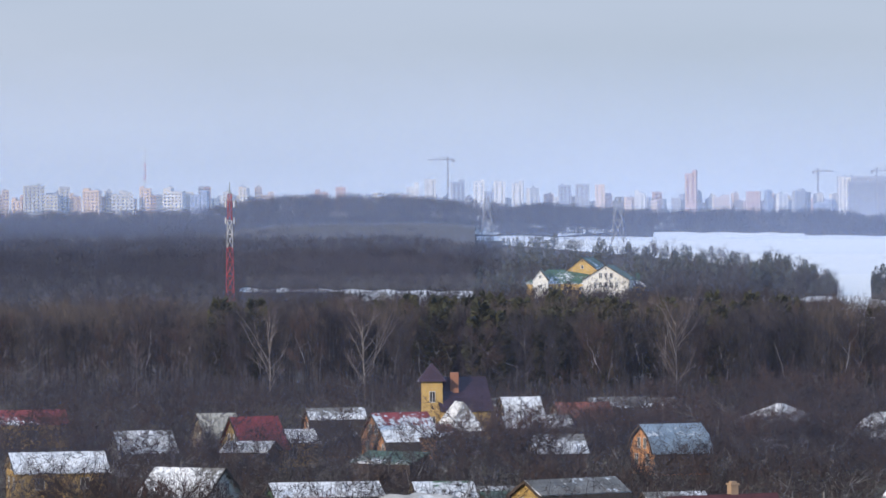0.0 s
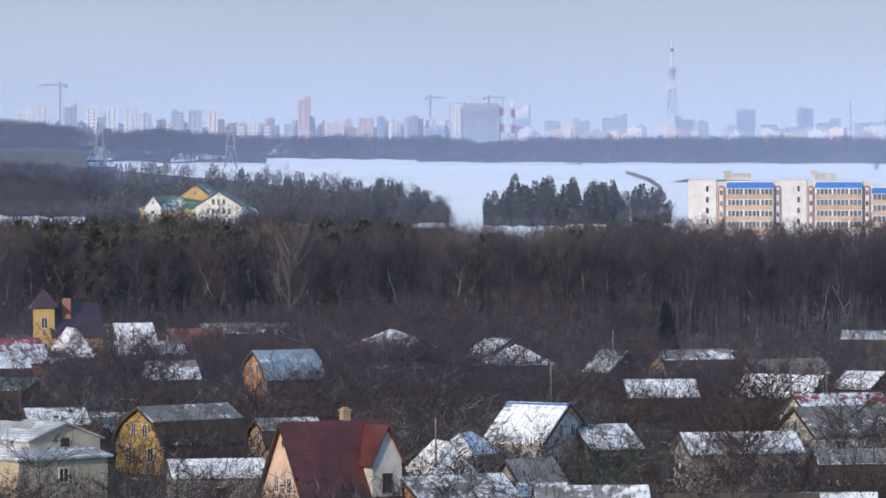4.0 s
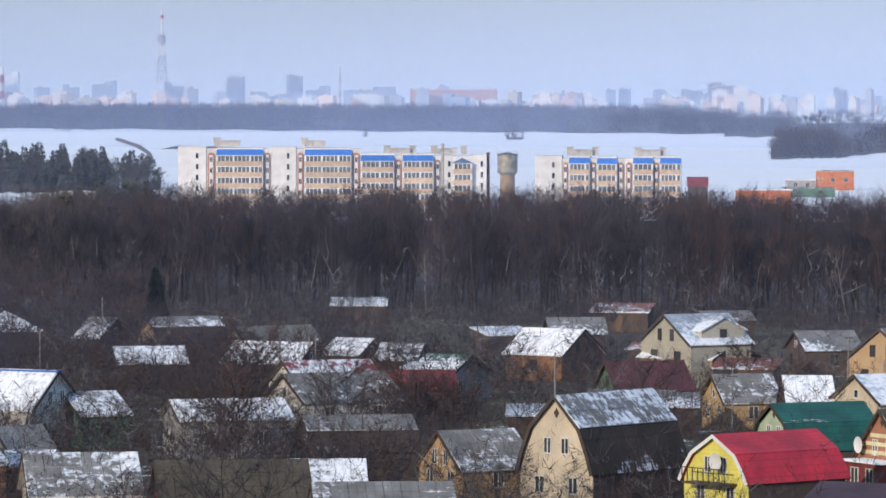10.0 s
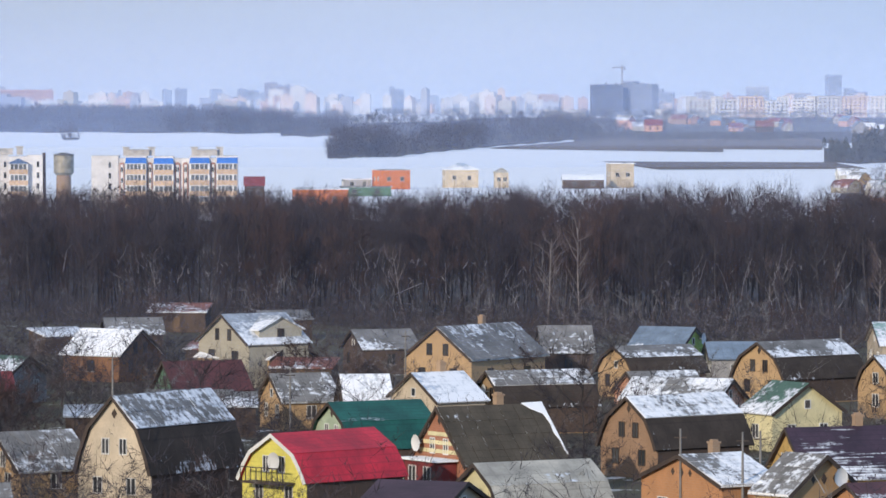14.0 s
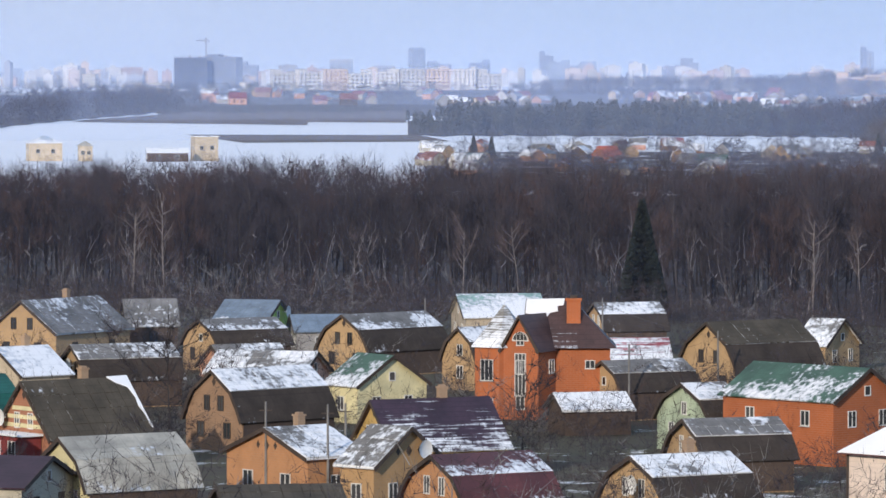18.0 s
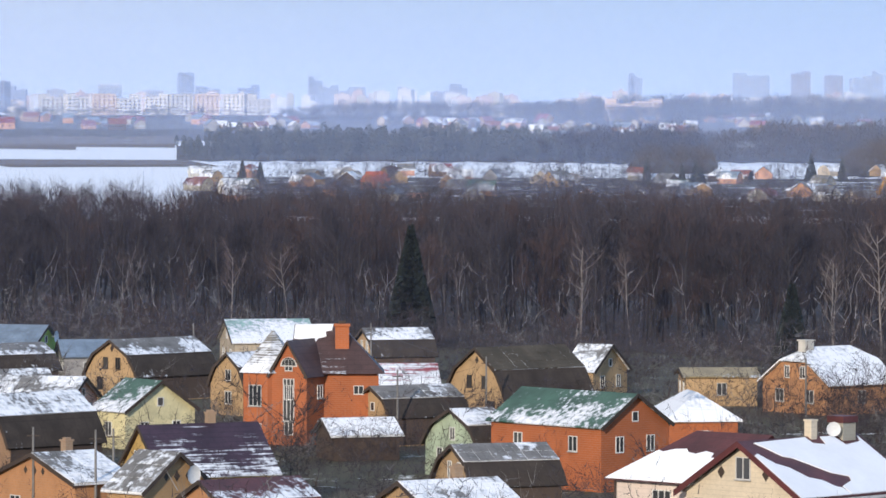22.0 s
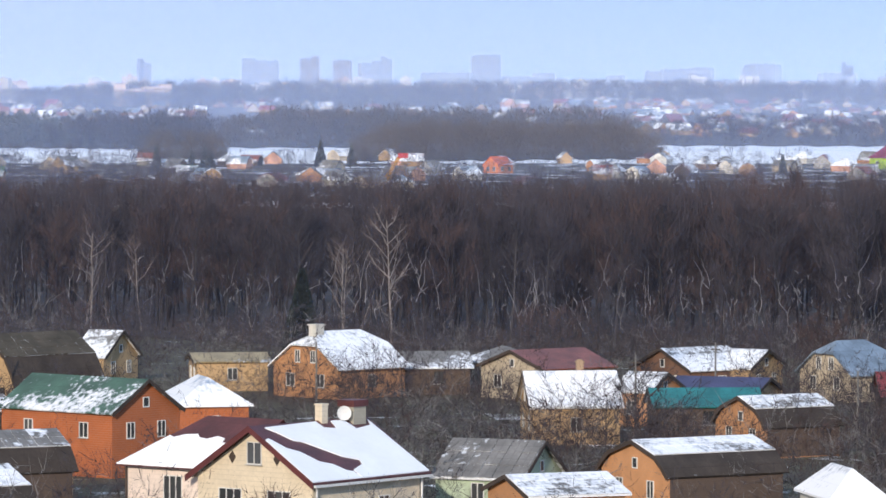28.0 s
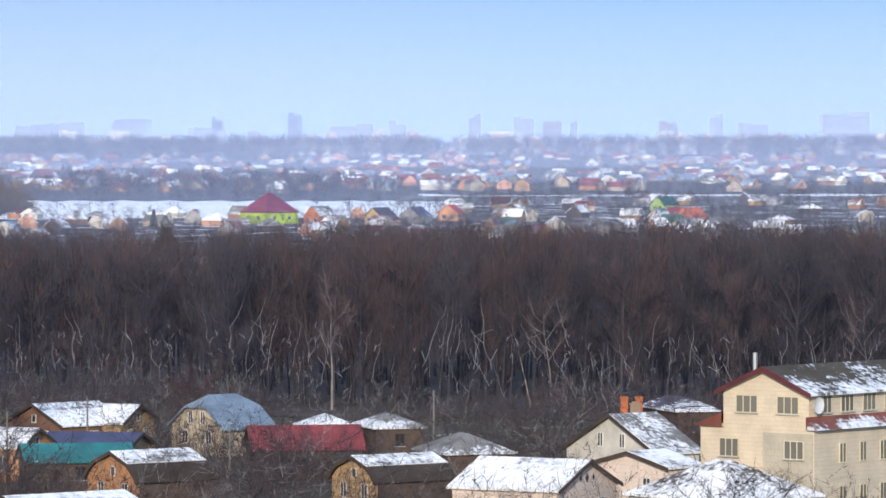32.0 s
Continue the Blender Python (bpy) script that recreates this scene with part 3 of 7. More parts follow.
def build_ground():
    radii = [3, 60, 150, 260, 340, 430, 520, 620, 740, 900, 1150, 1500, 2000, 2600, 3000, 3500, 4100, 4700, 4990]
    steps = 360
    vs = [(0, 0, 0)]
    for r in radii:
        for k in range(steps):
            a = 2 * math.pi * k / steps
            x, y = r * math.sin(a), r * math.cos(a)
            vs.append((x, y, ground_height(x, y)))
    fs = [(0, 1 + (k + 1) % steps, 1 + k) for k in range(steps)]
    for j in range(len(radii) - 1):
        for k in range(steps):
            a, b = 1 + j * steps + k, 1 + j * steps + (k + 1) % steps
            fs.append((a, b, b + steps, a + steps))
    m = bpy.data.materials.new("snowy_ground")
    m.use_nodes = True
    t = m.node_tree
    p = t.nodes["Principled BSDF"]
    geo = t.nodes.new("ShaderNodeNewGeometry")
    pos = geo.outputs["Position"]
    ln = t.nodes.new("ShaderNodeVectorMath")
    ln.operation = "LENGTH"
    t.links.new(pos, ln.inputs[0])
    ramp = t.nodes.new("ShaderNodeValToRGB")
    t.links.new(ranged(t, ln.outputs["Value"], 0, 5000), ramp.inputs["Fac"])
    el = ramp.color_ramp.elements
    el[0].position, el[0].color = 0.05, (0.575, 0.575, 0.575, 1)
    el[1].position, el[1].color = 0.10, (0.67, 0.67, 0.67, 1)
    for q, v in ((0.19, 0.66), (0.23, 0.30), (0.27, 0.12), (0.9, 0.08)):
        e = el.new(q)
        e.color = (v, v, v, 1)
    n1, n2 = noise_of(t, pos, 0.13, 6, 0.65), noise_of(t, pos, 0.9, 5, 0.7)
    summed = t.nodes.new("ShaderNodeMath")
    summed.operation = "MULTIPLY_ADD"
    t.links.new(n2, summed.inputs[0])
    summed.inputs[1].default_value = 0.45
    t.links.new(n1, summed.inputs[2])
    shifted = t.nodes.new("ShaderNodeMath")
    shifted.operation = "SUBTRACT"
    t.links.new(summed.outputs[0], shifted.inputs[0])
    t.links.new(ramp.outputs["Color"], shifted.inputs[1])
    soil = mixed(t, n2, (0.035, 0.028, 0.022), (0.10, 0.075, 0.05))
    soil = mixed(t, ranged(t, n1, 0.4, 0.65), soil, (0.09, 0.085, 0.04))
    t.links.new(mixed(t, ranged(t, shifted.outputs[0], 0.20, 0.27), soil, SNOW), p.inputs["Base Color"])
    p.inputs["Roughness"].default_value = 0.9
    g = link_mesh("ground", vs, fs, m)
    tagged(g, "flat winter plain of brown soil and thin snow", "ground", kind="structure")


build_ground()
PLOUGH = surface("ploughed_soil", (0.17, 0.13, 0.11), 0.95, 0.4, 0.05, 0.5, 0.2)


def ploughed(corners, label="bare brown ploughed strip in the snow"):
    """A strip of bare soil, its corners as (azimuth, distance)."""
    pts = [polar(*c) for c in corners]
    vs = [(x, y, ground_height(x, y) + 0.12) for x, y in pts]
    tagged(link_mesh("ploughed_field", vs, [tuple(range(len(vs)))], PLOUGH), label, "field", kind="structure")


ploughed([(-0.69, 2104), (-0.05, 1878), (2.30, 1901), (1.92, 2077)])
ploughed([(-1.95, 2651), (-0.24, 3181), (1.79, 3177), (1.79, 2538)])
ploughed([(-1.97, 2601), (-0.70, 3062), (0.68, 3011), (0.68, 2437)])
ploughed([(16.87, 2061), (16.87, 2224), (23.22, 2214), (23.22, 2052)])
ploughed([(-10.64, 2574), (-10.45, 2741), (-9.43, 2625), (-9.43, 2572)])
ploughed([(-11.16, 3139), (-11.08, 3092), (-10.87, 2772), (-10.75, 2402), (-10.72, 2067), (-10.77, 2068), (-10.80, 2358), (-10.91, 2628), (-11.15, 3024)])
ploughed([(17.00, 2348), (22.39, 2449), (22.39, 2315), (17.70, 2241)])
LITTER = surface("leaf_litter", (0.075, 0.055, 0.045), 0.95, 0.5, 0.08, 0.7, 0.3)


def litter_floor(az0, az1, near, far, name="woodland_floor", n=24):
    """Dark leaf litter under a wood; near and far give the distance at a fraction of the width."""
    vs, fs = [], []
    for k in range(n + 1):
        s = k / n
        wob = 1 + 0.012 * math.sin(k * 2.3) * (0 if k in (0, n) else 1)
        for d in (near(s) * wob, min(far(s), 4900)):
            x, y = polar(az0 + (az1 - az0) * s, d)
            vs.append((x, y, ground_height(x, y) + 0.08 + 0.04 * RNG.random()))
    for k in range(n):
        fs.append((2 * k, 2 * k + 2, 2 * k + 3, 2 * k + 1))
    tagged(link_mesh(name, vs, fs, GARDEN if name == "garden_soil" else LITTER), "dark garden soil with patches of snow" if name == "garden_soil" else "dark leaf litter under the leafless trees", "ground", kind="structure")


GARDEN = surface("garden_soil", (0.09, 0.07, 0.06), 0.95, 0.5, 0.08, 0.7, 0.3)
tree = GARDEN.node_tree
spot = tree.nodes.new("ShaderNodeNewGeometry").outputs["Position"]
base = tree.nodes["Principled BSDF"].inputs["Base Color"]
tree.links.new(mixed(tree, ranged(tree, noise_of(tree, spot, 0.045, 5, 0.65), 0.54, 0.62), base.links[0].from_socket, SNOW), base)
RNG = np.random.default_rng(7)
litter_floor(-27, 27, lambda s: forest_edge(-27 + 54 * s) - 12, lambda s: 1170 - 120 * s, n=40)
litter_floor(2, 27, lambda s: 1140, lambda s: 1660, "garden_soil")
litter_floor(17.6, 27, lambda s: 1650, lambda s: 2100, "garden_soil")
litter_floor(-1, 9, lambda s: 2900, lambda s: 4300, "orchard_floor")
litter_floor(8.5, 27, lambda s: 2300, lambda s: 4300, "orchard_floor")

# ---- haze over the plain, painted as translucent sheets lit by sun and sky ----


def haze(radius, amount, top, tint, west, east_most):
    m = bpy.data.materials.new("haze_sheet_tint")
    m.use_nodes = True
    t = m.node_tree
    t.nodes.remove(t.nodes["Principled BSDF"])
    out = t.nodes["Material Output"]
    mix = t.nodes.new("ShaderNodeMixShader")
    clear = t.nodes.new("ShaderNodeBsdfTransparent")
    sheet_tint = node(t, "ShaderNodeBsdfDiffuse", Color=tint)
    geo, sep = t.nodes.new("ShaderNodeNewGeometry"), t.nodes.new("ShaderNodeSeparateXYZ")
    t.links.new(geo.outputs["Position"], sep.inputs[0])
    # the tint's strength runs from the west value to the east one
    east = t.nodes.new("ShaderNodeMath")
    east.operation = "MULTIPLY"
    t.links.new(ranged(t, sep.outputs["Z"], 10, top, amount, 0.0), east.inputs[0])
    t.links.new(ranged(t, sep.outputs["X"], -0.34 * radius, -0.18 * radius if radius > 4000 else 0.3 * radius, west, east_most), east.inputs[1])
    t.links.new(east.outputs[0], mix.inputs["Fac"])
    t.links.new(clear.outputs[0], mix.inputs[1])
    t.links.new(sheet_tint.outputs[0], mix.inputs[2])
    t.links.new(mix.outputs[0], out.inputs["Surface"])
    n = 60
    vs, fs = [], []
    for k in range(n + 1):
        a = -40 + 80 * k / n
        x, y = polar(a, radius)
        vs += [(x, y, ground_height(x, y) - 1), (x, y, top)]
    for k in range(n):
        fs.append((2 * k, 2 * k + 1, 2 * k + 3, 2 * k + 2))
    tagged(link_mesh("haze", vs, fs, m), "translucent bluish sheet that stands in for winter haze", "haze", kind="structure")


# nearest sheet lifts the wood's darks with a faint blue tint
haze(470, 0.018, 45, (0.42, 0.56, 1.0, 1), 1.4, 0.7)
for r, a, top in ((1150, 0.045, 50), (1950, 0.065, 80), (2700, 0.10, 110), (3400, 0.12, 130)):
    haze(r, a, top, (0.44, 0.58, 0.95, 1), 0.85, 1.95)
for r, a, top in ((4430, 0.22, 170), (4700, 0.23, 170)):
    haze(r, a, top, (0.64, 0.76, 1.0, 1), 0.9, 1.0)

# ---- bare trees ----


def slivers(starts, ends, width, rng):
    """Thin triangles from start to end, turned at random."""
    n = len(starts)
    axis = ends - starts
    off = np.cross(axis, rng.normal(size=(n, 3)))
    off /= np.linalg.norm(off, axis=1)[:, None] + 1e-9
    wide = width * rng.uniform(0.6, 1.4, n)[:, None]
    v = np.stack([starts - off * wide / 2, starts + off * wide / 2, ends], 1).reshape(-1, 3)
    return v, np.arange(3 * n).reshape(-1, 3)


def limb(a, b, ra, rb):
    """A three-sided tapered piece between two points."""
    axis = b - a
    axis = axis / (np.linalg.norm(axis) + 1e-9)
    u = np.cross(axis, (0.3, 0.5, 0.81))
    u /= np.linalg.norm(u) + 1e-9
    w = np.cross(axis, u)
    ring = [math.cos(k * 2.094) * u + math.sin(k * 2.094) * w for k in range(3)]
    v = [a + r * ra for r in ring] + [b + r * rb for r in ring]
    return v, [(0, 1, 4, 3), (1, 2, 5, 4), (2, 0, 3, 5)]


def bare_tree(h, spread, limbs, twigs, width, rng, bole=0.35, lean=0.05, twig_len=1.3, forks=2, rise=1.0, up=0.18, loose=0.62, stray=0.0):
    """Wood (trunk and limbs) and twigs of a leafless tree, as two sets of vertices and faces."""
    wv, wf, paths = [], [], []

    def add(a, b, ra, rb):
        v, f = limb(a, b, ra, rb)
        n = len(wv)
        wv.extend(v)
        wf.extend([tuple(i + n for i in q) for q in f])
    p, r = np.zeros(3), h * 0.0095 + 0.02
    spine = [p]
    drift = rng.normal(0, lean, 2)
    for k in range(5):
        q = p + np.array([drift[0] + rng.normal(0, 0.03), drift[1] + rng.normal(0, 0.03), 1.0]) * h * 0.18
        add(p, q, r, r * 0.78)
        p, r = q, r * 0.78
        spine.append(p)
    spine = np.array(spine)
    for k in range(limbs):
        s = bole + (0.97 - bole) * (k + rng.uniform(0, 1)) / limbs
        i = min(int(s * 5), 4)
        a = spine[i] + (spine[i + 1] - spine[i]) * (s * 5 - i)
        ang = rng.uniform(0, 2 * math.pi)
        u = (s - bole) / (0.97 - bole)
        reach = spread * (0.42 + 0.62 * math.sin(math.pi * min(0.12 + 0.82 * u, 1))) * rng.uniform(0.7, 1.2)
        b = a + np.array([math.cos(ang) * reach * 0.55, math.sin(ang) * reach * 0.55, reach * rise * rng.uniform(0.15, 0.6)])
        c = b + np.array([math.cos(ang + 0.3) * reach * 0.4, math.sin(ang + 0.3) * reach * 0.4, reach * rise * rng.uniform(0.1, 0.6)])
        add(a, b, h * 0.0028 + 0.012, h * 0.0018 + 0.008)
        add(b, c, h * 0.0018 + 0.008, 0.008)
        paths += [(a, b), (b, c), (b, c)]
        for _ in range(forks):
            d = b + np.array([math.cos(ang + rng.normal(0, 0.8)), math.sin(ang + rng.normal(0, 0.8)), rng.uniform(0.3, 1.2) * rise]) * reach * 0.45
            add(b, d, h * 0.0012 + 0.008, 0.006)
            paths.append((b, d))
    paths.append((spine[-2], spine[-1]))
    A, B = np.array([q[0] for q in paths]), np.array([q[1] for q in paths])
    pick = rng.integers(0, len(paths), twigs)
    s = rng.uniform(0.15, 1.0, twigs)[:, None]
    st = A[pick] + (B[pick] - A[pick]) * s
    way = (B - A)[pick]
    way = way / (np.linalg.norm(way, axis=1)[:, None] + 1e-9)
    st = st + rng.normal(0, stray, (twigs, 3)) if stray else st
    way = way * 0.35 + rng.normal(0, loose, (twigs, 3)) + np.array([0, 0, up])
    en = st + way * twig_len * rng.uniform(0.5, 1.3, twigs)[:, None]
    tv, tf = slivers(st, en, width, rng)
    return np.array(wv), wf, tv, tf


def mesh_of(name, v, f, material):
    me = bpy.data.meshes.new(name)
    me.from_pydata([tuple(p) for p in v], [], [tuple(q) for q in f])
    me.materials.append(material)
    return me


def tree_models(count, seed, bark, twig, **shape):
    res = []
    for k in range(count):
        wv, wf, tv, tf = bare_tree(rng=np.random.default_rng(seed + k), **shape)
        res.append((mesh_of("trunk", wv, wf, bark), mesh_of("crown", tv, tf, twig)))
    return res


def plant(model, name, x, y, size, label, category="tree", group="", lean=0.0):
    r = new(name)
    r.matrix_world = pose(x, y, ground_height(x, y) - 0.05, random.gauss(0, lean), random.gauss(0, lean), random.uniform(0, 360)) @ Matrix.Diagonal((size, size, size * random.uniform(0.92, 1.1), 1))
    tagged(r, label, category, group)
    share("trunk", model[0], r)
    share("crown", model[1], r)
    return r


def joined(name, models, places, material, label, category):
    """Many trees in one mesh: models are (vertices, faces) arrays; places are x, y, z, size."""
    allv, allf, n = [], [], 0
    for x, y, z, s in places:
        v, f = models[int(RNG.integers(0, len(models)))]
        a = RNG.uniform(0, 2 * math.pi)
        c, q = math.cos(a) * s, math.sin(a) * s
        w = np.stack([v[:, 0] * c - v[:, 1] * q + x, v[:, 0] * q + v[:, 1] * c + y, v[:, 2] * s + z], 1)
        allv.append(w)
        allf.append(f + n)
        n += len(v)
    v, f = np.concatenate(allv), np.concatenate(allf)
    me = bpy.data.meshes.new(name)
    me.vertices.add(len(v))
    me.vertices.foreach_set("co", v.astype(np.float32).ravel())
    me.loops.add(3 * len(f))
    me.loops.foreach_set("vertex_index", f.astype(np.int32).ravel())
    me.polygons.add(len(f))
    me.polygons.foreach_set("loop_start", np.arange(0, 3 * len(f), 3, dtype=np.int32))
    me.update(calc_edges=True)
    me.materials.append(material)
    return tagged(new(name, me), label, category, kind="stuff")


def triangles(wv, wf):
    return np.array([t for q in wf for t in ((q[0], q[1], q[2]), (q[0], q[2], q[3]))])


# the wood behind the village: a front of separate trees, then a joined mass
FRONT = tree_models(7, 100, GREYBARK, TWIG, h=15.0, spread=3.3, limbs=18, twigs=2100, width=0.032, bole=0.27, twig_len=1.15, forks=1, rise=1.3, up=0.5, loose=0.42, stray=0.3)
FRONT_RED = tree_models(2, 140, BARK, REDTWIG, h=14.3, spread=3.5, limbs=16, twigs=2000, width=0.034, bole=0.2, twig_len=1.15, forks=1, rise=1.3, up=0.5, loose=0.42, stray=0.3)
FRONT_PALE = tree_models(3, 150, BIRCHBARK, BIRCHTWIG, h=11, spread=2.4, limbs=8, twigs=500, width=0.03, bole=0.45, lean=0.12, forks=1, rise=1.5, up=0.4)
random.seed(11)
for k in range(300):
    az = -24 + 48 * (k + random.random()) / 300
    d = forest_edge(az) + random.uniform(0, 22)
    kind = random.random()
    size = random.uniform(0.86, 1.0) * (0.95 + (0.009 if az > 0 else 0.0052) * az)
    if kind < 0.07:
        plant(random.choice(FRONT_PALE), "pale_barked_tree", *polar(az, d), size, "bare tree with a pale crooked trunk at the wood's edge", group="trees of the wood's edge", lean=3)
    elif kind < 0.28:
        plant(random.choice(FRONT_RED), "russet_tree", *polar(az, d), size, "bare tree with russet twigs at the wood's edge", group="trees of the wood's edge")
    else:
        plant(random.choice(FRONT), "bare_tree", *polar(az, d), size, "tall leafless brown tree at the wood's edge", group="trees of the wood's edge")


def light_models(count, seed, **shape):
    wood, crown = [], []
    for k in range(count):
        wv, wf, tv, tf = bare_tree(rng=np.random.default_rng(seed + k), **shape)
        wood.append((wv, triangles(wv, wf)))
        crown.append((tv, tf))
    return wood, crown


def pine_model(seed, h=12.0, n=210, conical=False):
    rng = np.random.default_rng(seed)
    z = rng.uniform(0.06 if conical else 0.2, 1.0, n)
    r = (1 - z) * h * 0.24 + 0.25 if conical else h * 0.27 * np.sqrt(np.clip((z - 0.2) * 3, 0.12, 1)) * np.sqrt(np.clip(1.04 - z, 0, 1)) + 0.15
    a = rng.uniform(0, 2 * math.pi, n)
    st = np.stack([np.cos(a) * r * 0.1, np.sin(a) * r * 0.1, z * h], 1)
    en = np.stack([np.cos(a) * r, np.sin(a) * r, z * h + (rng.uniform(-0.7, 0.1, n) if conical else rng.uniform(-0.2, 0.9, n))], 1)
    v, f = slivers(en, st, 0.45 if not conical else 0.5, rng)
    tv, tf = slivers(np.array([[0, 0, 0], [0, 0, 0]]), np.array([[0, 0, h], [0.01, 0, h]]), 0.5, rng)
    return np.concatenate([v, tv]), np.concatenate([f, tf + len(v)])


def wood_mass():
    wood, crown = light_models(6, 300, h=15.2, spread=3.7, limbs=11, twigs=640, width=0.055, bole=0.16, forks=0, twig_len=1.35, rise=1.3, up=0.55, loose=0.42, stray=0.45)
    spots = []
    for k in range(1750):
        az = RNG.uniform(-25, 25)
        d = forest_edge(az) + 8 + 98 * RNG.random() ** 1.1
        x, y = polar(az, d)
        spots.append((x, y, 0, RNG.uniform(0.92, 1.02) * (0.95 + (0.009 if az > 0 else 0.0065) * az + 0.05 * math.exp(-(az / 5) ** 2) - (0.002 * az if az < -10 else 0))))
    state = RNG.bit_generator.state
    # western crowns turn tan: tan trees, and extra ones that imitate haze's lightening
    def tan(k, p):
        return p[0] < -0.2 * p[1] and (k % 2 == 0 or math.sin(p[0] * 0.09) * math.sin(p[1] * 0.05) > 0.4)
    west = [p for k, p in enumerate(spots) if tan(k, p)]
    rest = [p for k, p in enumerate(spots) if not tan(k, p)]
    joined("wood_crowns", crown, rest[:1100], TWIG, "dense brown mass of leafless crowns behind the village", "wood")
    joined("russet_crowns", crown, rest[1100:], REDTWIG, "russet leafless crowns in the wood", "wood")
    joined("tan_crowns", crown, west, TANTWIG, "pale tan leafless crowns in the wood", "wood")
    RNG.bit_generator.state = state
    joined("wood_trunks", wood, spots, BARK, "dark close-set trunks of the leafless wood", "wood")
    # a few pines with olive-green heads stand among the leafless trees of the west
    pines = []
    for k in range(70):
        az = RNG.normal(-16.6, 1.5)
        x, y = polar(az, forest_edge(az) + RNG.uniform(10, 105))
        pines.append((x, y, 0, RNG.uniform(0.95, 1.16)))
    joined("olive_pines", [pine_model(560 + k, 12.0, 420) for k in range(3)], pines, OLIVE, "olive-green pines among the leafless trees", "wood")
    # bushes under the trees
    _, brush = light_models(4, 330, h=4.0, spread=3.2, limbs=7, twigs=250, width=0.038, bole=0.05, forks=0, twig_len=1.0)
    spots = []
    for k in range(420):
        az = RNG.uniform(-25, 25)
        d = forest_edge(az) + RNG.uniform(-17, 12)
        x, y = polar(az, d)
        tall = 0.75 + 0.4 * math.sin(az * 1.7) * math.sin(az * 0.63 + 1)
        spots.append((x, y, 0, RNG.uniform(0.35, 0.95) * tall))
    joined("undergrowth", brush, spots[:320], TWIG, "tangled bare undergrowth along the wood", "undergrowth")
    joined("undergrowth", brush, spots[320:], REDTWIG, "russet bare undergrowth along the wood", "undergrowth")


wood_mass()


def saplings():
    """Slender crooked pale stems and snow-flecked boughs between the trees of the wood's edge."""
    def crooked(seed, steps, radius, bend, wide):
        rng = np.random.default_rng(seed)
        v, f, p = [], [], np.zeros(3)
        way = np.array([rng.normal(0, wide), rng.normal(0, wide), 1.0])
        for s in range(steps):
            q = p + (way + rng.normal(0, bend, 3) * (1, 1, 0.4)) * rng.uniform(0.7, 1.5)
            ends = [(p, q)]
            if s in (1, 3) and rng.random() < 0.7:
                ends.append((p, p + np.array([rng.normal(0, 0.8), rng.normal(0, 0.8), 1.0]) * rng.uniform(0.8, 1.6)))
            for a, b in ends:
                c, e = limb(a, b, radius * (1 - 0.8 * s / steps), radius * (0.85 - 0.8 * s / steps))
                n = len(v)
                v += c
                f += [tuple(i + n for i in t) for t in e]
            p = q
        return np.array(v), triangles(v, f)
    stems = [crooked(800 + k, 7, 0.058, 0.26, 0.22) for k in range(12)]
    flecks = [crooked(840 + k, 2, 0.15, 0.4, 0.45) for k in range(8)]
    tall, small = [], []
    for k in range(4200):
        az = RNG.uniform(-22, 24)
        thick = 0.5 + 0.5 * math.sin(az * 2.9) * math.sin(az * 1.13 + 2)
        if RNG.random() > (0.16 if az < -6 else 0.25 + 0.4 * thick):
            continue
        x, y = polar(az, forest_edge(az) - 8 + 11 * RNG.random())
        if k % 3 == 0:
            tall.append((x, y, RNG.uniform(0.0, 7.0), RNG.uniform(0.3, 0.95) * (0.5 + 0.5 * RNG.random())))
        else:
            small.append((x, y, RNG.uniform(0.2, 8.5), RNG.uniform(0.1, 0.3)))
    joined("pale_saplings", stems, tall, STEM, "slender pale crooked stems along the wood's edge", "saplings")
    joined("snowy_boughs", flecks, small, STEM, "broken boughs flecked with snow along the wood's edge", "boughs")


saplings()

# ---- distant woods ----
FAR_BARE = light_models(4, 400, h=12, spread=4.6, limbs=8, twigs=85, width=0.40, bole=0.08, forks=0, twig_len=1.9, up=0.4, loose=0.45, stray=0.7)[1]
MID_BARE = light_models(4, 420, h=12, spread=4.5, limbs=9, twigs=170, width=0.14, bole=0.08, forks=0, twig_len=1.5, up=0.45, loose=0.45, stray=0.6)[1]


FAR_PINE = [pine_model(500 + k) for k in range(4)]


def distant_wood(az0, az1, near0, near1, far0, far1, h, count, pine=False, label="", name="", bark=None):
    """A stretch of wood: azimuths, near and far edges at both ends, height of its trees."""
    spots = []
    if h > 8:
        litter_floor(az0, az1, lambda s: near0 + (near1 - near0) * s - 6, lambda s: far0 + (far1 - far0) * s + 12)
    for k in range(count):
        s = RNG.random()
        az = az0 + (az1 - az0) * s
        near, far = near0 + (near1 - near0) * s, far0 + (far1 - far0) * s
        # half of them stand along the near edge
        u = RNG.random() ** (2.2 if far - near > 150 else 1)
        d = min(near + (far - near) * u, 4900)
        x, y = polar(az, d)
        spots.append((x, y, ground_height(x, y) - 0.2, h / 12 * RNG.uniform(0.5 if pine else 0.62, 1.08) * (0.55 + 0.45 * min(1, 7 * min(s, 1 - s)))))
    models = FAR_PINE if pine else MID_BARE if near0 < 1800 else FAR_BARE
    joined(name or ("pine_wood" if pine else "distant_wood"), models, spots, HAZED_NEEDLE if pine else bark or TWIG, label or ("dark pine wood on the snowy plain" if pine else "far leafless wood, blue-brown in the haze"), "wood")


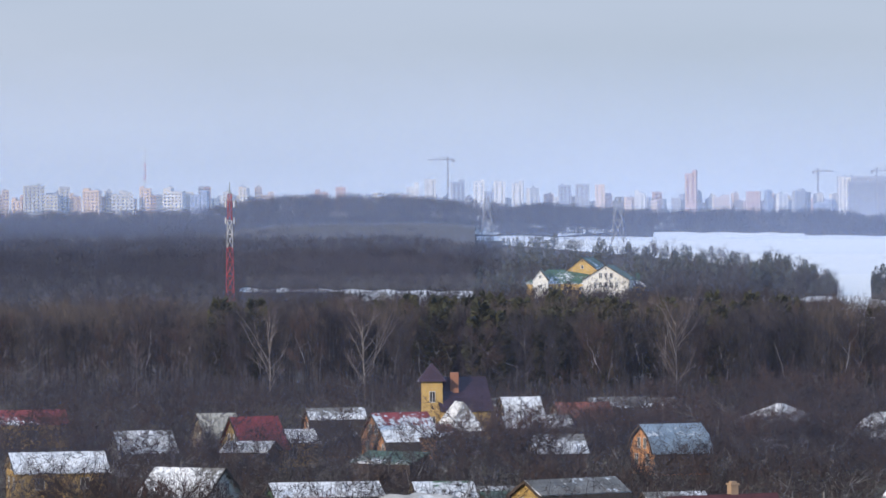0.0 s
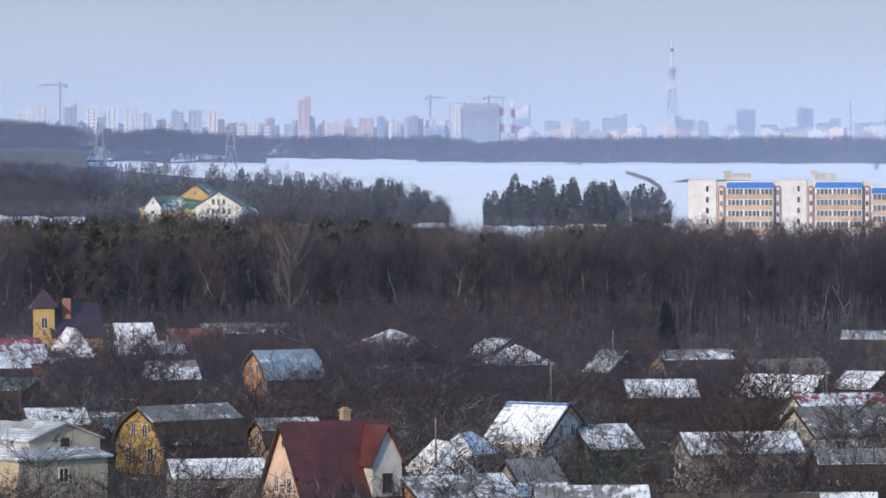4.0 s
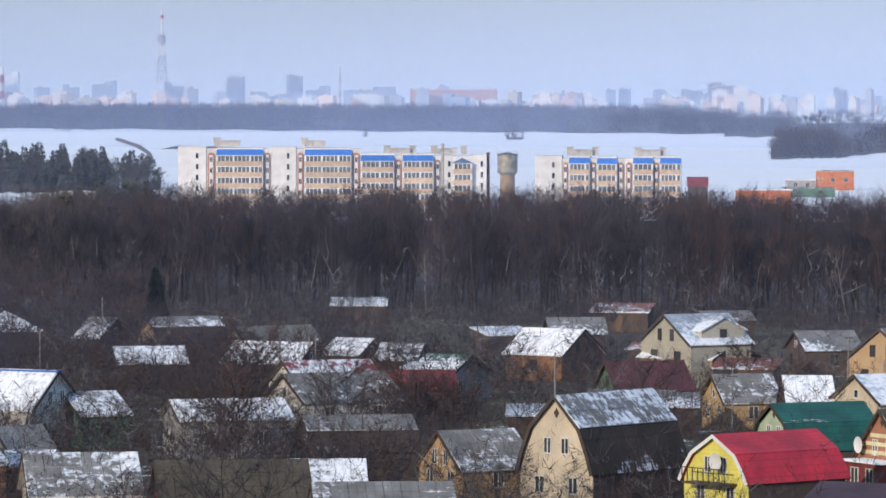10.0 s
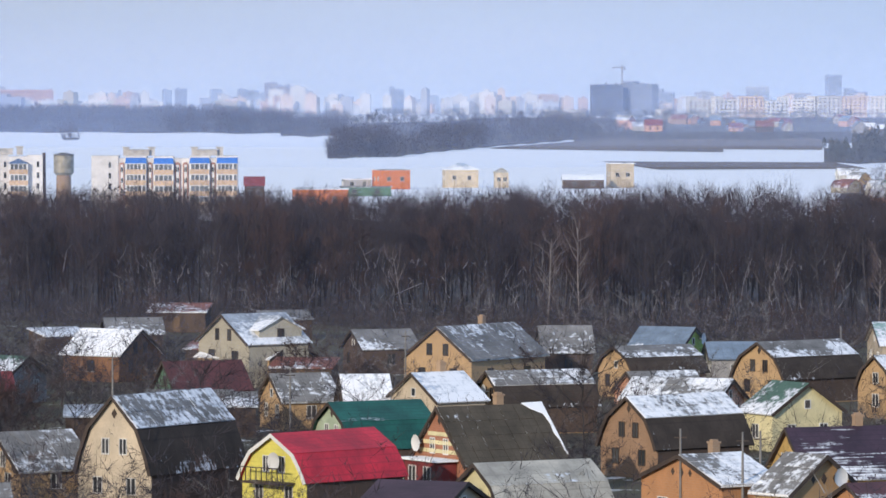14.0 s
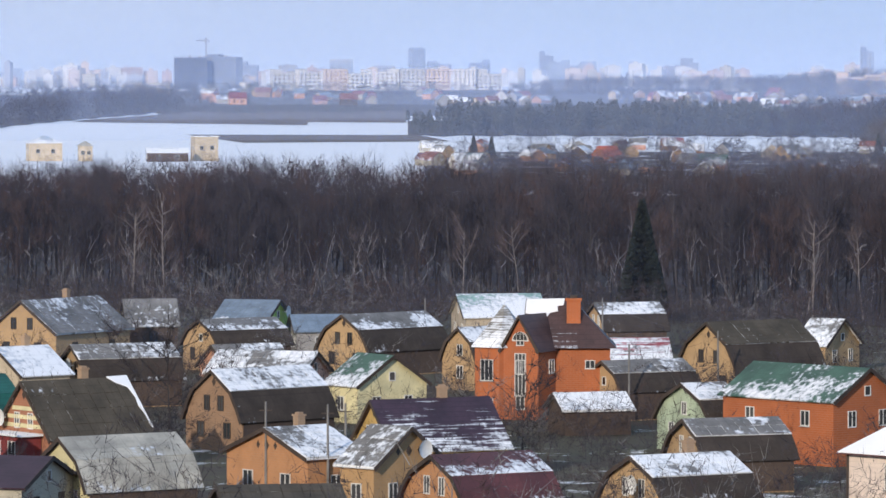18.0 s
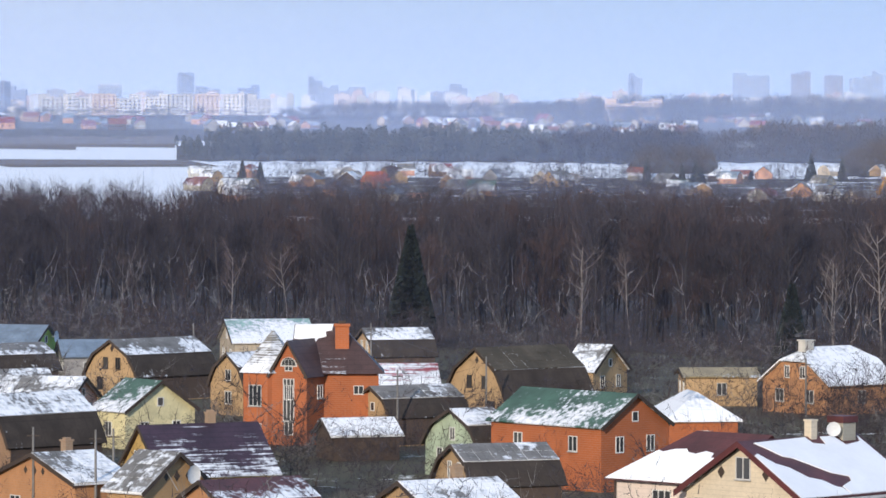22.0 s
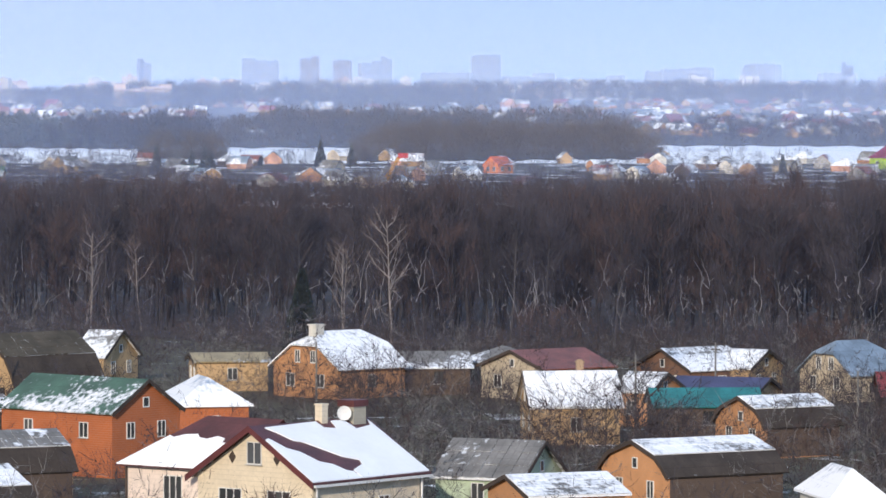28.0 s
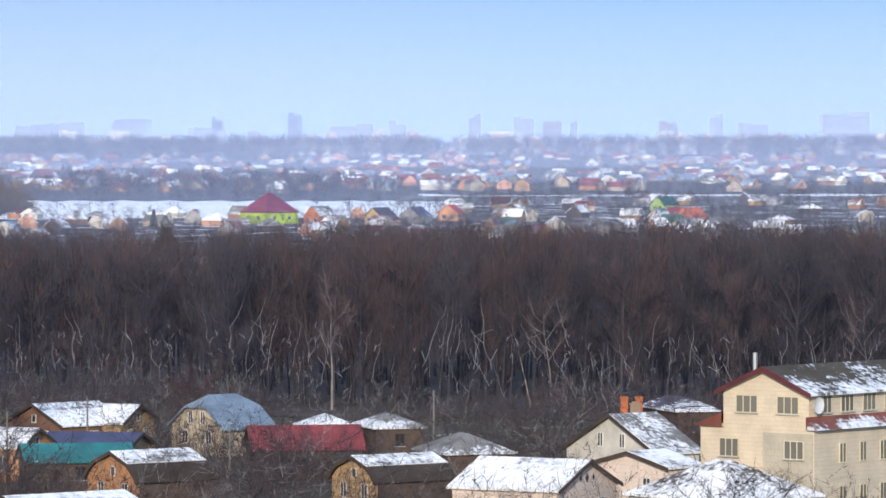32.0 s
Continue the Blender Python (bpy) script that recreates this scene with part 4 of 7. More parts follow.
distant_wood(-23.80, -17.08, 4696, 4242, 3950, 4380, 15.0, 900)
distant_wood(-24.1, -15.2, 3450, 3550, 4250, 4250, 13.0, 2200)
distant_wood(-17.08, -12.59, 3996, 3678, 3950, 4380, 15.0, 900)
distant_wood(-13.50, -3.54, 3609, 3342, 3800, 3800, 15.5, 2300)
distant_wood(-13.50, -3.54, 4100, 4100, 4400, 4400, 12.0, 500)
distant_wood(-4.30, -0.38, 3227, 3202, 3800, 4300, 13.0, 260)
distant_wood(-3.77, -2.92, 2242, 2277, 2613, 3217, 11.5, 150)
distant_wood(-2.92, -0.70, 2319, 3179, 3268, 3415, 12.0, 260)
distant_wood(-24.12, -19.88, 1457, 1417, 4460, 4269, 11.0, 900)
distant_wood(-20.64, -17.21, 1725, 1610, 4537, 3888, 11.0, 800)
distant_wood(-24.12, -17.21, 3460, 3465, 3600, 3900, 13.0, 800)
distant_wood(-24.1, -16.7, 1950, 1850, 2600, 2500, 11.0, 1100)
distant_wood(-24.1, -16.9, 2600, 2500, 3420, 3420, 11.0, 1100)
distant_wood(-24.12, -19.82, 1000, 1000, 1480, 1480, 8.5, 330)
distant_wood(-19.82, -13.02, 1000, 1000, 1200, 1200, 9.3, 900)
distant_wood(-17.21, -13.14, 1478, 1493, 3380, 1693, 9.5, 380, True)
distant_wood(-17.21, -13.14, 1478, 1493, 3380, 1693, 9.0, 420)
distant_wood(-15.55, -13.08, 1330, 1330, 1400, 1400, 9.0, 90)
distant_wood(-12.76, -11.11, 1449, 1435, 1841, 1792, 11.0, 110, True)
distant_wood(-12.76, -10.60, 1449, 1438, 1841, 1677, 8.0, 120)
distant_wood(-11.09, -10.64, 1484, 1484, 1628, 1627, 10.0, 25, True)
distant_wood(-11.83, -11.66, 3370, 3369, 3454, 3454, 6.0, 16)
distant_wood(-6.75, -6.57, 3089, 3089, 3160, 3160, 9.0, 16)
distant_wood(-8.38, -8.31, 3159, 3159, 3208, 3208, 5.0, 6)
distant_wood(-3.78, -3.54, 2216, 2217, 2806, 2807, 9.0, 24)
distant_wood(-11.91, -10.64, 1120, 1120, 1200, 1200, 8.5, 60, True)
distant_wood(-20.2, -18.7, 1210, 1210, 1600, 1600, 8.5, 160)
distant_wood(-19.2, -13.2, 1210, 1210, 1440, 1440, 3.5, 170)
distant_wood(-17.59, -15.05, 1000, 1000, 1150, 1150, 7.5, 90)
distant_wood(-6.00, -3.54, 1000, 1000, 1200, 1200, 4.0, 60)
distant_wood(-4.19, 0.68, 1050, 1050, 1300, 1300, 4.5, 110)
distant_wood(1.81, 6.45, 2059, 2026, 2611, 2486, 12.5, 430, True)
distant_wood(6.00, 7.85, 2022, 1960, 2664, 2505, 12.5, 200)
distant_wood(7.76, 12.72, 2036, 2037, 2603, 2527, 14.0, 520, bark=TANTWIG)
distant_wood(9.3, 12.8, 1700, 1760, 2040, 2040, 12.0, 420, bark=TANTWIG)
distant_wood(6.9, 7.9, 1760, 1760, 2040, 2040, 9.0, 70, bark=TANTWIG)
distant_wood(5.35, 7.76, 2040, 2036, 2608, 2524, 9.0, 160)
distant_wood(12.68, 17.13, 2098, 2077, 2540, 2439, 10.5, 260)
distant_wood(2.94, 7.81, 3900, 3900, 4400, 4400, 13.0, 700)
distant_wood(6.41, 11.39, 3700, 3900, 4400, 4400, 13.0, 700)
distant_wood(5.35, 15.31, 4150, 4150, 4410, 4410, 17.0, 1100)
distant_wood(12.43, 26.35, 4150, 4150, 4410, 4410, 17.0, 1500)
distant_wood(-2.14, 2.94, 3900, 3900, 4300, 4300, 9.0, 350)
distant_wood(1.9, 7.81, 1200, 1200, 1720, 1720, 6.5, 800)
distant_wood(5.35, 15.31, 1150, 1150, 1680, 1680, 6.5, 900)
distant_wood(14.96, 23.85, 1100, 1100, 1700, 1700, 7.5, 800)
distant_wood(16.87, 23.85, 1700, 1700, 2080, 2080, 8.0, 300)
distant_wood(3.97, 11.39, 2600, 2600, 3600, 3600, 7.0, 520)
distant_wood(9.79, 15.31, 2500, 2500, 3900, 3900, 6.5, 600)
distant_wood(14.96, 24.47, 2300, 2300, 4100, 4100, 6.0, 800)
distant_wood(-17.59, -9.53, 1000, 1000, 1150, 1150, 7.0, 200)
distant_wood(-12.23, -3.54, 1000, 1000, 1150, 1150, 6.5, 70, True)
distant_wood(-12.23, -3.54, 1000, 1000, 1120, 1120, 8.0, 420)
distant_wood(-12.23, -3.54, 1000, 1000, 1150, 1150, 6.5, 200)
distant_wood(-3.56, 0.68, 1000, 1000, 1130, 1130, 6.0, 150)
distant_wood(1.66, 7.81, 1000, 1000, 1130, 1130, 5.5, 150)
distant_wood(7.25, 15.31, 1000, 1000, 1130, 1130, 5.5, 150)
distant_wood(16.87, 24.47, 1000, 1000, 1130, 1130, 5.5, 120)

# ---- the village ----
house("cr", "beige", 0.00, "gam", -186.8, 509.3, 35.9, 6.0, 3.7, 2.4, 5.6, 1, "")
house("ye", "red", 0.05, "gab", -179.4, 500.6, 44.1, 6.0, 4.9, 2.6, 5.7, 1, "W")
house("ye", "slate", 0.85, "gab", -180.1, 513.0, 32.3, 6.0, 5.4, 2.6, 3.8, 1, "")
house("br", "slate", 0.90, "gab", -177.7, 495.1, -174.4, 6.0, 4.5, 2.5, 3.4, -1, "")
house("or", "slate", 0.45, "gam", -181.9, 534.3, 30.4, 6.0, 6.0, 2.4, 5.2, 1, "")
house("or", "red", 0.50, "gab", -172.7, 529.2, 43.7, 6.0, 6.3, 2.6, 5.0, 1, "W")
house("or", "slate", 0.70, "gam", -159.3, 487.5, 36.0, 5.0, 3.0, 2.4, 5.0, 1, "")
house("ye", "red", 0.05, "gab", -223.4, 546.9, 31.9, 6.0, 7.5, 2.8, 4.2, 1, "")
house("ye", "slate", 0.80, "gab", -182.2, 452.5, 32.7, 6.0, 8.7, 2.6, 4.3, 1, "")
house("gy", "slate", 0.60, "gab", -188.7, 492.5, 32.4, 6.0, 5.6, 2.5, 4.5, 1, "")
house("wh", "slate", 0.65, "gab", -153.2, 411.2, 171.4, 7.0, 6.3, 2.8, 5.2, -1, "W")
house("gr", "green", 0.85, "gab", -141.6, 412.9, 28.7, 6.0, 9.0, 3.0, 4.0, 1, "")
house("rd", "red", 0.35, "gab", -132.9, 375.7, 30.5, 6.0, 7.9, 3.0, 4.8, 1, "")
house("cr", "pale", 0.35, "hip", -118.3, 363.8, 53.0, 12.0, 8.1, 3.6, 6.0, 1, "D")
house("cr", "green", 0.70, "gab", -129.1, 407.2, 24.7, 6.0, 4.6, 3.4, 4.5, 1, "")
house("br", "slate", 0.50, "gab", -129.0, 421.9, 24.1, 6.0, 4.6, 2.5, 3.3, 1, "")
house("ye", "slate", 0.55, "gam", -115.6, 399.0, 52.9, 6.5, 8.6, 2.6, 5.3, 1, "WP")
house("oc", "slate", 0.60, "gam", -106.4, 397.4, 31.9, 6.0, 4.6, 2.4, 4.4, 1, "P")
house("pk", "brownred", 0.00, "gab", -86.5, 335.9, 43.5, 7.5, 8.0, 2.0, 7.9, 1, "WTC")
house("gy", "slate", 0.95, "gab", -100.6, 356.0, 23.1, 6.0, 6.6, 2.8, 3.8, 1, "P")
house("wh", "slate", 0.80, "hip", -86.6, 367.9, 33.3, 5.5, 3.0, 2.4, 4.7, 1, "")
house("or", "slate", 0.75, "gab", -78.9, 338.4, 37.9, 6.0, 7.1, 2.8, 4.1, 1, "P")
house("br", "slate", 0.85, "gab", -73.9, 344.4, 20.1, 4.0, 3.0, 2.4, 3.2, 1, "P")
house("gy", "slate", 0.40, "gab", -75.9, 349.6, 48.0, 4.4, 3.6, 2.6, 4.6, 1, "")
house("wh", "slate", 0.85, "gab", -84.8, 394.4, 161.5, 8.0, 5.1, 3.2, 6.0, -1, "WRP")
house("gy", "slate", 0.70, "hip", -88.8, 385.8, 176.0, 6.0, 3.0, 2.6, 4.2, -1, "")
house("gr", "slate", 0.70, "gab", -80.4, 396.9, 37.5, 6.0, 4.1, 2.6, 4.2, 1, "WP")
house("or", "sky", 0.15, "gam", -135.9, 506.3, 39.7, 6.0, 6.3, 2.4, 5.0, 1, "W")
house("gy", "slate", 0.70, "hip", -139.0, 566.4, 50.8, 8.0, 7.2, 2.8, 4.8, 1, "")
house("br", "slate", 0.75, "hip", -116.7, 531.5, 25.0, 7.0, 6.3, 2.8, 4.7, 1, "")
house("br", "rust", 0.05, "gab", -163.5, 573.9, 28.7, 6.0, 3.4, 2.6, 4.3, 1, "")
house("br", "slate", 0.30, "gab", -172.6, 619.2, 22.8, 5.0, 7.2, 2.6, 3.3, 1, "")
house("br", "slate", 0.75, "gab", -104.2, 522.5, 155.3, 6.0, 3.0, 2.6, 4.5, -1, "")
house("oc", "slate", 0.50, "gam", -96.0, 522.7, 32.4, 6.0, 7.4, 2.4, 4.6, 1, "W")
house("br", "slate", 0.85, "gab", -90.9, 477.4, 18.0, 7.0, 6.3, 2.4, 3.8, 1, "")
house("cr", "beige2", 0.02, "gab", -82.3, 497.7, 41.5, 6.0, 8.4, 3.0, 4.9, 1, "W")
house("br", "slate", 0.95, "gab", -78.5, 476.1, 165.9, 7.0, 7.5, 2.6, 4.4, -1, "")
house("br", "slate", 0.90, "gab", -73.2, 492.5, 161.2, 6.0, 3.7, 2.6, 4.0, -1, "")
house("br", "slate", 0.65, "gab", -67.2, 483.7, 173.2, 6.0, 3.8, 2.6, 4.0, -1, "")
house("wh", "red", 0.60, "gab", -66.2, 428.6, 34.0, 7.0, 7.7, 3.2, 5.2, 1, "W")
house("wh", "slate", 0.55, "gab", -64.3, 420.3, 38.1, 7.0, 9.2, 2.5, 4.6, 1, "WP")
house("br", "red", 0.05, "gab", -59.8, 439.7, 15.0, 5.0, 5.9, 2.4, 3.8, 1, "")
house("gy", "greenl", 0.75, "gab", -59.5, 458.9, 155.8, 7.0, 4.2, 2.6, 4.2, -1, "W")
house("gy", "slate", 0.95, "gab", -67.6, 387.2, 25.0, 6.0, 8.6, 3.0, 4.3, 1, "P")
house("br", "slate", 0.45, "gam", -54.0, 364.2, 19.6, 7.0, 7.5, 2.4, 4.6, 1, "P")
house("oc", "slate", 0.60, "gab", -43.4, 348.7, 38.2, 6.0, 5.6, 2.3, 4.7, 1, "WP")
house("cr", "slate", 0.80, "gam", -34.3, 346.5, 58.6, 6.2, 10.5, 2.6, 7.5, 1, "WP")
house("wood", "slate", 0.85, "gab", -54.0, 496.7, 150.0, 7.0, 6.8, 2.6, 4.9, -1, "W")
house("br", "slate", 0.30, "gab", -56.0, 535.3, 13.1, 6.0, 5.7, 2.8, 4.3, 1, "")
house("stone", "metal", 0.50, "gab", -39.4, 488.2, 37.2, 9.0, 6.8, 4.2, 6.8, 1, "WD")
house("oc", "slate", 0.95, "gab", -39.2, 489.1, 145.8, 7.0, 8.8, 2.7, 4.2, -1, "W")
house("gr", "brownred", 0.02, "gab", -40.1, 441.1, 24.5, 6.0, 6.7, 2.4, 4.7, 1, "")
house("oc", "slate", 0.50, "gab", -30.5, 425.2, 24.4, 6.0, 4.8, 2.4, 4.5, 1, "WP")
house("mint", "dkgreen", 0.02, "gam", -21.1, 371.6, 30.4, 6.5, 7.0, 2.4, 5.4, 1, "W")
house("lemon", "scarlet", 0.00, "gam", -22.7, 338.7, 47.5, 6.2, 8.9, 2.6, 5.4, 1, "WABV")
mossy = house("brick", "moss", 0.18, "gab", -12.2, 355.5, 33.5, 7.5, 8.0, 2.4, 6.1, 1, "WCPS")
for z, half in ((3.0, 2.6), (3.6, 2.1), (4.2, 1.5)):
    Solid().box(-4.06, -4.003, -half, half, z, z + 0.28).put("gable_board", wall_material("cream2"), mossy)
Solid().box(-5.7, -4.07, -2.4, 1.9, 0, 2.55).put("porch_wall", wall_material("rd"), mossy)
Solid().box(-6.0, -4.07, -2.7, 2.2, 2.553, 2.7).put("porch_roof", surface("lying_snow", SNOW, 0.9, 0.06, 0.4, 3.0, 0.3, random_tone=0.03, dirt=0.08), mossy)
for y in (-1.2, 0.8):
    window_part(mossy, on_gable(-5.7, y, 1.5), 1.0, 1.4)
share("satellite_dish", DISH, mossy, on_gable(-4.1, 2.3, 3.6))
house("cream2", "beige", 0.04, "gam", -8.1, 315.0, 31.0, 6.5, 7.7, 2.2, 5.1, 1, "A")
house("stone", "violet", 0.02, "gab", -14.6, 309.4, 158.3, 8.0, 5.4, 2.8, 4.3, -1, "")
house("oc", "slate", 0.48, "gab", -17.9, 484.8, 55.2, 8.0, 11.8, 3.0, 5.9, 1, "WCP")
house("br", "slate", 0.30, "gab", -9.7, 502.9, 8.2, 6.0, 4.8, 2.6, 5.0, 1, "")
house("br", "slate", 0.35, "gab", -28.3, 509.4, 23.7, 6.0, 5.8, 2.6, 4.3, 1, "")
house("br", "slate", 0.95, "gab", -24.7, 420.1, 10.4, 6.0, 3.6, 2.6, 4.7, 1, "P")
house("cr", "paleblue", 0.75, "gab", -18.5, 416.6, 37.7, 7.0, 4.7, 3.0, 5.1, 1, "C")
house("oc", "slate", 0.60, "gam", -10.5, 421.2, 23.6, 6.0, 8.4, 2.4, 5.0, 1, "WAP")
house("lime", "bluegrey", 0.08, "gab", 0.5, 491.6, 158.5, 7.0, 5.2, 3.6, 5.4, -1, "WA")
house("oc", "slate", 0.25, "gam", -1.0, 471.1, 31.5, 6.5, 7.7, 2.4, 4.6, 1, "")
house("gy", "bluegrey", 0.02, "gab", 6.6, 490.7, 6.3, 6.0, 4.5, 2.6, 4.0, 1, "")
house("oc", "slate", 0.55, "gam", 12.4, 464.1, 40.6, 7.0, 9.7, 2.4, 5.4, 1, "W")
house("oc", "slate", 0.60, "gam", 19.5, 440.5, 41.2, 4.5, 3.0, 2.6, 5.3, 1, "W")
house("cr", "teal", 0.80, "gab", 24.8, 502.8, 7.1, 9.0, 7.9, 3.4, 5.4, 1, "W")
house("salmon", "slate", 0.80, "gab", 1.7, 423.8, 156.6, 6.0, 8.5, 2.6, 4.2, -1, "P")
house("salmon", "slate", 0.60, "gab", -0.2, 431.1, 25.5, 6.0, 5.8, 2.6, 4.4, 1, "P")
house("brick2", "slate", 0.85, "gam", 0.9, 373.7, 40.0, 6.5, 8.8, 2.4, 5.8, 1, "WP")
house("cream2", "greenl", 0.40, "gab", 10.1, 401.4, 122.6, 6.6, 4.6, 3.0, 5.2, -1, "")
house("ye", "violet", 0.32, "gab", 12.3, 342.8, 22.4, 7.0, 8.3, 2.4, 5.5, 1, "WC")
house("or", "slate", 0.80, "gab", 3.0, 326.3, 35.0, 9.0, 4.4, 3.2, 4.8, 1, "WGCP")
house("tan", "slate", 0.65, "gab", 9.0, 317.8, 133.3, 6.2, 3.0, 3.2, 5.4, -1, "WGAP")
house("or", "brownred", 0.35, "gam", 13.9, 303.0, 29.6, 7.0, 6.5, 2.3, 4.8, 1, "W")
house("br", "moss", 0.10, "gab", 1.8, 298.7, 7.1, 7.0, 6.8, 2.3, 3.3, 1, "P")
house("oc", "slate", 0.50, "gam", 37.0, 496.1, 13.3, 7.0, 6.1, 2.4, 4.8, 1, "W")
house("br", "pinkred", 0.60, "gab", 33.7, 438.8, 2.8, 6.0, 4.9, 2.6, 4.4, 1, "")
house("oc", "slate", 0.45, "gam", 31.4, 404.1, 26.1, 6.0, 6.9, 2.4, 4.5, 1, "WP")
house("brownw", "slate", 0.90, "gab", 27.7, 413.7, 3.2, 3.5, 3.0, 2.4, 3.0, 1, "P")
house("oc", "moss", 0.30, "gam", 42.5, 427.8, 32.0, 8.5, 9.0, 2.3, 6.4, 1, "WP")
house("oc", "slate", 0.75, "gab", 53.1, 463.5, 144.6, 6.5, 3.0, 2.6, 4.8, -1, "W")
house("oc", "tanr", 0.20, "gab", 62.9, 452.9, -0.7, 6.0, 6.4, 2.6, 3.2, 1, "")
house("mint", "slate", 0.90, "gam", 33.0, 367.9, 25.2, 8.0, 3.0, 2.4, 4.9, 1, "P")
house("redbrick", "greenl", 0.30, "gab", 40.0, 359.4, 127.5, 6.6, 11.3, 4.6, 6.7, -1, "")
house("redbrick", "paleblue", 0.80, "hip", 50.8, 379.7, 3.4, 9.0, 5.2, 3.6, 5.5, 1, "")
house("oc", "slate", 0.50, "gam", 31.9, 335.1, 16.8, 7.0, 6.2, 2.3, 4.6, 1, "WP")
house("oc", "slate", 0.85, "gam", 25.7, 301.7, 27.8, 7.5, 6.4, 2.2, 4.8, 1, "WCAP")
hut = house("or", "slate", 0.92, "jerk", 71.2, 441.7, 33.3, 8.4, 8.0, 2.8, 5.6, 1, "W")
Solid().box(-3.2, -2.2, -0.45, 0.45, 4.6, 6.3).box(-3.3, -2.1, -0.55, 0.55, 6.303, 6.42).put("chimney", wall_material("wh"), hut)
house("br", "slate", 0.97, "gab", *polar(3.85, 388), 12.0, 5.0, 5.2, 1.9, 3.0, 1, "P")
house("br", "slate", 0.50, "gab", 80.2, 444.3, -3.0, 6.0, 5.6, 2.4, 3.6, 1, "")
house("gy", "slate", 0.50, "hip", 87.2, 447.3, 6.7, 7.0, 5.3, 2.6, 3.9, 1, "")
house("cr", "rust", 0.03, "gab", 88.6, 435.5, 26.3, 9.0, 7.6, 2.8, 4.2, 1, "W")
house("oc", "slate", 0.95, "gab", 79.8, 383.4, -4.4, 8.0, 6.7, 2.9, 5.3, 1, "WCP")
house("or", "slate", 0.80, "gab", 89.9, 400.7, 140.5, 6.0, 3.0, 2.8, 4.1, -1, "P")
house("brownw", "slate", 0.75, "gab", 101.5, 434.4, 25.5, 8.0, 6.9, 2.6, 4.3, 1, "W")
house("oc", "slate", 0.75, "gab", 105.5, 434.5, 141.3, 7.0, 5.5, 2.7, 4.1, -1, "W")
house("oc", "navy", 0.12, "gab", 96.9, 403.7, 146.1, 6.0, 7.5, 2.5, 3.5, -1, "W")
house("br", "tealr", 0.02, "gab", 91.5, 388.1, -5.8, 6.0, 8.2, 2.4, 3.6, 1, "")
house("or", "slate", 0.92, "gam", 92.2, 367.2, 19.1, 7.0, 6.4, 2.4, 4.3, 1, "WP")
house("or", "slate", 0.90, "gam", 75.1, 321.8, 20.5, 8.0, 8.8, 2.6, 4.5, 1, "WP")
house("mint", "slate", 0.42, "gab", 62.4, 322.1, 145.8, 7.0, 5.9, 2.4, 4.5, -1, "WP")
house("or", "slate", 0.90, "gab", 62.7, 305.3, 11.3, 7.0, 6.2, 2.6, 3.6, 1, "WP")
house("wh", "slate", 0.95, "hip", 79.5, 300.4, 0.1, 8.0, 3.2, 2.6, 4.3, 1, "")
house("cr", "bluegrey", 0.12, "jerk", 114.2, 428.8, 24.4, 7.0, 5.6, 2.5, 5.0, 1, "W")
house("br", "red", 0.03, "gab", 112.8, 397.7, -8.4, 6.0, 8.7, 2.4, 4.1, 1, "")
house("br", "slate", 0.80, "hip", 122.0, 422.9, -5.6, 6.0, 4.2, 2.6, 3.6, 1, "")
house("br", "slate", 0.50, "hip", 127.3, 421.7, -1.8, 7.0, 4.2, 2.6, 3.6, 1, "")
house("oc", "slate", 0.85, "gam", 109.2, 361.1, 17.4, 6.0, 6.7, 2.4, 4.0, 1, "WP")
house("br", "slate", 0.40, "hip", 122.8, 386.3, 3.8, 7.0, 5.5, 2.6, 4.0, 1, "")
house("palepink", "slate", 0.92, "gab", 114.2, 342.5, 132.8, 9.0, 8.4, 2.9, 4.7, -1, "WGP")
house("wh", "slate", 0.60, "gab", 131.8, 371.4, 20.2, 11.0, 4.2, 3.4, 6.1, 1, "WCP")
house("palepink", "slate", 0.97, "gab", 129.1, 360.8, 27.6, 8.0, 3.7, 2.9, 3.9, 1, "WP")
house("br", "violet", 0.30, "hip", 155.5, 425.8, 1.0, 9.0, 3.6, 3.4, 4.4, 1, "")
house("wh", "moss", 0.60, "hip", 124.2, 331.1, 23.9, 10.0, 8.8, 2.8, 5.2, 1, "")
house("cr", "slate", 0.55, "gab", *polar(-11.55, 326), 18.0, 7.0, 6.8, 2.5, 4.9, 1, "WP")
house("rd", "moss", 0.14, "gab", *polar(-9.85, 322), 16.0, 6.4, 9.2, 2.5, 4.7, 1, "P")
house("br", "slate", 0.97, "gab", *polar(-8.78, 331), 12.0, 5.0, 4.6, 2.6, 4.1, 1, "P")
house("gy", "slate", 0.50, "gab", *polar(-8.15, 314), 14.0, 6.0, 8.2, 2.3, 3.9, 1, "P")
house("gy", "slate", 0.60, "hip", -171.1, 546.2, 28.9, 8.0, 3.3, 2.6, 5.6, 1, "")
house("ye", "slate", 0.70, "gab", -173.1, 576.5, 29.7, 6.0, 4.2, 2.8, 4.9, 1, "")
house("cr", "rust", 0.03, "gab", -161.4, 562.1, 33.7, 6.0, 6.0, 2.6, 4.9, 1, "")
house("br", "slate", 0.70, "gab", -164.0, 552.7, 24.2, 6.0, 7.3, 2.6, 3.8, 1, "")
house("br", "slate", 0.30, "gab", -166.9, 604.2, 22.8, 5.0, 10.6, 2.8, 3.8, 1, "")
house("br", "slate", 0.55, "gab", -145.8, 498.3, 26.4, 6.0, 5.1, 2.6, 4.2, 1, "")
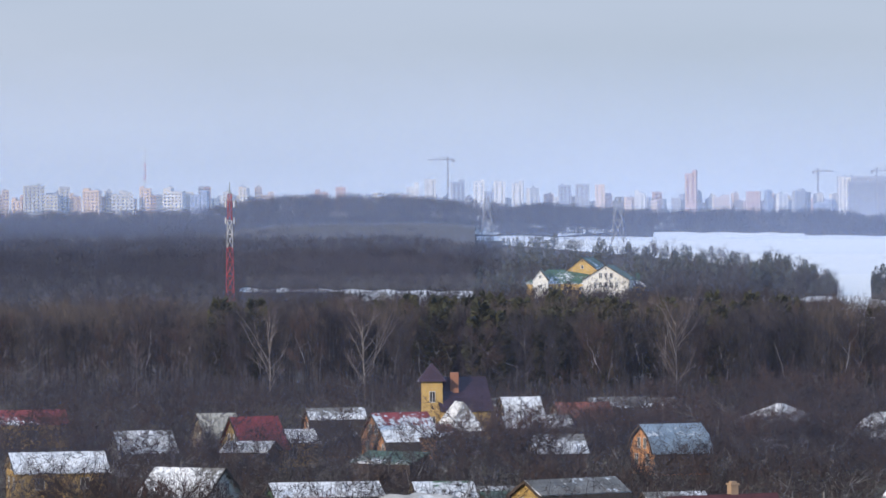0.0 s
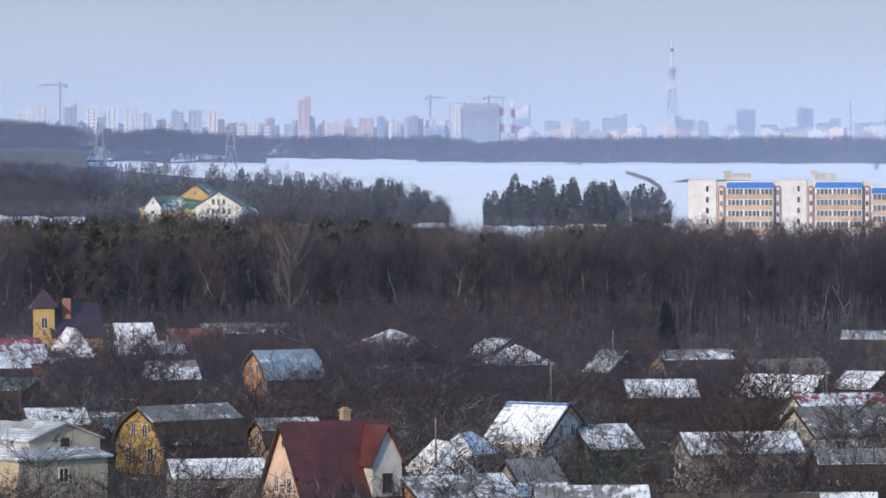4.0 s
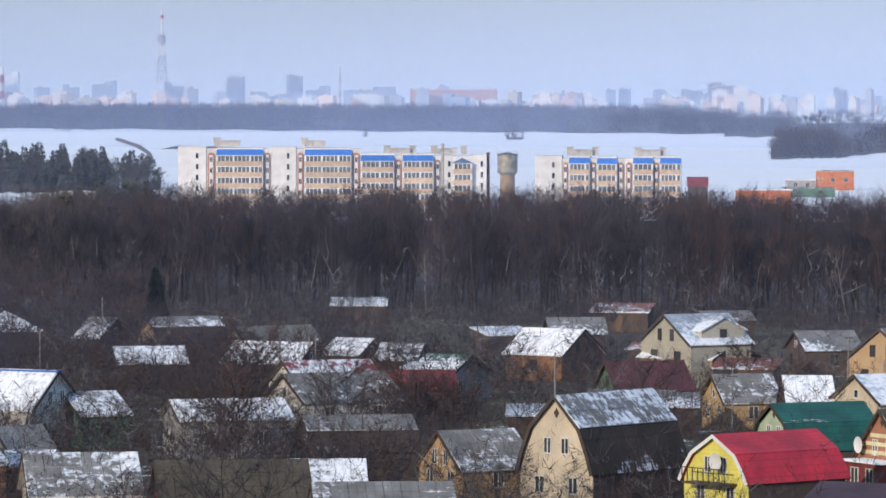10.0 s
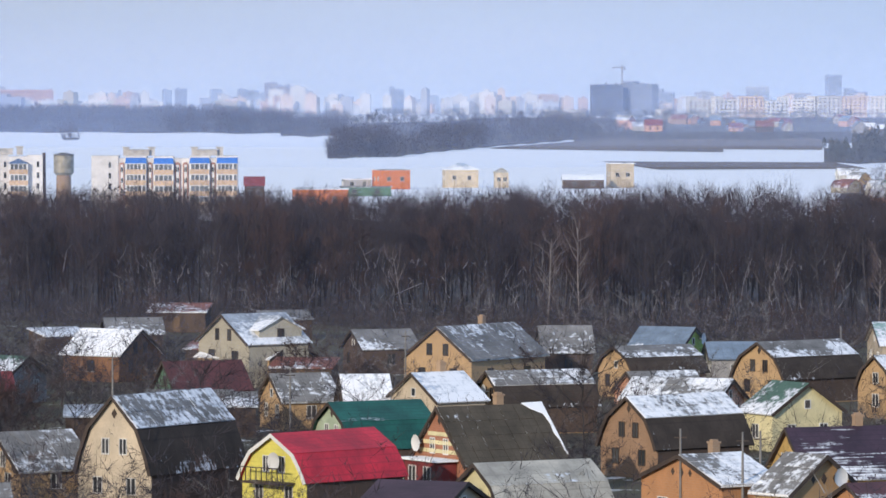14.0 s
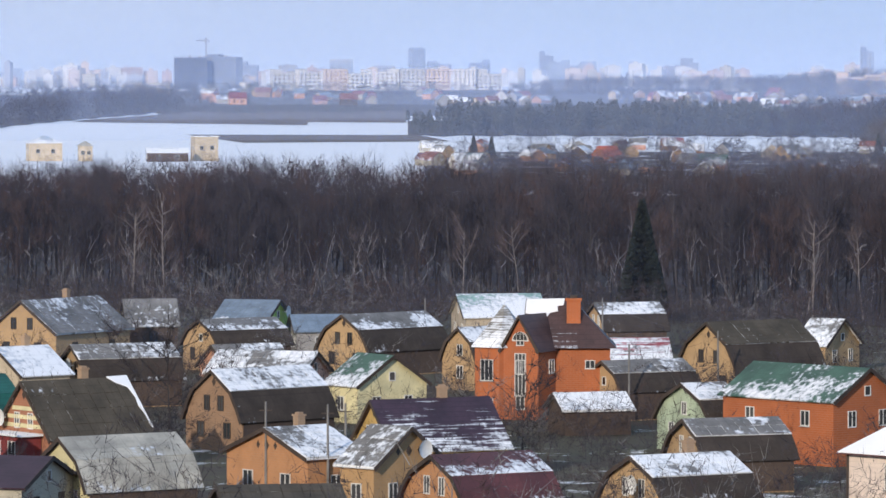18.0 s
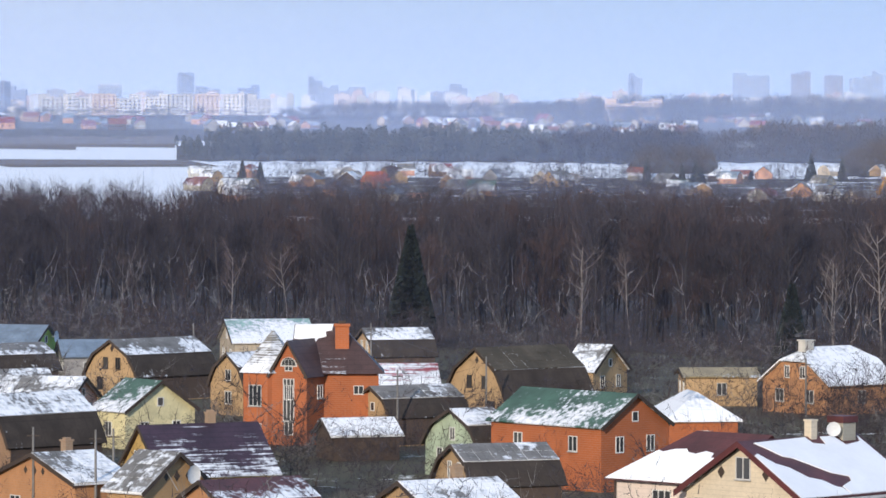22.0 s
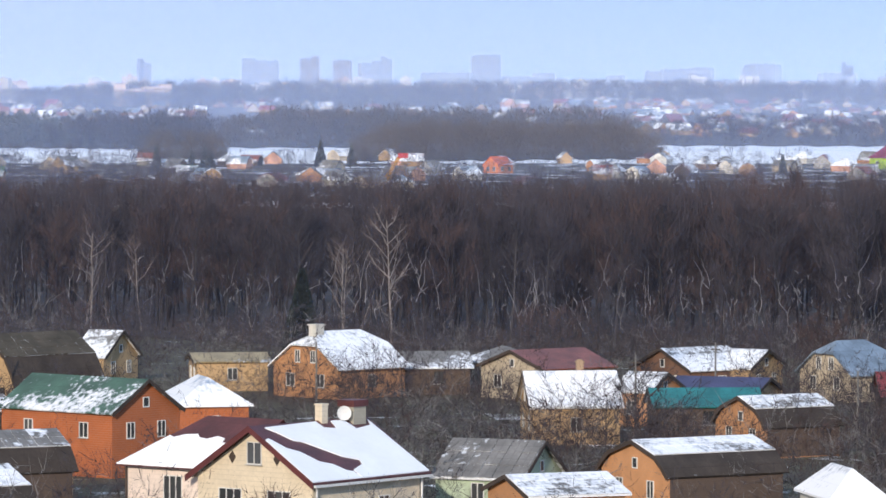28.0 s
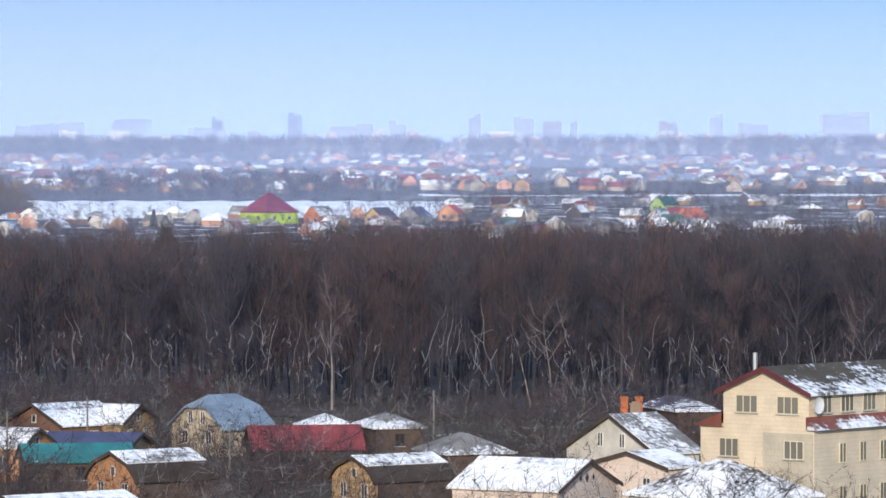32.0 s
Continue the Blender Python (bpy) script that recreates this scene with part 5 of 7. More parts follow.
house("wh", "slate", 0.90, "gab", -124.9, 559.3, 159.8, 7.0, 3.0, 2.8, 4.1, -1, "")


def facing(name, az, d, label, category, group=""):
    """A thing whose local x runs across the view and y away from it."""
    x, y = polar(az, d)
    FOOT.append((x, y, 9))
    return root_at(name, x, y, ground_height(x, y), -az, label, category, group)


def brick_villa():
    r = facing("brick_villa", 3.35, 404, "orange brick villa with a faceted tower and dark tiled roofs", "house")
    wm, rm = wall_material("redbrick"), roof_material("cocoa", 0.12)
    Solid().box(-1.5, 5.2, 0.2, 6.5, 0, 5.7).put("wall", wm, r)
    vs = [(-1.9, -0.3, 5.6), (5.7, -0.3, 5.6), (5.7, 7.0, 5.6), (-1.9, 7.0, 5.6), (-1.5, 3.3, 9.4), (2.2, 3.3, 9.4)]
    Solid().add(vs, [(3, 2, 1, 0), (0, 1, 5, 4), (1, 2, 5), (2, 3, 4, 5), (3, 0, 4)]).put("main_roof", rm, r)
    volume(r, 3.2, 4.4, 5.6, 8.2, "gab", "redbrick", "cocoa", 0.05, 1, "", -0.9, 0.3, 62)
    # tower with five faces and a pointed roof
    ring = [(-3.4 + 2.5 * math.cos(radians(a)), 1.4 + 2.5 * math.sin(radians(a))) for a in (-150, -95, -40, 15, 90, 150)]
    n = len(ring)
    Solid().add([(x, y, z) for z in (0, 5.75) for x, y in ring], [tuple(range(n, 2 * n))] + [(k, (k + 1) % n, n + (k + 1) % n, n + k) for k in range(n)]).put("tower", wm, r)
    big = [(-3.4 + (x + 3.4) * 1.14, 1.4 + (y - 1.4) * 1.14) for x, y in ring]
    Solid().add([(x, y, 5.7) for x, y in big] + [(-3.2, 1.6, 9.1)], [(k, (k + 1) % n, n) for k in range(n)] + [tuple(range(n - 1, -1, -1))]).put("tower_roof", roof_material("beiget", 0.55), r)
    for k in (0, 1):
        p, q = ring[k], ring[k + 1]
        ang = math.degrees(math.atan2(q[1] - p[1], q[0] - p[0]))
        for z in (3.9, 1.1):
            window_part(r, pose((p[0] + q[0]) / 2, (p[1] + q[1]) / 2, z, 0, 0, ang), 1.2, 1.7 if z > 2 else 1.2, bars=2)
    window_part(r, pose(-0.9, 0.3, 0, 0, 0, 62) @ on_gable(-2.2, 0, 3.6), 1.0, 3.4, bars=2)
    # half-round attic light with a white surround
    arch = [(0.62 * math.cos(math.pi * k / 8), 0.62 * math.sin(math.pi * k / 8)) for k in range(9)]
    m = pose(-0.9, 0.3, 0, 0, 0, 62) @ pose(-2.2, 0, 6.35)
    Solid().prism([(y * 1.22, z * 1.22 - 0.1) for y, z in arch], -0.05, 0.05).put("attic_surround", WHITE, r, m)
    Solid().prism(arch, -0.07, 0.04).put("attic_pane", PANE, r, m)

    def on_main(x, v):
        return Vector((x, -0.3 + 3.6 * v, 5.63 + 3.8 * v))
    snow_slab(r, [on_main(*q) for q in ((-1.55, 0.7), (-1.45, 0.97), (0.9, 0.98), (1.6, 0.98), (1.5, 0.86), (1.0, 0.84), (1.05, 0.74), (0.4, 0.7), (0.1, 0.6), (-0.6, 0.66))])
    window_part(r, pose(3.6, 0.2, 4.3), 0.8, 0.7)
    Solid().box(1.75, 2.85, 1.5, 2.2, 4.6, 9.3).box(1.65, 2.95, 1.4, 2.3, 9.3, 9.5).put("chimney", wm, r)
    Solid().box(2.0, 2.6, 1.65, 2.05, 9.503, 9.75).put("chimney_pot", DARKWOOD, r)


def vents_on(root, m, spots, d=0.36):
    for y, z in spots:
        rh = [(y, d), (y + d * 0.72, 0), (y, -d), (y - d * 0.72, 0)]
        Solid().add([(-0.02, a, b) for a, b in rh] + [(0.03, a, b) for a, b in rh], [(0, 1, 2, 3), (0, 1, 5, 4), (1, 2, 6, 5), (2, 3, 7, 6), (3, 0, 4, 7)]).put("gable_vent", DARKWOOD, root, m @ pose(0, 0, z))


def cream_house():
    r = root_at("cream_house", 47.1, 303.6, 0, 41.3, "large cream and pink boarded house, snow on its dark red roof", "house")
    FOOT.append((47, 304, 8))
    FOOT.append((41, 308, 6))
    pink, sand = wall_material("palepink"), wall_material("sand")
    x0, x1, w, he, hr = -5.08, 5.08, 9.0, 4.15, 7.0
    Solid().prism([(4.5, 0), (4.5, he), (0, hr), (-4.5, he), (-4.5, 0)], x0, x1).put("wall", sand, r)
    s = (hr - he) / 4.5
    for q, snow in ((-1, 0.02), (1, 0.35)):
        out = [(0, hr + 0.06), (q * 5.0, he - 0.5 * s + 0.06), (q * 5.0, he - 0.5 * s + 0.22), (0, hr + 0.24)]
        Solid().prism(out if q < 0 else out[::-1], x0 - 0.55, x1 + 0.5).put("roof", roof_material("brownred", snow), r)
    def on_slope(x, d):
        return Vector((x, -d, hr + 0.245 - d * (hr + 0.02 - he + 0.5 * s) / 5.0))
    snow_slab(r, [on_slope(*q) for q in ((-4.5, 0.3), (0.4, 0.15), (0.6, 0.7), (1.6, 0.85), (1.8, 0.2), (3.0, 0.2), (3.3, 1.0), (4.9, 0.8), (5.2, 0.3), (5.5, 4.9), (-0.9, 4.95), (-1.0, 4.3), (0.3, 3.9), (0.5, 3.5), (-0.7, 3.1), (-1.5, 2.5), (-2.6, 1.7), (-3.3, 1.5), (-3.9, 0.8))])
    snow_slab(r, [on_slope(*q) for q in ((-5.6, 1.3), (-5.2, 1.2), (-4.6, 2.1), (-3.8, 2.5), (-3.1, 3.4), (-2.2, 3.7), (-1.6, 4.3), (-1.2, 4.4), (-1.0, 4.95), (-5.6, 4.95))])
    Solid().prism([(5.02, he - 0.5 * s - 0.15), (5.02, he - 0.5 * s + 0.25), (0, hr + 0.27), (-5.02, he - 0.5 * s + 0.25), (-5.02, he - 0.5 * s - 0.15), (0, hr - 0.12)], x0 - 0.62, x0 - 0.553).put("verge_board", surface("red_verge", (0.12, 0.03, 0.03), 0.5), r)
    Solid().box(x0 - 0.5, x1 + 0.5, -5.16, -5.03, he - 0.5 * s - 0.05, he - 0.5 * s + 0.1).put("gutter", WHITE, r)
    # wing with a hipped roof
    Solid().box(-4.6, 3.4, 4.503, 10.8, 0, 4.4).put("wing_wall", pink, r)
    vs = [(-5.1, 3.2, 4.35), (-5.1, 11.3, 4.35), (3.9, 11.3, 4.35), (3.9, 3.2, 4.35), (-0.6, 1.5, 7.3), (-0.6, 7.6, 7.3)]
    Solid().add(vs, [(0, 4, 5, 1), (1, 5, 2), (2, 5, 4, 3), (0, 1, 2, 3), (0, 3, 4)]).put("wing_roof", roof_material("brownred", 0.02), r)

    def on_wing(u, v):
        lo, hi = Vector(vs[0]).lerp(Vector(vs[1]), u), Vector(vs[4]).lerp(Vector(vs[5]), u)
        return lo.lerp(hi, v) + Vector((-0.02, 0, 0.02))
    snow_slab(r, [on_wing(*q) for q in ((0.02, 0.02), (0.02, 0.46), (0.1, 0.57), (0.18, 0.55), (0.22, 0.49), (0.3, 0.5), (0.34, 0.58), (0.45, 0.61), (0.52, 0.55), (0.62, 0.57), (0.7, 0.63), (0.83, 0.61), (0.9, 0.55), (0.98, 0.58), (0.99, 0.02))])
    window_part(r, on_gable(x0, 0, 5.6), 1.15, 1.35, name="attic_window")
    for y in (-1.9, 1.9):
        window_part(r, on_gable(x0, y, 2.75), 1.8, 1.35, bars=2)
    vents_on(r, pose(x0, 0, 0), ((-1.75, 5.3), (1.75, 5.3)), 0.4)
    window_part(r, on_gable(-4.6, 6.9, 3.1), 1.5, 1.6, bars=2)
    for x in (-1.8, 1.6):
        window_part(r, on_side(x, -4.5, 2.3, 1), 1.0, 1.2)
    Solid().box(0.85, 1.4, -0.3, 0.25, 6.6, 8.15).box(0.8, 1.45, -0.35, 0.3, 8.15, 8.25).put("chimney", wall_material("sand"), r)
    Solid().box(3.5, 4.7, -0.6, 0.5, 6.4, 7.95).put("chimney", wall_material("stone"), r)
    Solid().box(3.4, 4.8, -0.7, 0.6, 7.953, 8.35).put("chimney_cap", roof_material("brownred", 0), r)
    share("satellite_dish", DISH, r, pose(3.0, -0.2, 7.6, 0, 0, -41) @ Matrix.Scale(0.75, 4))
    Solid().tube([(x0 + 0.1, -4.75, 0), (x0 + 0.1, -4.75, 3.8)], [0.07, 0.07]).put("downpipe", WHITE, r)
    Solid().tube([(x1 - 0.1, -4.75, 0), (x1 - 0.1, -4.75, 3.8)], [0.07, 0.07]).put("downpipe", WHITE, r)
    Solid().tube([(-4.75, 10.6, 0), (-4.75, 10.6, 4.3)], [0.07, 0.07]).put("downpipe", DARKWOOD, r)


def guest_house():
    r = root_at("guest_house", 134.6, 337.3, 0, 31.6, "tall cream boarded guest house with a red skirt roof", "house")
    FOOT.append((134, 337, 10))
    sand = wall_material("sand")
    Solid().box(-8.5, 8.5, -5.0, 5.0, 0, 7.5).put("lower_wall", sand, r)
    m = pose(-0.3, -0.75, 0)
    a, b = -8.15, 8.15
    Solid().prism([(3.75, 7.503), (3.75, 9.8), (0, 11.4), (-3.75, 9.8), (-3.75, 7.503)], a, b).put("upper_wall", sand, r, m)
    s = 1.6 / 3.75
    for q in (-1, 1):
        out = [(0, 11.45), (q * 4.2, 9.85 - 0.45 * s), (q * 4.2, 10.0 - 0.45 * s), (0, 11.63)]
        Solid().prism(out if q < 0 else out[::-1], a - 0.4, b + 0.4).put("roof", roof_material("moss", 0.5), r, m)
    Solid().prism([(4.22, 9.5), (4.22, 9.85), (0, 11.67), (-4.22, 9.85), (-4.22, 9.5), (0, 11.25)], a - 0.47, a - 0.403).put("verge_board", surface("red_verge", (0.12, 0.03, 0.03), 0.5), r, m)
    red = roof_material("rust", 0.4)
    Solid().add([(-8.8, -5.5, 7.3), (8.8, -5.5, 7.3), (8.8, -4.5, 8.2), (-8.8, -4.5, 8.2), (-8.8, -4.5, 7.3), (8.8, -4.5, 7.3)], [(0, 1, 2, 3), (0, 3, 4), (1, 5, 2), (0, 4, 5, 1)]).put("skirt_roof", red, r)
    Solid().add([(-8.8, 5.5, 7.3), (8.8, 5.5, 7.3), (8.8, 2.9, 8.3), (-8.8, 2.9, 8.3), (-8.8, 2.9, 7.3), (8.8, 2.9, 7.3)], [(1, 0, 3, 2), (3, 0, 4), (5, 1, 2), (4, 0, 1, 5)]).put("skirt_roof", red, r)
    Solid().box(-8.56, -8.503, -4.9, -0.6, 0.2, 7.0).put("stone_cladding", wall_material("stone"), r)
    for y in (-2.7, 0.9):
        window_part(r, pose(-8.45, y, 8.95, 0, 0, -90), 1.9, 1.25, LINEN, DIMPANE, bars=2)
    for y in (-3.3, 2.4):
        window_part(r, pose(-8.56, y, 5.85, 0, 0, -90), 1.7, 1.3, LINEN, DIMPANE, bars=2)
        window_part(r, pose(-8.56, y, 2.9, 0, 0, -90), 1.4, 1.3, LINEN, DIMPANE)
    for k in range(6):
        window_part(r, on_side(-6.6 + k * 2.6, -4.5, 9.0, 1), 1.5, 1.2, LINEN, DIMPANE, bars=2)
        window_part(r, on_side(-5.2 + k * 2.4, -5.0, 5.6, 1), 0.8, 1.4, LINEN, DIMPANE)
        window_part(r, on_side(-5.2 + k * 2.4, -5.0, 2.6, 1), 0.8, 1.4, LINEN, DIMPANE)
    share("satellite_dish", DISH, r, on_side(-7.9, -4.5, 9.0, 1))
    Solid().tube([(-7.4, 1.0, 10.4), (-7.4, 1.0, 12.5)], [0.17, 0.17]).put("flue", METAL, r)


def tower_house():
    r = facing("tower_house", -17.68, 600, "yellow tower house with dark pointed roofs", "house")
    Solid().box(-1.5, 1.0, -1.2, 1.3, 0, 7.1).put("tower", wall_material("ye"), r)
    Solid().add([(-2, -1.7, 7.0), (1.5, -1.7, 7.0), (1.5, 1.8, 7.0), (-2, 1.8, 7.0), (-0.25, 0.05, 9.2)], [(0, 1, 4), (1, 2, 4), (2, 3, 4), (3, 0, 4), (3, 2, 1, 0)]).put("tower_roof", roof_material("violet", 0.02), r)
    volume(r, 5.0, 6.0, 3.6, 7.3, "gab", "ye", "violet", 0.05, 1, "", 3.0, 1.8, 20)
    Solid().box(1.9, 2.9, 0.2, 1.0, 5.6, 8.0).put("chimney", wall_material("brick"), r)
    for z in (2.2, 5.2):
        window_part(r, pose(-0.2, -1.2, z), 0.7, 1.3)


brick_villa()
cream_house()
guest_house()
tower_house()
for az in (19.448, 19.614):
    r = facing("orange_chimney", az, 450.5, "orange clay chimney stack behind the snowy roofs", "chimney", "orange chimneys")
    Solid().box(-0.32, 0.32, -0.32, 0.32, 0, 4.43).box(-0.38, 0.38, -0.38, 0.38, 4.44, 4.58).put("stack", wall_material("redbrick"), r)
    Solid().box(-0.18, 0.18, -0.18, 0.18, 4.59, 4.73).put("pot", DARKWOOD, r)

# ---- apartment blocks beyond the wood ----
PANEL = masonry("wall_panel", (0.74, 0.70, 0.66), (0.45, 0.36, 0.36), 2.85, 3.2)
OCHRE = surface("ochre_parapet", (0.60, 0.42, 0.28), 0.8, 0.2)
ARCH = surface("brick_arch", (0.40, 0.19, 0.14), 0.8, 0.2)
BLUEROOF = surface("blue_metal_roof", (0.05, 0.20, 0.62), 0.4, 0.15)
STRIP = surface("loggia_glazing", (0.17, 0.18, 0.19), 0.15, 0.4, 0.6, 2)
STOREY = 2.55


def apartment_block(az, d, turn, bays, label):
    """Bays along the front: kind, width, roof height."""
    r = facing("apartment_block", az, d, label, "apartment block", "apartment blocks")
    r.rotation_euler.z += radians(turn)
    x = 0.0
    for kind, w, top in bays:
        deep = {"wall": 0, "arch": 0.5, "loggia": -1.3, "tower": -1.6}[kind]
        if kind == "wall":
            Solid().box(x, x + w, 0, 12, 0, top).box(x, x + w, -0.15, 12.2, top, top + 0.25).put("wall_panel", PANEL, r)
            for s in range(5):
                z = top - 1.9 - s * STOREY
                if z < 1:
                    break
                for k in ((0.68,) if w < 7 else (0.4, 0.62)):
                    window_part(r, pose(x + w * k, -0.0, z), 0.7, 1.4, bars=0)
        elif kind == "arch":
            Solid().box(x, x + w, 0.3, 12, 0, top).put("stair_wall", PANEL, r)
            s = Solid()
            n, hw = 8, w * 0.33
            pts = [(-hw, 1.0)] + [(hw * math.cos(math.pi - math.pi * k / n), top - 0.9 - hw + hw * math.sin(math.pi * k / n)) for k in range(n + 1)] + [(hw, 1.0)]
            s.add([(x + w / 2 + a, -0.15, b) for a, b in pts] + [(x + w / 2 + a, 0.3, b) for a, b in pts], [tuple(range(len(pts)))] + [(k, k + 1, len(pts) + k + 1, len(pts) + k) for k in range(len(pts) - 1)])
            s.put("stair_arch", ARCH, r)
            Solid().box(x + w / 2 - hw * 0.58, x + w / 2 + hw * 0.58, -0.2, -0.153, 1.0, top - 1.1 - hw * 0.6).put("stair_panel", PANEL, r)
            for k in range(4):
                window_part(r, pose(x + w / 2, -0.21, top - 2.6 - k * STOREY), 0.7, 1.2)
        else:
            Solid().box(x, x + w, 0, 12, 0, top).put("wall_panel", PANEL, r)
            lid = top - (0.4 if kind == "tower" else 0.0)
            if kind == "loggia":
                vs = [(x, deep, lid - 1.75), (x + w, deep, lid - 1.75), (x + w - 0.2, 0.4, lid), (x + 0.2, 0.4, lid), (x, 0.4, lid - 1.75), (x + w, 0.4, lid - 1.75)]
                Solid().add(vs, [(0, 1, 2, 3), (0, 3, 4), (1, 5, 2), (4, 5, 1, 0)]).put("mansard_roof", BLUEROOF, r)
                seams = Solid()
                for k in range(1, int(w / 1.2)):
                    xx = x + w * k / int(w / 1.2)
                    seams.add([(xx - 0.04, deep + 0.1, lid - 1.62), (xx + 0.04, deep + 0.1, lid - 1.62), (xx + 0.04, 0.3, lid + 0.06), (xx - 0.04, 0.3, lid + 0.06)], [(0, 1, 2, 3)])
                seams.put("roof_seams", surface("blue_seam", (0.1, 0.25, 0.7), 0.4), r)
                start = lid - 1.75
            else:
                vs = [(x - 0.3, deep - 0.3, lid - 1.2), (x + w + 0.3, deep - 0.3, lid - 1.2), (x + w + 0.3, 0.2, lid - 1.2), (x - 0.3, 0.2, lid - 1.2), (x + w / 2, -0.1, lid)]
                Solid().add(vs, [(0, 1, 4), (1, 2, 4), (2, 3, 4), (3, 0, 4), (3, 2, 1, 0)]).put("tower_roof", surface("slate_blue_roof", (0.12, 0.18, 0.30), 0.6), r)
                start = lid - 1.2
            for s in range(4):
                z1 = start - s * STOREY
                z0 = z1 - STOREY
                if z0 < 0:
                    break
                Solid().box(x + 0.1, x + w - 0.1, deep, -0.003, z0, z0 + 1.15).put("parapet", OCHRE, r)
                g = Solid().box(x + 0.2, x + w - 0.2, deep + 0.08, -0.003, z0 + 1.15, z1 - 0.15).put("glazing", STRIP, r)
                n = max(3, int(w / 1.0))
                bars = Solid()
                for k in range(n + 1):
                    xx = x + 0.2 + (w - 0.4) * k / n
                    wide = 0.22 if k % 4 == 0 else 0.08
                    bars.box(xx - wide, xx + wide, deep, deep + 0.07, z0 + 1.15, z1 - 0.15)
                bars.box(x + 0.1, x + w - 0.1, deep - 0.05, -0.003, z1 - 0.15, z1 - 0.003)
                bars.put("mullions", WHITE, g)
        x += w
    return r


k = 0.1316
HI, LO = 15.4, 13.6
a_bays = [("wall", 50 * k, HI), ("arch", 18 * k, HI - 0.2), ("loggia", 84 * k, HI), ("arch", 14 * k, HI - 0.2), ("wall", 44 * k, HI), ("arch", 15 * k, HI - 0.2), ("loggia", 84 * k, HI), ("arch", 16 * k, HI - 0.2),
          ("loggia", 60 * k, LO + 0.5), ("arch", 14 * k, LO), ("loggia", 56 * k, LO + 0.5), ("arch", 14 * k, LO), ("wall", 20 * k, LO), ("tower", 34 * k, LO - 0.1), ("wall", 26 * k, LO)]
blk = apartment_block(-10.45, 1192, -2, a_bays, "long five-storey panel block with ochre loggias and blue mansards")
b_bays = [("wall", 48 * k, 13.4), ("arch", 12 * k, 13.0), ("loggia", 38 * k, 13.6), ("arch", 12 * k, 13.0), ("loggia", 36 * k, 13.5), ("arch", 14 * k, 13.0), ("arch", 14 * k, 13.0), ("loggia", 36 * k, 13.6), ("arch", 12 * k, 13.0), ("loggia", 38 * k, 13.6)]
blk2 = apartment_block(-6.43, 1192, -2, b_bays, "shorter five-storey panel block with blue mansards")
# roof vents: stacks of pale masonry with flat caps
VENT = Solid().box(-0.7, 0.7, -0.5, 0.5, 0, 1.4).box(-1.0, 1.0, -0.8, 0.8, 1.4, 1.6).mesh("roof_vent", surface("vent_plaster", (0.55, 0.52, 0.49)))
HOUSING = Solid().box(-2.4, 2.4, -1.5, 1.5, 0, 1.3).box(-2.6, 2.6, -1.7, 1.7, 1.3, 1.45).mesh("roof_housing", surface("vent_plaster", (0.55, 0.52, 0.49)))
for blockk, spots in ((blk, ((9, 15.6, 1), (12, 15.6, 0), (29.5, 15.6, 1), (32, 15.6, 0), (49, 13.9, 1), (52, 13.9, 0), (55, 13.9, 1), (60, 13.9, 1), (63, 13.9, 0), (67, 13.8, 1))), (blk2, ((8, 13.6, 1), (11, 13.6, 0), (14, 13.6, 1), (24, 13.6, 1), (27, 13.6, 0), (30, 13.6, 1)))):
    for x, z, tall in spots:
        share("roof_vent" if tall else "roof_housing", VENT if tall else HOUSING, blockk, pose(x, 4.5, z + 0.02) @ Matrix.Diagonal((1, 1, 1.3 if tall else 1, 1)))


def water_tower():
    r = facing("water_tower", -6.74, 1240, "brick water tower with a rusty pale steel tank", "water tower")
    Solid().tube([(0, 0, 0), (0, 0, 8.4)], [2.0, 1.75], 20).put("stem", masonry("tower_brick", (0.38, 0.25, 0.16), (0.3, 0.28, 0.25)), r)
    Solid().tube([(0, 0, 8.404), (0, 0, 9.0), (0, 0, 13.2)], [1.9, 2.45, 2.45], 24).put("tank", surface("tank_steel", (0.42, 0.38, 0.30), 0.5, 0.5, 0.8, 3, metallic=0.3), r)
    Solid().tube([(0, 0, 13.204), (0, 0, 13.35), (0, 0, 13.9)], [2.6, 2.6, 0.3], 24).put("tank_roof", surface("tank_lid", (0.16, 0.15, 0.15)), r)
    s = Solid()
    for k in range(16):
        a = 2 * math.pi * k / 16
        s.box(-0.03, 0.03, 2.5, 2.56, 13.2, 14.0, pose(0, 0, 0, 0, 0, math.degrees(a)))
    s.put("railing", METAL, r)


water_tower()
r = facing("boiler_chimney", -6.96, 1200, "slim dark brick boiler chimney", "chimney")
Solid().tube([(0, 0, 0), (0, 0, 13.9), (0, 0, 14.3)], [0.5, 0.36, 0.42], 10).put("shaft", surface("sooty_brick", (0.13, 0.09, 0.08)), r)
r = facing("floodlight_mast", -7.47, 1140, "tall pale concrete floodlight pole with lamps", "pole")
Solid().tube([(0, 0, 0), (0, 0, 17.0)], [0.4, 0.28], 8).put("pole", CONCRETE, r)
Solid().box(-0.8, 1.9, -0.2, 0.2, 15.4, 15.6).box(1.4, 2.1, -0.3, 0.3, 15.1, 15.35).box(-0.9, -0.3, -0.3, 0.3, 15.1, 15.35).put("lamp_arm", METAL, r)


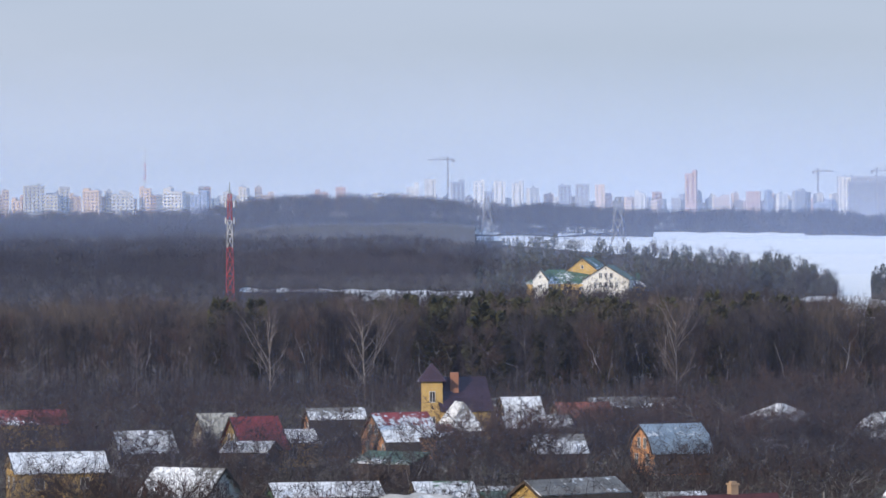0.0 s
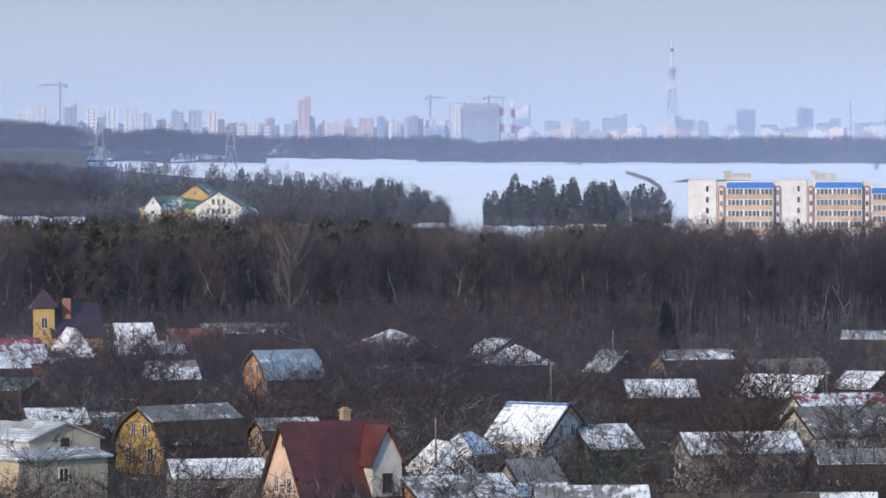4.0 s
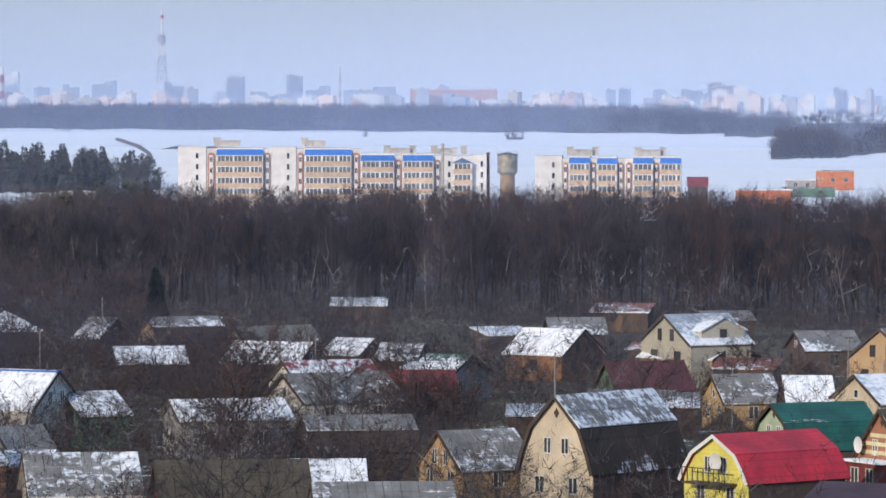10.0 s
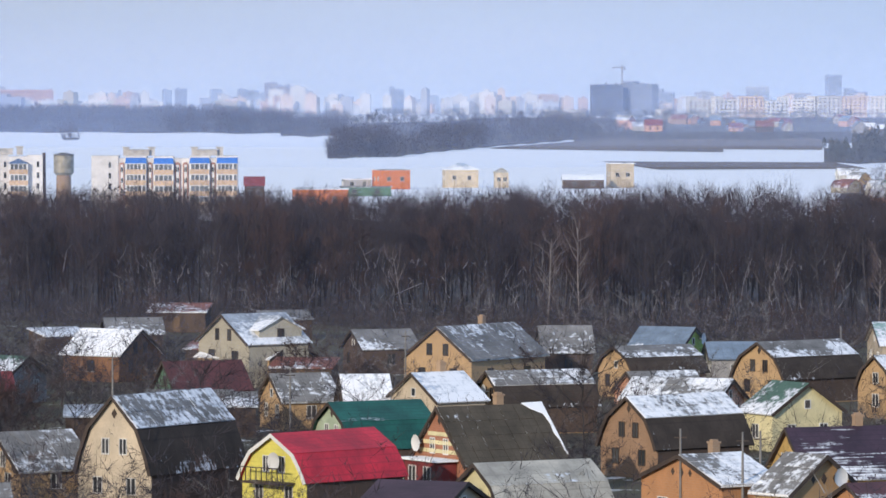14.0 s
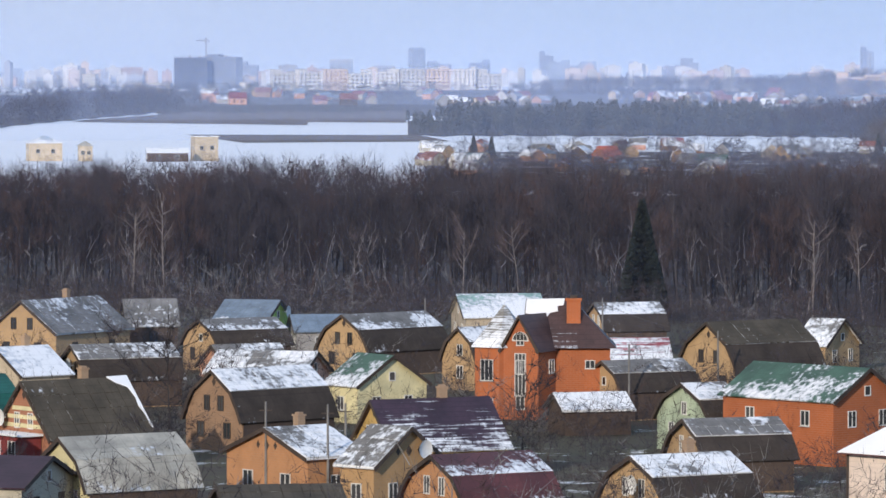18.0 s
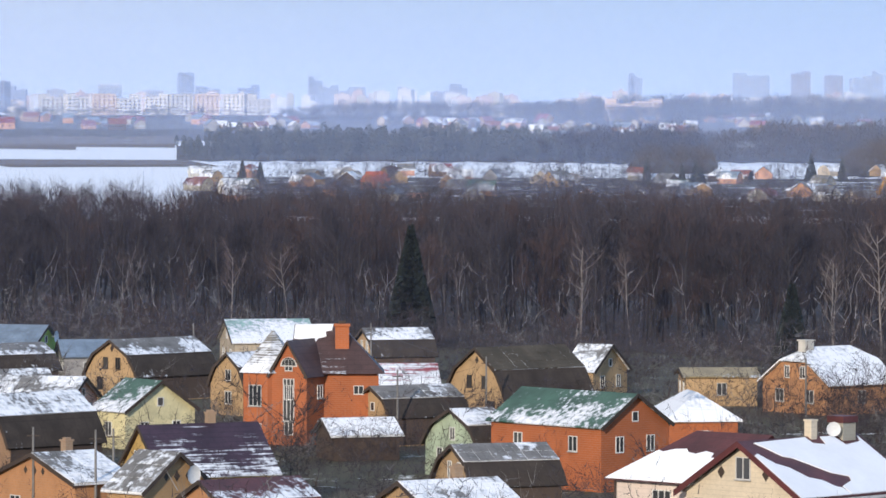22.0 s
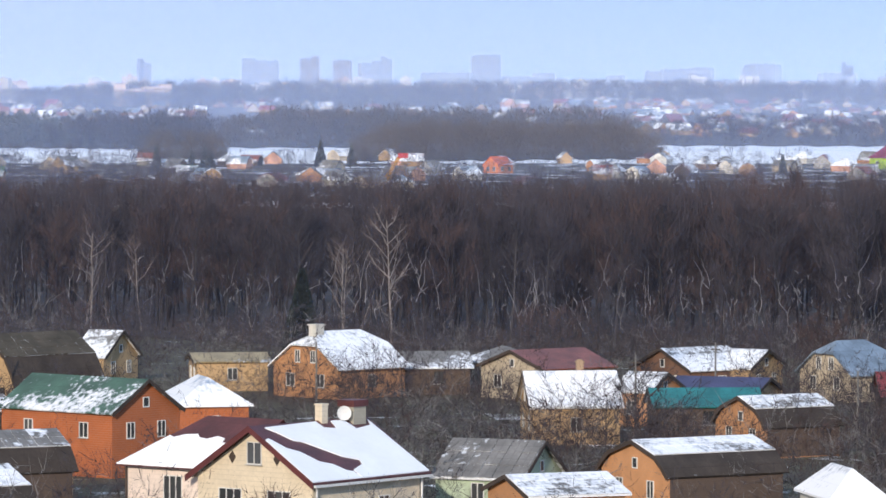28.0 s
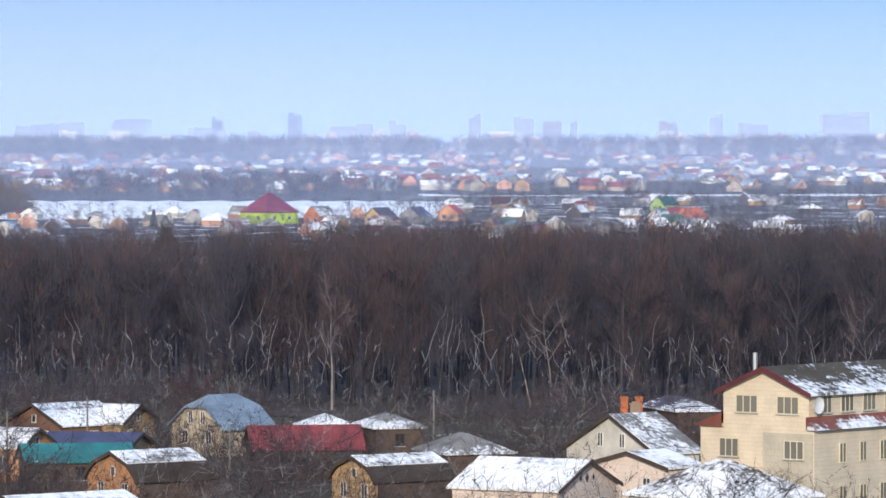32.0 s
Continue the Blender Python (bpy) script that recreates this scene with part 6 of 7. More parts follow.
def mansion():
    r = facing("mansion", -16.0, 1410, "white and yellow mansion with steep dark green roofs, partly snowed", "mansion")
    volume(r, 13, 12, 6.4, 10.4, "gab", "wh", "greenl", 0.1, 1, "", 7.5, 6, 80)
    volume(r, 9, 12, 9.0, 12.4, "gab", "ye", "greenl", 0.2, 1, "", 1.5, 14, 75)
    volume(r, 12, 26, 5.4, 9.2, "hip", "ye", "greenl", 0.3, 1, "", -2.5, 10, 0)
    volume(r, 4.2, 5, 6.6, 9.3, "gab", "wh", "greenl", 0.1, 1, "", -11.5, 3.0, 85)
    volume(r, 5, 4, 4.6, 6.4, "hip", "ye", "greenl", 0.6, 1, "", 15.4, 8, 0)
    m = pose(7.5, 6, 0, 0, 0, 80)
    for z, n in ((5.0, 5), (2.3, 5), (7.6, 3)):
        for k in range(n):
            window_part(r, m @ on_gable(-6, (k - (n - 1) / 2) * 1.5, z), 0.9, 1.6, pane=PANE)
    for k in range(6):
        window_part(r, pose(-9 + 1.8 * k, 4.0, 3.0), 0.8, 1.4)
    for x, z in ((-1, 12), (0.5, 12.2), (-9.5, 9), (15.5, 8.2)):
        Solid().box(x - 0.6, x + 0.6, 12, 13.2, 5, z).put("chimney", surface("green_chimney", (0.05, 0.10, 0.08)), r)


mansion()


def lattice_mast(az, d, h, base, bands, label, name="radio_mast", cap=0.0):
    r = facing(name, az, d, label, "mast")
    x, y = polar(az, d)
    z0 = 0.0
    for n, (part_h, mt) in enumerate(bands):
        s = Solid()
        steps = max(2, int(part_h / max(base * 1.4, 1.0)))
        for k in range(steps):
            za, zb = z0 + part_h * k / steps, z0 + part_h * (k + 1) / steps
            wa, wb = base * (1 - 0.62 * za / h) / 2, base * (1 - 0.62 * zb / h) / 2
            t = max(0.045 * base, 0.05)
            ca = [(-wa, -wa), (wa, -wa), (wa, wa), (-wa, wa)]
            cb = [(-wb, -wb), (wb, -wb), (wb, wb), (-wb, wb)]
            for i in range(4):
                j = (i + 1) % 4
                for p, q in (((*ca[i], za), (*cb[i], zb)), ((*ca[i], za), (*cb[j], zb)), ((*ca[j], za), (*cb[i], zb)), ((*cb[i], zb), (*cb[j], zb))):
                    v, f = limb(np.array(p, float), np.array(q, float), t, t)
                    s.add([tuple(a) for a in v], f)
        s.put("mast_section", mt, r)
        z0 += part_h
    if cap:
        Solid().tube([(0, 0, z0 - 0.01), (0, 0, z0 + cap)], [base * 0.12, base * 0.05], 6).put("antenna", METAL, r)
    return r


REDP, WHP = surface("red_paint", (0.40, 0.04, 0.05), 0.6), surface("white_mast_paint", (0.66, 0.64, 0.62), 0.6)
mm = lattice_mast(-19.97, 1250, 30.5, 2.2, [(17.3, REDP), (6.7, WHP), (6.5, REDP)], "red and white lattice radio mast above the wood", cap=3)
for z in (23.2, 27.2):
    Solid().box(-1.2, -0.85, -0.2, 0.2, z, z + 1.6).box(0.85, 1.2, -0.2, 0.2, z, z + 1.6).put("antenna_panel", WHP, mm)
GREYBLUE = surface("far_steel", (0.25, 0.26, 0.30), 0.7)
for az, h in ((-17.07, 29), (-15.6, 29)):
    lattice_mast(az, 3300, h, 8, [(h, GREYBLUE)], "far grey electricity pylon in the belt of trees", "pylon")
lattice_mast(-20.92, 4600, 70, 3, [(22, REDP), (18, WHP), (16, REDP), (14, WHP)], "far red and white lattice mast")
tv = lattice_mast(-10.63, 4790, 66, 12, [(26, WHP), (26, GREYBLUE), (14, WHP)], "far television tower with a wide platform", "television_tower", 0)
Solid().tube([(0, 0, 62), (0, 0, 66), (0, 0, 70), (0, 0, 73)], [2.4, 3.6, 3.6, 2.4], 14).put("platform", GREYBLUE, tv)
Solid().tube([(0, 0, 73), (0, 0, 88), (0, 0, 102)], [1.6, 1.1, 0.4], 8).put("antenna", WHP, tv)
Solid().tube([(0, 0, 88), (0, 0, 91)], [1.7, 1.7], 10).put("collar", REDP, tv)
for az, d, h, w in ((-12.55, 4480, 44, 2.3), (-12.42, 4480, 42.5, 2.3), (-8.63, 4480, 43, 1.3)):
    r = facing("factory_chimney", az, d, "far factory chimney banded red and white", "chimney", "factory chimneys")
    for k in range(6):
        a, b = h * k / 6, h * (k + 1) / 6
        Solid().tube([(0, 0, a + 0.004 * k), (0, 0, b + 0.004 * k)], [w * (1 - 0.25 * k / 6), w * (1 - 0.25 * (k + 1) / 6)], 10).put("band", (REDP, WHP)[k % 2] if w > 2 else (GREYBLUE, WHP)[k % 2], r)


def tower_crane(az, d, h, arm):
    r = facing("tower_crane", az, d, "far tower crane over a building site", "crane", "tower cranes")
    Solid().box(-0.8, 0.8, -0.8, 0.8, 0, h).put("crane_mast", GREYBLUE, r)
    Solid().box(-arm * 0.35, arm, -0.5, 0.5, h - 3.2, h - 2.2).box(-arm * 0.35, -arm * 0.2, -0.8, 0.8, h - 5, h - 3.2).put("jib", GREYBLUE, r)
    s = Solid()
    for x in (arm * 0.7, -arm * 0.3):
        v, f = limb(np.array((0, 0, h)), np.array((x, 0, h - 2.2)), 0.2, 0.2)
        s.add([tuple(a) for a in v], f)
    s.put("stay", GREYBLUE, r)


tower_crane(-17.51, 4540, 49, -18)
tower_crane(-0.46, 4480, 45, -9)
tower_crane(-12.69, 4450, 48, 15)
tower_crane(-13.35, 4490, 48, 14)

# ---- the far city ----
FACADE = {"pale": (0.62, 0.61, 0.60), "warm": (0.66, 0.52, 0.44), "white": (0.86, 0.83, 0.79), "rose": (0.52, 0.36, 0.32), "slate": (0.34, 0.36, 0.42), "blue": (0.24, 0.30, 0.44), "tan": (0.42, 0.38, 0.30), "brick": (0.50, 0.27, 0.22), "dark": (0.10, 0.13, 0.22)}


def facade(code):
    key = "facade_" + code
    if key in MATS:
        return MATS[key]
    c = FACADE[code]
    return masonry(key, c, tuple(v * 0.55 for v in c), 3.0, 4.0)


WORD = {"pale": "pale concrete", "warm": "warm plastered", "white": "white plastered", "rose": "rose-brown brick", "slate": "slate-grey", "blue": "blue-grey glazed", "tan": "tan brick", "brick": "long red-brick", "dark": "dark unfinished concrete"}


FARGLASS = glass("far_glass", (0.07, 0.08, 0.11))


def tower(code, az, d, w, top):
    """A far block of flats: body, stair or lift heads, window bands."""
    # eastern blocks are painted whiter, to look sunlit behind the haze sheets
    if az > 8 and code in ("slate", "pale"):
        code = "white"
    g = ground_height(*polar(az, d))
    r = facing("city_block", az, d, "far %s block of flats in the haze" % WORD[code], "building", "city blocks")
    r.rotation_euler.z += radians(random.uniform(-25, 25))
    h = max(top - g - 1.5, 4)
    deep = min(max(w * 0.5, 7), 14)
    step, rise = random.random(), random.uniform(1.5, 4.5)
    if step < 0.55 and w > 7:
        h = max(h - rise, 4)
    body = Solid().box(-w / 2, w / 2, 0, deep, -3, h).box(-w / 2 - 0.2, w / 2 + 0.2, -0.2, deep + 0.2, h, h + 0.5)
    if step < 0.55 and w > 7:
        # a taller or set-back part beside the main one
        e = random.choice((-1, 1))
        body.box(min(e * w * 0.5, e * w * 0.12), max(e * w * 0.5, e * w * 0.12), 0.6, deep - 0.6, h + 0.5, h + 0.5 + rise)
    body.put("wall", facade(code), r)
    heads = Solid()
    for k in range(max(1, int(w / 7))):
        x = -w / 2 + w * (k + random.uniform(0.2, 0.8)) / max(1, int(w / 7))
        heads.box(x - random.uniform(0.4, 1.3), x + random.uniform(0.4, 1.3), 2, 5, h + 0.504, h + random.uniform(1.0, 2.4))
    if step > 0.85 and d > 4400:
        heads.box(-0.15, 0.15, 3, 3.3, h + 0.5, h + random.uniform(4, 8))
    heads.put("lift_head", facade("slate"), r)
    wins = Solid()
    cols, rows = max(2, int(w / 3.4)), min(int(h / 3), 9)
    for i in range(cols):
        for j in range(rows):
            x, z = -w / 2 + w * (i + 0.5) / cols, h - 1.8 - 3.0 * j
            if z > 2:
                wins.box(x - 0.8, x + 0.8, -0.06, 0.02, z - 0.7, z + 0.7)
    if len(wins.v):
        wins.put("windows", FARGLASS, r)


random.seed(5)
tower("pale", -22.16, 4470, 17.9, 46.4)
tower("warm", -21.53, 4470, 14.9, 44.1)
tower("pale", -22.01, 4470, 17.9, 38.4)
tower("pale", -21.17, 4470, 19.4, 38.0)
tower("pale", -20.61, 4470, 17.9, 43.7)
tower("blue", -20.32, 4470, 14.9, 41.6)
tower("tan", -19.87, 4470, 16.9, 36.4)
tower("pale", -19.82, 4470, 7.0, 43.3)
tower("rose", -18.93, 4470, 11.4, 41.9)
tower("rose", -18.72, 4470, 8.9, 43.8)
tower("pale", -18.28, 4470, 12.4, 38.7)
tower("pale", -18.05, 4470, 6.0, 37.6)
tower("pale", -17.91, 4470, 10.9, 47.4)
tower("pale", -17.71, 4470, 9.9, 50.3)
tower("slate", -17.39, 4470, 11.4, 49.7)
tower("pale", -17.16, 4470, 9.4, 49.6)
tower("slate", -17.02, 4470, 10.9, 42.1)
tower("pale", -16.93, 4470, 9.9, 48.0)
tower("pale", -16.73, 4470, 9.9, 48.4)
tower("pale", -16.54, 4470, 8.9, 41.8)
tower("slate", -16.19, 4470, 10.4, 44.2)
tower("slate", -16.00, 4470, 11.9, 45.1)
tower("warm", -15.80, 4470, 8.4, 44.5)
tower("warm", -15.48, 4470, 5.5, 30.4)
tower("warm", -15.19, 4470, 5.5, 30.3)
tower("pale", -15.35, 4470, 8.9, 39.3)
tower("rose", -14.78, 4470, 9.9, 56.9)
tower("warm", -14.43, 4470, 13.9, 34.9)
tower("rose", -14.08, 4470, 12.4, 37.7)
tower("blue", -13.89, 4470, 5.0, 38.6)
tower("pale", -13.74, 4470, 8.4, 35.6)
tower("slate", -13.55, 4470, 9.9, 39.9)
tower("blue", -13.30, 4470, 17.9, 30.4)
tower("pale", -13.05, 4470, 10.9, 49.6)
tower("slate", -12.80, 4470, 33.8, 49.0)
tower("slate", -12.84, 4600, 44.0, 51.0)
tower("pale", -12.33, 4750, 14.2, 49.3)
tower("pale", -11.96, 4750, 13.2, 34.7)
tower("pale", -11.65, 4750, 15.8, 38.0)
tower("pale", -11.30, 4750, 21.1, 41.3)
tower("slate", -10.49, 4750, 18.5, 39.5)
tower("slate", -9.82, 4750, 15.8, 45.1)
tower("warm", -9.40, 4750, 31.7, 31.0)
tower("slate", -9.12, 4750, 13.7, 47.5)
tower("pale", -8.89, 4750, 21.1, 36.5)
tower("warm", -9.15, 4750, 26.4, 29.0)
tower("pale", -8.26, 4750, 47.5, 35.9)
tower("brick", -7.35, 4600, 79.2, 33.1)
tower("pale", -6.14, 4750, 7.9, 33.2)
tower("rose", -5.89, 4750, 13.2, 30.6)
tower("pale", -5.57, 4750, 7.9, 33.2)
tower("slate", -5.43, 4750, 10.6, 34.2)
tower("warm", -5.02, 4750, 31.7, 26.9)
tower("pale", -5.02, 4750, 10.6, 33.2)
tower("rose", -4.38, 4750, 15.8, 39.5)
tower("warm", -4.22, 4750, 10.6, 33.2)
tower("slate", -4.65, 4750, 18.5, 34.2)
tower("warm", -5.02, 4750, 31.7, 25.8)
tower("pale", -5.02, 4750, 10.6, 33.7)
tower("rose", -4.30, 4750, 22.7, 40.5)
tower("pale", -4.54, 4750, 15.8, 31.0)
tower("pale", -4.03, 4750, 15.8, 32.0)
tower("slate", -3.67, 4750, 18.5, 26.7)
tower("slate", -3.00, 4750, 13.2, 36.1)
tower("pale", -2.73, 4750, 31.7, 28.1)
tower("pale", -1.87, 4750, 26.4, 25.3)
tower("warm", -1.35, 4750, 55.4, 24.2)
tower("dark", -0.62, 4550, 27.8, 36.3)
tower("dark", -0.29, 4560, 29.4, 40.3)
tower("pale", -1.76, 4750, 63.3, 23.5)
tower("dark", -0.63, 4415, 27.0, 37.2)
tower("pale", 0.37, 4750, 9.0, 17.6)
tower("pale", 0.71, 4750, 47.5, 27.0)
tower("slate", 1.93, 4750, 14.2, 46.2)
tower("blue", 2.62, 4750, 20.1, 35.5)
tower("slate", 2.18, 4750, 21.1, 34.0)
tower("slate", 3.37, 4750, 13.2, 43.2)
tower("pale", 3.70, 4750, 31.7, 33.6)
tower("slate", 4.94, 4750, 10.6, 36.4)
tower("blue", 6.98, 4750, 11.1, 46.4)
tower("pale", 5.51, 4300, 23.9, 16.4)
tower("pale", 6.05, 4300, 28.7, 17.3)
tower("pale", 6.96, 4750, 11.6, 46.9)
tower("pale", 8.27, 4750, 34.3, 47.2)
tower("rose", 8.82, 4750, 16.9, 49.0)
tower("rose", 9.18, 4750, 15.8, 44.8)
tower("pale", 9.53, 4750, 20.6, 44.9)
tower("pale", 9.69, 4750, 10.6, 49.2)
tower("pale", 10.79, 4750, 21.1, 49.5)
tower("pale", 5.00, 4750, 13.2, 35.8)
tower("pale", 4.36, 4750, 7.9, 34.0)
tower("pale", 5.54, 4200, 28.0, 17.8)
tower("pale", 10.84, 4750, 22.7, 50.2)
tower("pale", 11.32, 4750, 47.5, 33.3)
tower("pale", 11.67, 4750, 10.6, 29.1)
tower("pale", 10.35, 4750, 50.1, 33.3)
tower("pale", 12.12, 4750, 36.9, 31.2)
tower("pale", 12.97, 4750, 63.3, 37.5)
tower("pale", 13.81, 4750, 18.5, 41.8)
tower("pale", 14.76, 4750, 29.0, 33.3)
tower("pale", 14.81, 4750, 26.4, 33.3)
tower("blue", 14.87, 4750, 10.6, 43.8)
tower("blue", 15.73, 4750, 11.6, 47.4)
tower("pale", 16.38, 4750, 39.6, 36.8)
tower("pale", 17.76, 4750, 10.6, 46.2)
tower("slate", 18.30, 4750, 16.9, 43.5)
tower("rose", 18.62, 4750, 15.8, 38.7)
tower("pale", 18.88, 4750, 6.3, 37.7)
tower("rose", 19.93, 4750, 15.8, 39.7)
tower("pale", 20.50, 4750, 10.6, 45.9)
tower("pale", 20.91, 4750, 26.4, 37.5)
tower("pale", 21.94, 4750, 44.9, 47.3)
tower("pale", 13.09, 4750, 47.5, 38.7)
tower("pale", 13.89, 4750, 31.7, 41.3)
tower("pale", 16.90, 4750, 15.8, 40.0)
tower("pale", -22.64, 4480, 5.5, 44.6)
tower("warm", -22.55, 4480, 4.5, 38.6)
tower("warm", -22.48, 4480, 5.5, 42.6)
tower("warm", -22.36, 4480, 9.5, 36.1)
tower("rose", -22.27, 4480, 8.0, 38.0)
tower("rose", -22.19, 4480, 5.5, 42.4)
tower("warm", -22.11, 4480, 4.5, 42.4)
tower("slate", -22.01, 4480, 9.5, 39.9)
tower("pale", -21.91, 4480, 6.0, 40.3)
tower("pale", -21.82, 4480, 9.0, 45.3)
tower("warm", -21.70, 4480, 10.0, 39.7)
tower("pale", -21.59, 4480, 6.0, 33.7)
tower("slate", -21.50, 4480, 9.5, 38.2)
tower("warm", -21.41, 4480, 6.5, 36.6)
tower("pale", -21.32, 4480, 5.5, 41.6)
tower("pale", -21.24, 4480, 6.5, 38.5)
tower("pale", -21.15, 4480, 9.5, 42.0)
tower("warm", -21.06, 4480, 8.0, 34.5)
tower("warm", -20.92, 4480, 10.0, 45.4)
tower("rose", -20.83, 4480, 5.5, 37.4)
tower("slate", -20.76, 4480, 5.0, 37.8)
tower("pale", -20.70, 4480, 6.0, 38.3)
tower("pale", -20.63, 4480, 4.5, 44.7)
tower("rose", -20.54, 4480, 9.0, 33.3)
tower("pale", -20.44, 4480, 10.0, 40.2)
tower("rose", -20.37, 4480, 5.0, 36.2)
tower("slate", -20.29, 4480, 5.0, 44.6)
tower("rose", -20.22, 4480, 6.5, 44.6)
tower("pale", -20.12, 4480, 10.0, 37.0)
tower("pale", -20.01, 4480, 6.0, 40.0)
tower("slate", -19.93, 4480, 7.0, 37.0)
tower("warm", -19.82, 4480, 7.0, 44.4)
tower("slate", -19.74, 4480, 7.5, 35.4)
tower("warm", -19.64, 4480, 5.5, 44.3)
tower("warm", -19.53, 4480, 10.0, 39.8)
tower("warm", -18.43, 4485, 9.0, 32.8)
tower("slate", -18.23, 4485, 6.5, 30.7)
tower("rose", -17.96, 4485, 9.5, 36.6)
tower("warm", -17.71, 4485, 9.0, 37.0)
tower("warm", -17.47, 4485, 8.0, 32.9)
tower("warm", -17.28, 4485, 6.5, 34.8)
tower("slate", -17.03, 4485, 8.0, 39.1)
tower("pale", -16.87, 4485, 10.0, 33.1)
tower("warm", -16.53, 4485, 8.5, 34.9)
tower("pale", -16.26, 4485, 10.0, 37.3)
tower("warm", -16.09, 4485, 5.5, 33.2)
tower("pale", -15.97, 4485, 9.0, 31.2)
tower("rose", -15.72, 4485, 9.5, 37.0)
tower("warm", -15.45, 4485, 9.0, 33.4)
tower("rose", -15.14, 4485, 7.0, 37.8)
tower("slate", -14.93, 4485, 7.0, 30.2)
tower("slate", -14.71, 4485, 4.5, 37.6)
tower("pale", -14.53, 4485, 6.0, 35.0)
tower("warm", -14.42, 4485, 7.5, 34.4)
tower("warm", -14.23, 4485, 8.5, 29.9)
tower("warm", -14.10, 4485, 5.0, 32.3)
tower("warm", -13.96, 4485, 7.0, 29.7)
tower("warm", -13.83, 4485, 9.5, 36.1)
tower("slate", -13.50, 4485, 7.0, 37.0)
tower("pale", -13.35, 4485, 9.0, 35.9)
tower("pale", -13.14, 4485, 9.0, 35.3)
tower("rose", -19.35, 4490, 4.5, 32.2)
tower("pale", -19.21, 4490, 6.0, 36.2)
tower("slate", -19.07, 4490, 6.5, 32.6)
tower("pale", -18.93, 4490, 10.5, 36.0)
tower("rose", -18.77, 4490, 6.0, 31.5)
tower("warm", -18.67, 4490, 7.5, 32.4)
tower("pale", -18.59, 4490, 4.5, 32.9)
tower("slate", -18.52, 4490, 5.0, 29.4)
tower("pale", -18.37, 4490, 10.5, 30.3)
tower("rose", -18.11, 4490, 9.0, 37.1)
tower("slate", -17.93, 4490, 6.5, 30.1)
tower("warm", -17.80, 4490, 5.5, 34.0)
tower("pale", -17.69, 4490, 6.0, 35.5)
tower("pale", -17.54, 4490, 4.5, 35.4)
tower("rose", -17.46, 4490, 7.0, 31.9)
tower("rose", -17.36, 4490, 7.5, 31.8)
tower("slate", -17.23, 4490, 6.0, 33.7)
tower("warm", -17.11, 4490, 4.5, 33.2)
tower("rose", -16.99, 4490, 8.5, 33.1)
tower("pale", -16.86, 4490, 9.0, 32.6)
tower("pale", -16.65, 4490, 7.0, 28.5)
tower("pale", -16.52, 4490, 8.0, 28.9)
tower("rose", -16.37, 4490, 7.5, 36.8)
tower("pale", -16.23, 4490, 5.5, 33.8)
tower("rose", -16.15, 4490, 4.0, 37.2)
tower("pale", -16.04, 4490, 10.5, 34.2)
tower("pale", -15.89, 4490, 11.0, 30.1)
tower("warm", -15.72, 4490, 10.5, 34.5)
tower("pale", -15.57, 4490, 8.5, 34.0)
tower("warm", -15.44, 4490, 10.5, 30.4)
tower("slate", -15.23, 4490, 9.5, 33.3)
tower("pale", -15.09, 4490, 7.0, 31.8)
tower("slate", -14.93, 4490, 11.0, 36.2)
tower("pale", -14.74, 4490, 6.0, 34.1)
tower("warm", -14.66, 4490, 4.5, 28.1)
tower("slate", -14.57, 4490, 7.0, 31.5)
tower("rose", -14.49, 4490, 5.0, 30.0)
tower("warm", -14.40, 4490, 5.0, 34.4)
tower("warm", -14.27, 4490, 5.0, 36.4)
tower("rose", -14.10, 4490, 10.0, 28.8)
tower("slate", -13.89, 4490, 8.0, 35.7)
tower("pale", -13.71, 4490, 10.5, 33.1)
tower("rose", -13.47, 4490, 4.0, 30.0)
tower("pale", -13.33, 4490, 10.5, 35.4)
tower("pale", -13.06, 4490, 10.0, 27.3)
# low blocks and roofs that fill the skyline between the tall ones
for k in range(60):
    az = random.uniform(-15, 23.5)
    code = random.choice(("pale", "pale", "pale", "warm", "slate", "blue", "rose") if az < 5 else ("pale", "pale", "pale", "warm"))
    lowest = 25 if az < 4 else 22
    tower(code, az, random.uniform(4580, 4880), random.uniform(8, 26), lowest + abs(random.gauss(0, 7)))


def city_fill(count):
    """Crowded low roofs and blocks between the tall ones, too far to tell apart."""
    codes = ("pale", "warm", "rose", "slate", "tan")
    s, index = Solid(), []
    for k in range(count):
        az, d = random.uniform(-15.5, 23.5), random.uniform(4560, 4690)
        x, y = polar(az, d)
        g = ground_height(x, y)
        w, deep = random.uniform(5, 16), random.uniform(6, 12)
        h = random.uniform(17, 24) + abs(random.gauss(0, 4)) - (3 if az > 8 else 0) - g
        n = len(s.f)
        m = pose(x, y, g, 0, 0, random.uniform(-30, 30) - az)
        s.box(-w / 2, w / 2, 0, deep, -2, max(h, 4), m).box(-w / 5, w / 8, 2, 5, max(h, 4) + 0.004, max(h, 4) + random.uniform(0.8, 2.5), m)
        index += [random.choice((0, 0, 0, 1, 1, 2, 3, 4))] * (len(s.f) - n)
    ob = link_mesh("far_city_roofs", s.v, s.f, [facade(c) for c in codes])
    ob.data.polygons.foreach_set("material_index", index)
    tagged(ob, "crowded low pale buildings of the far city in haze", "city", kind="stuff")


city_fill(520)
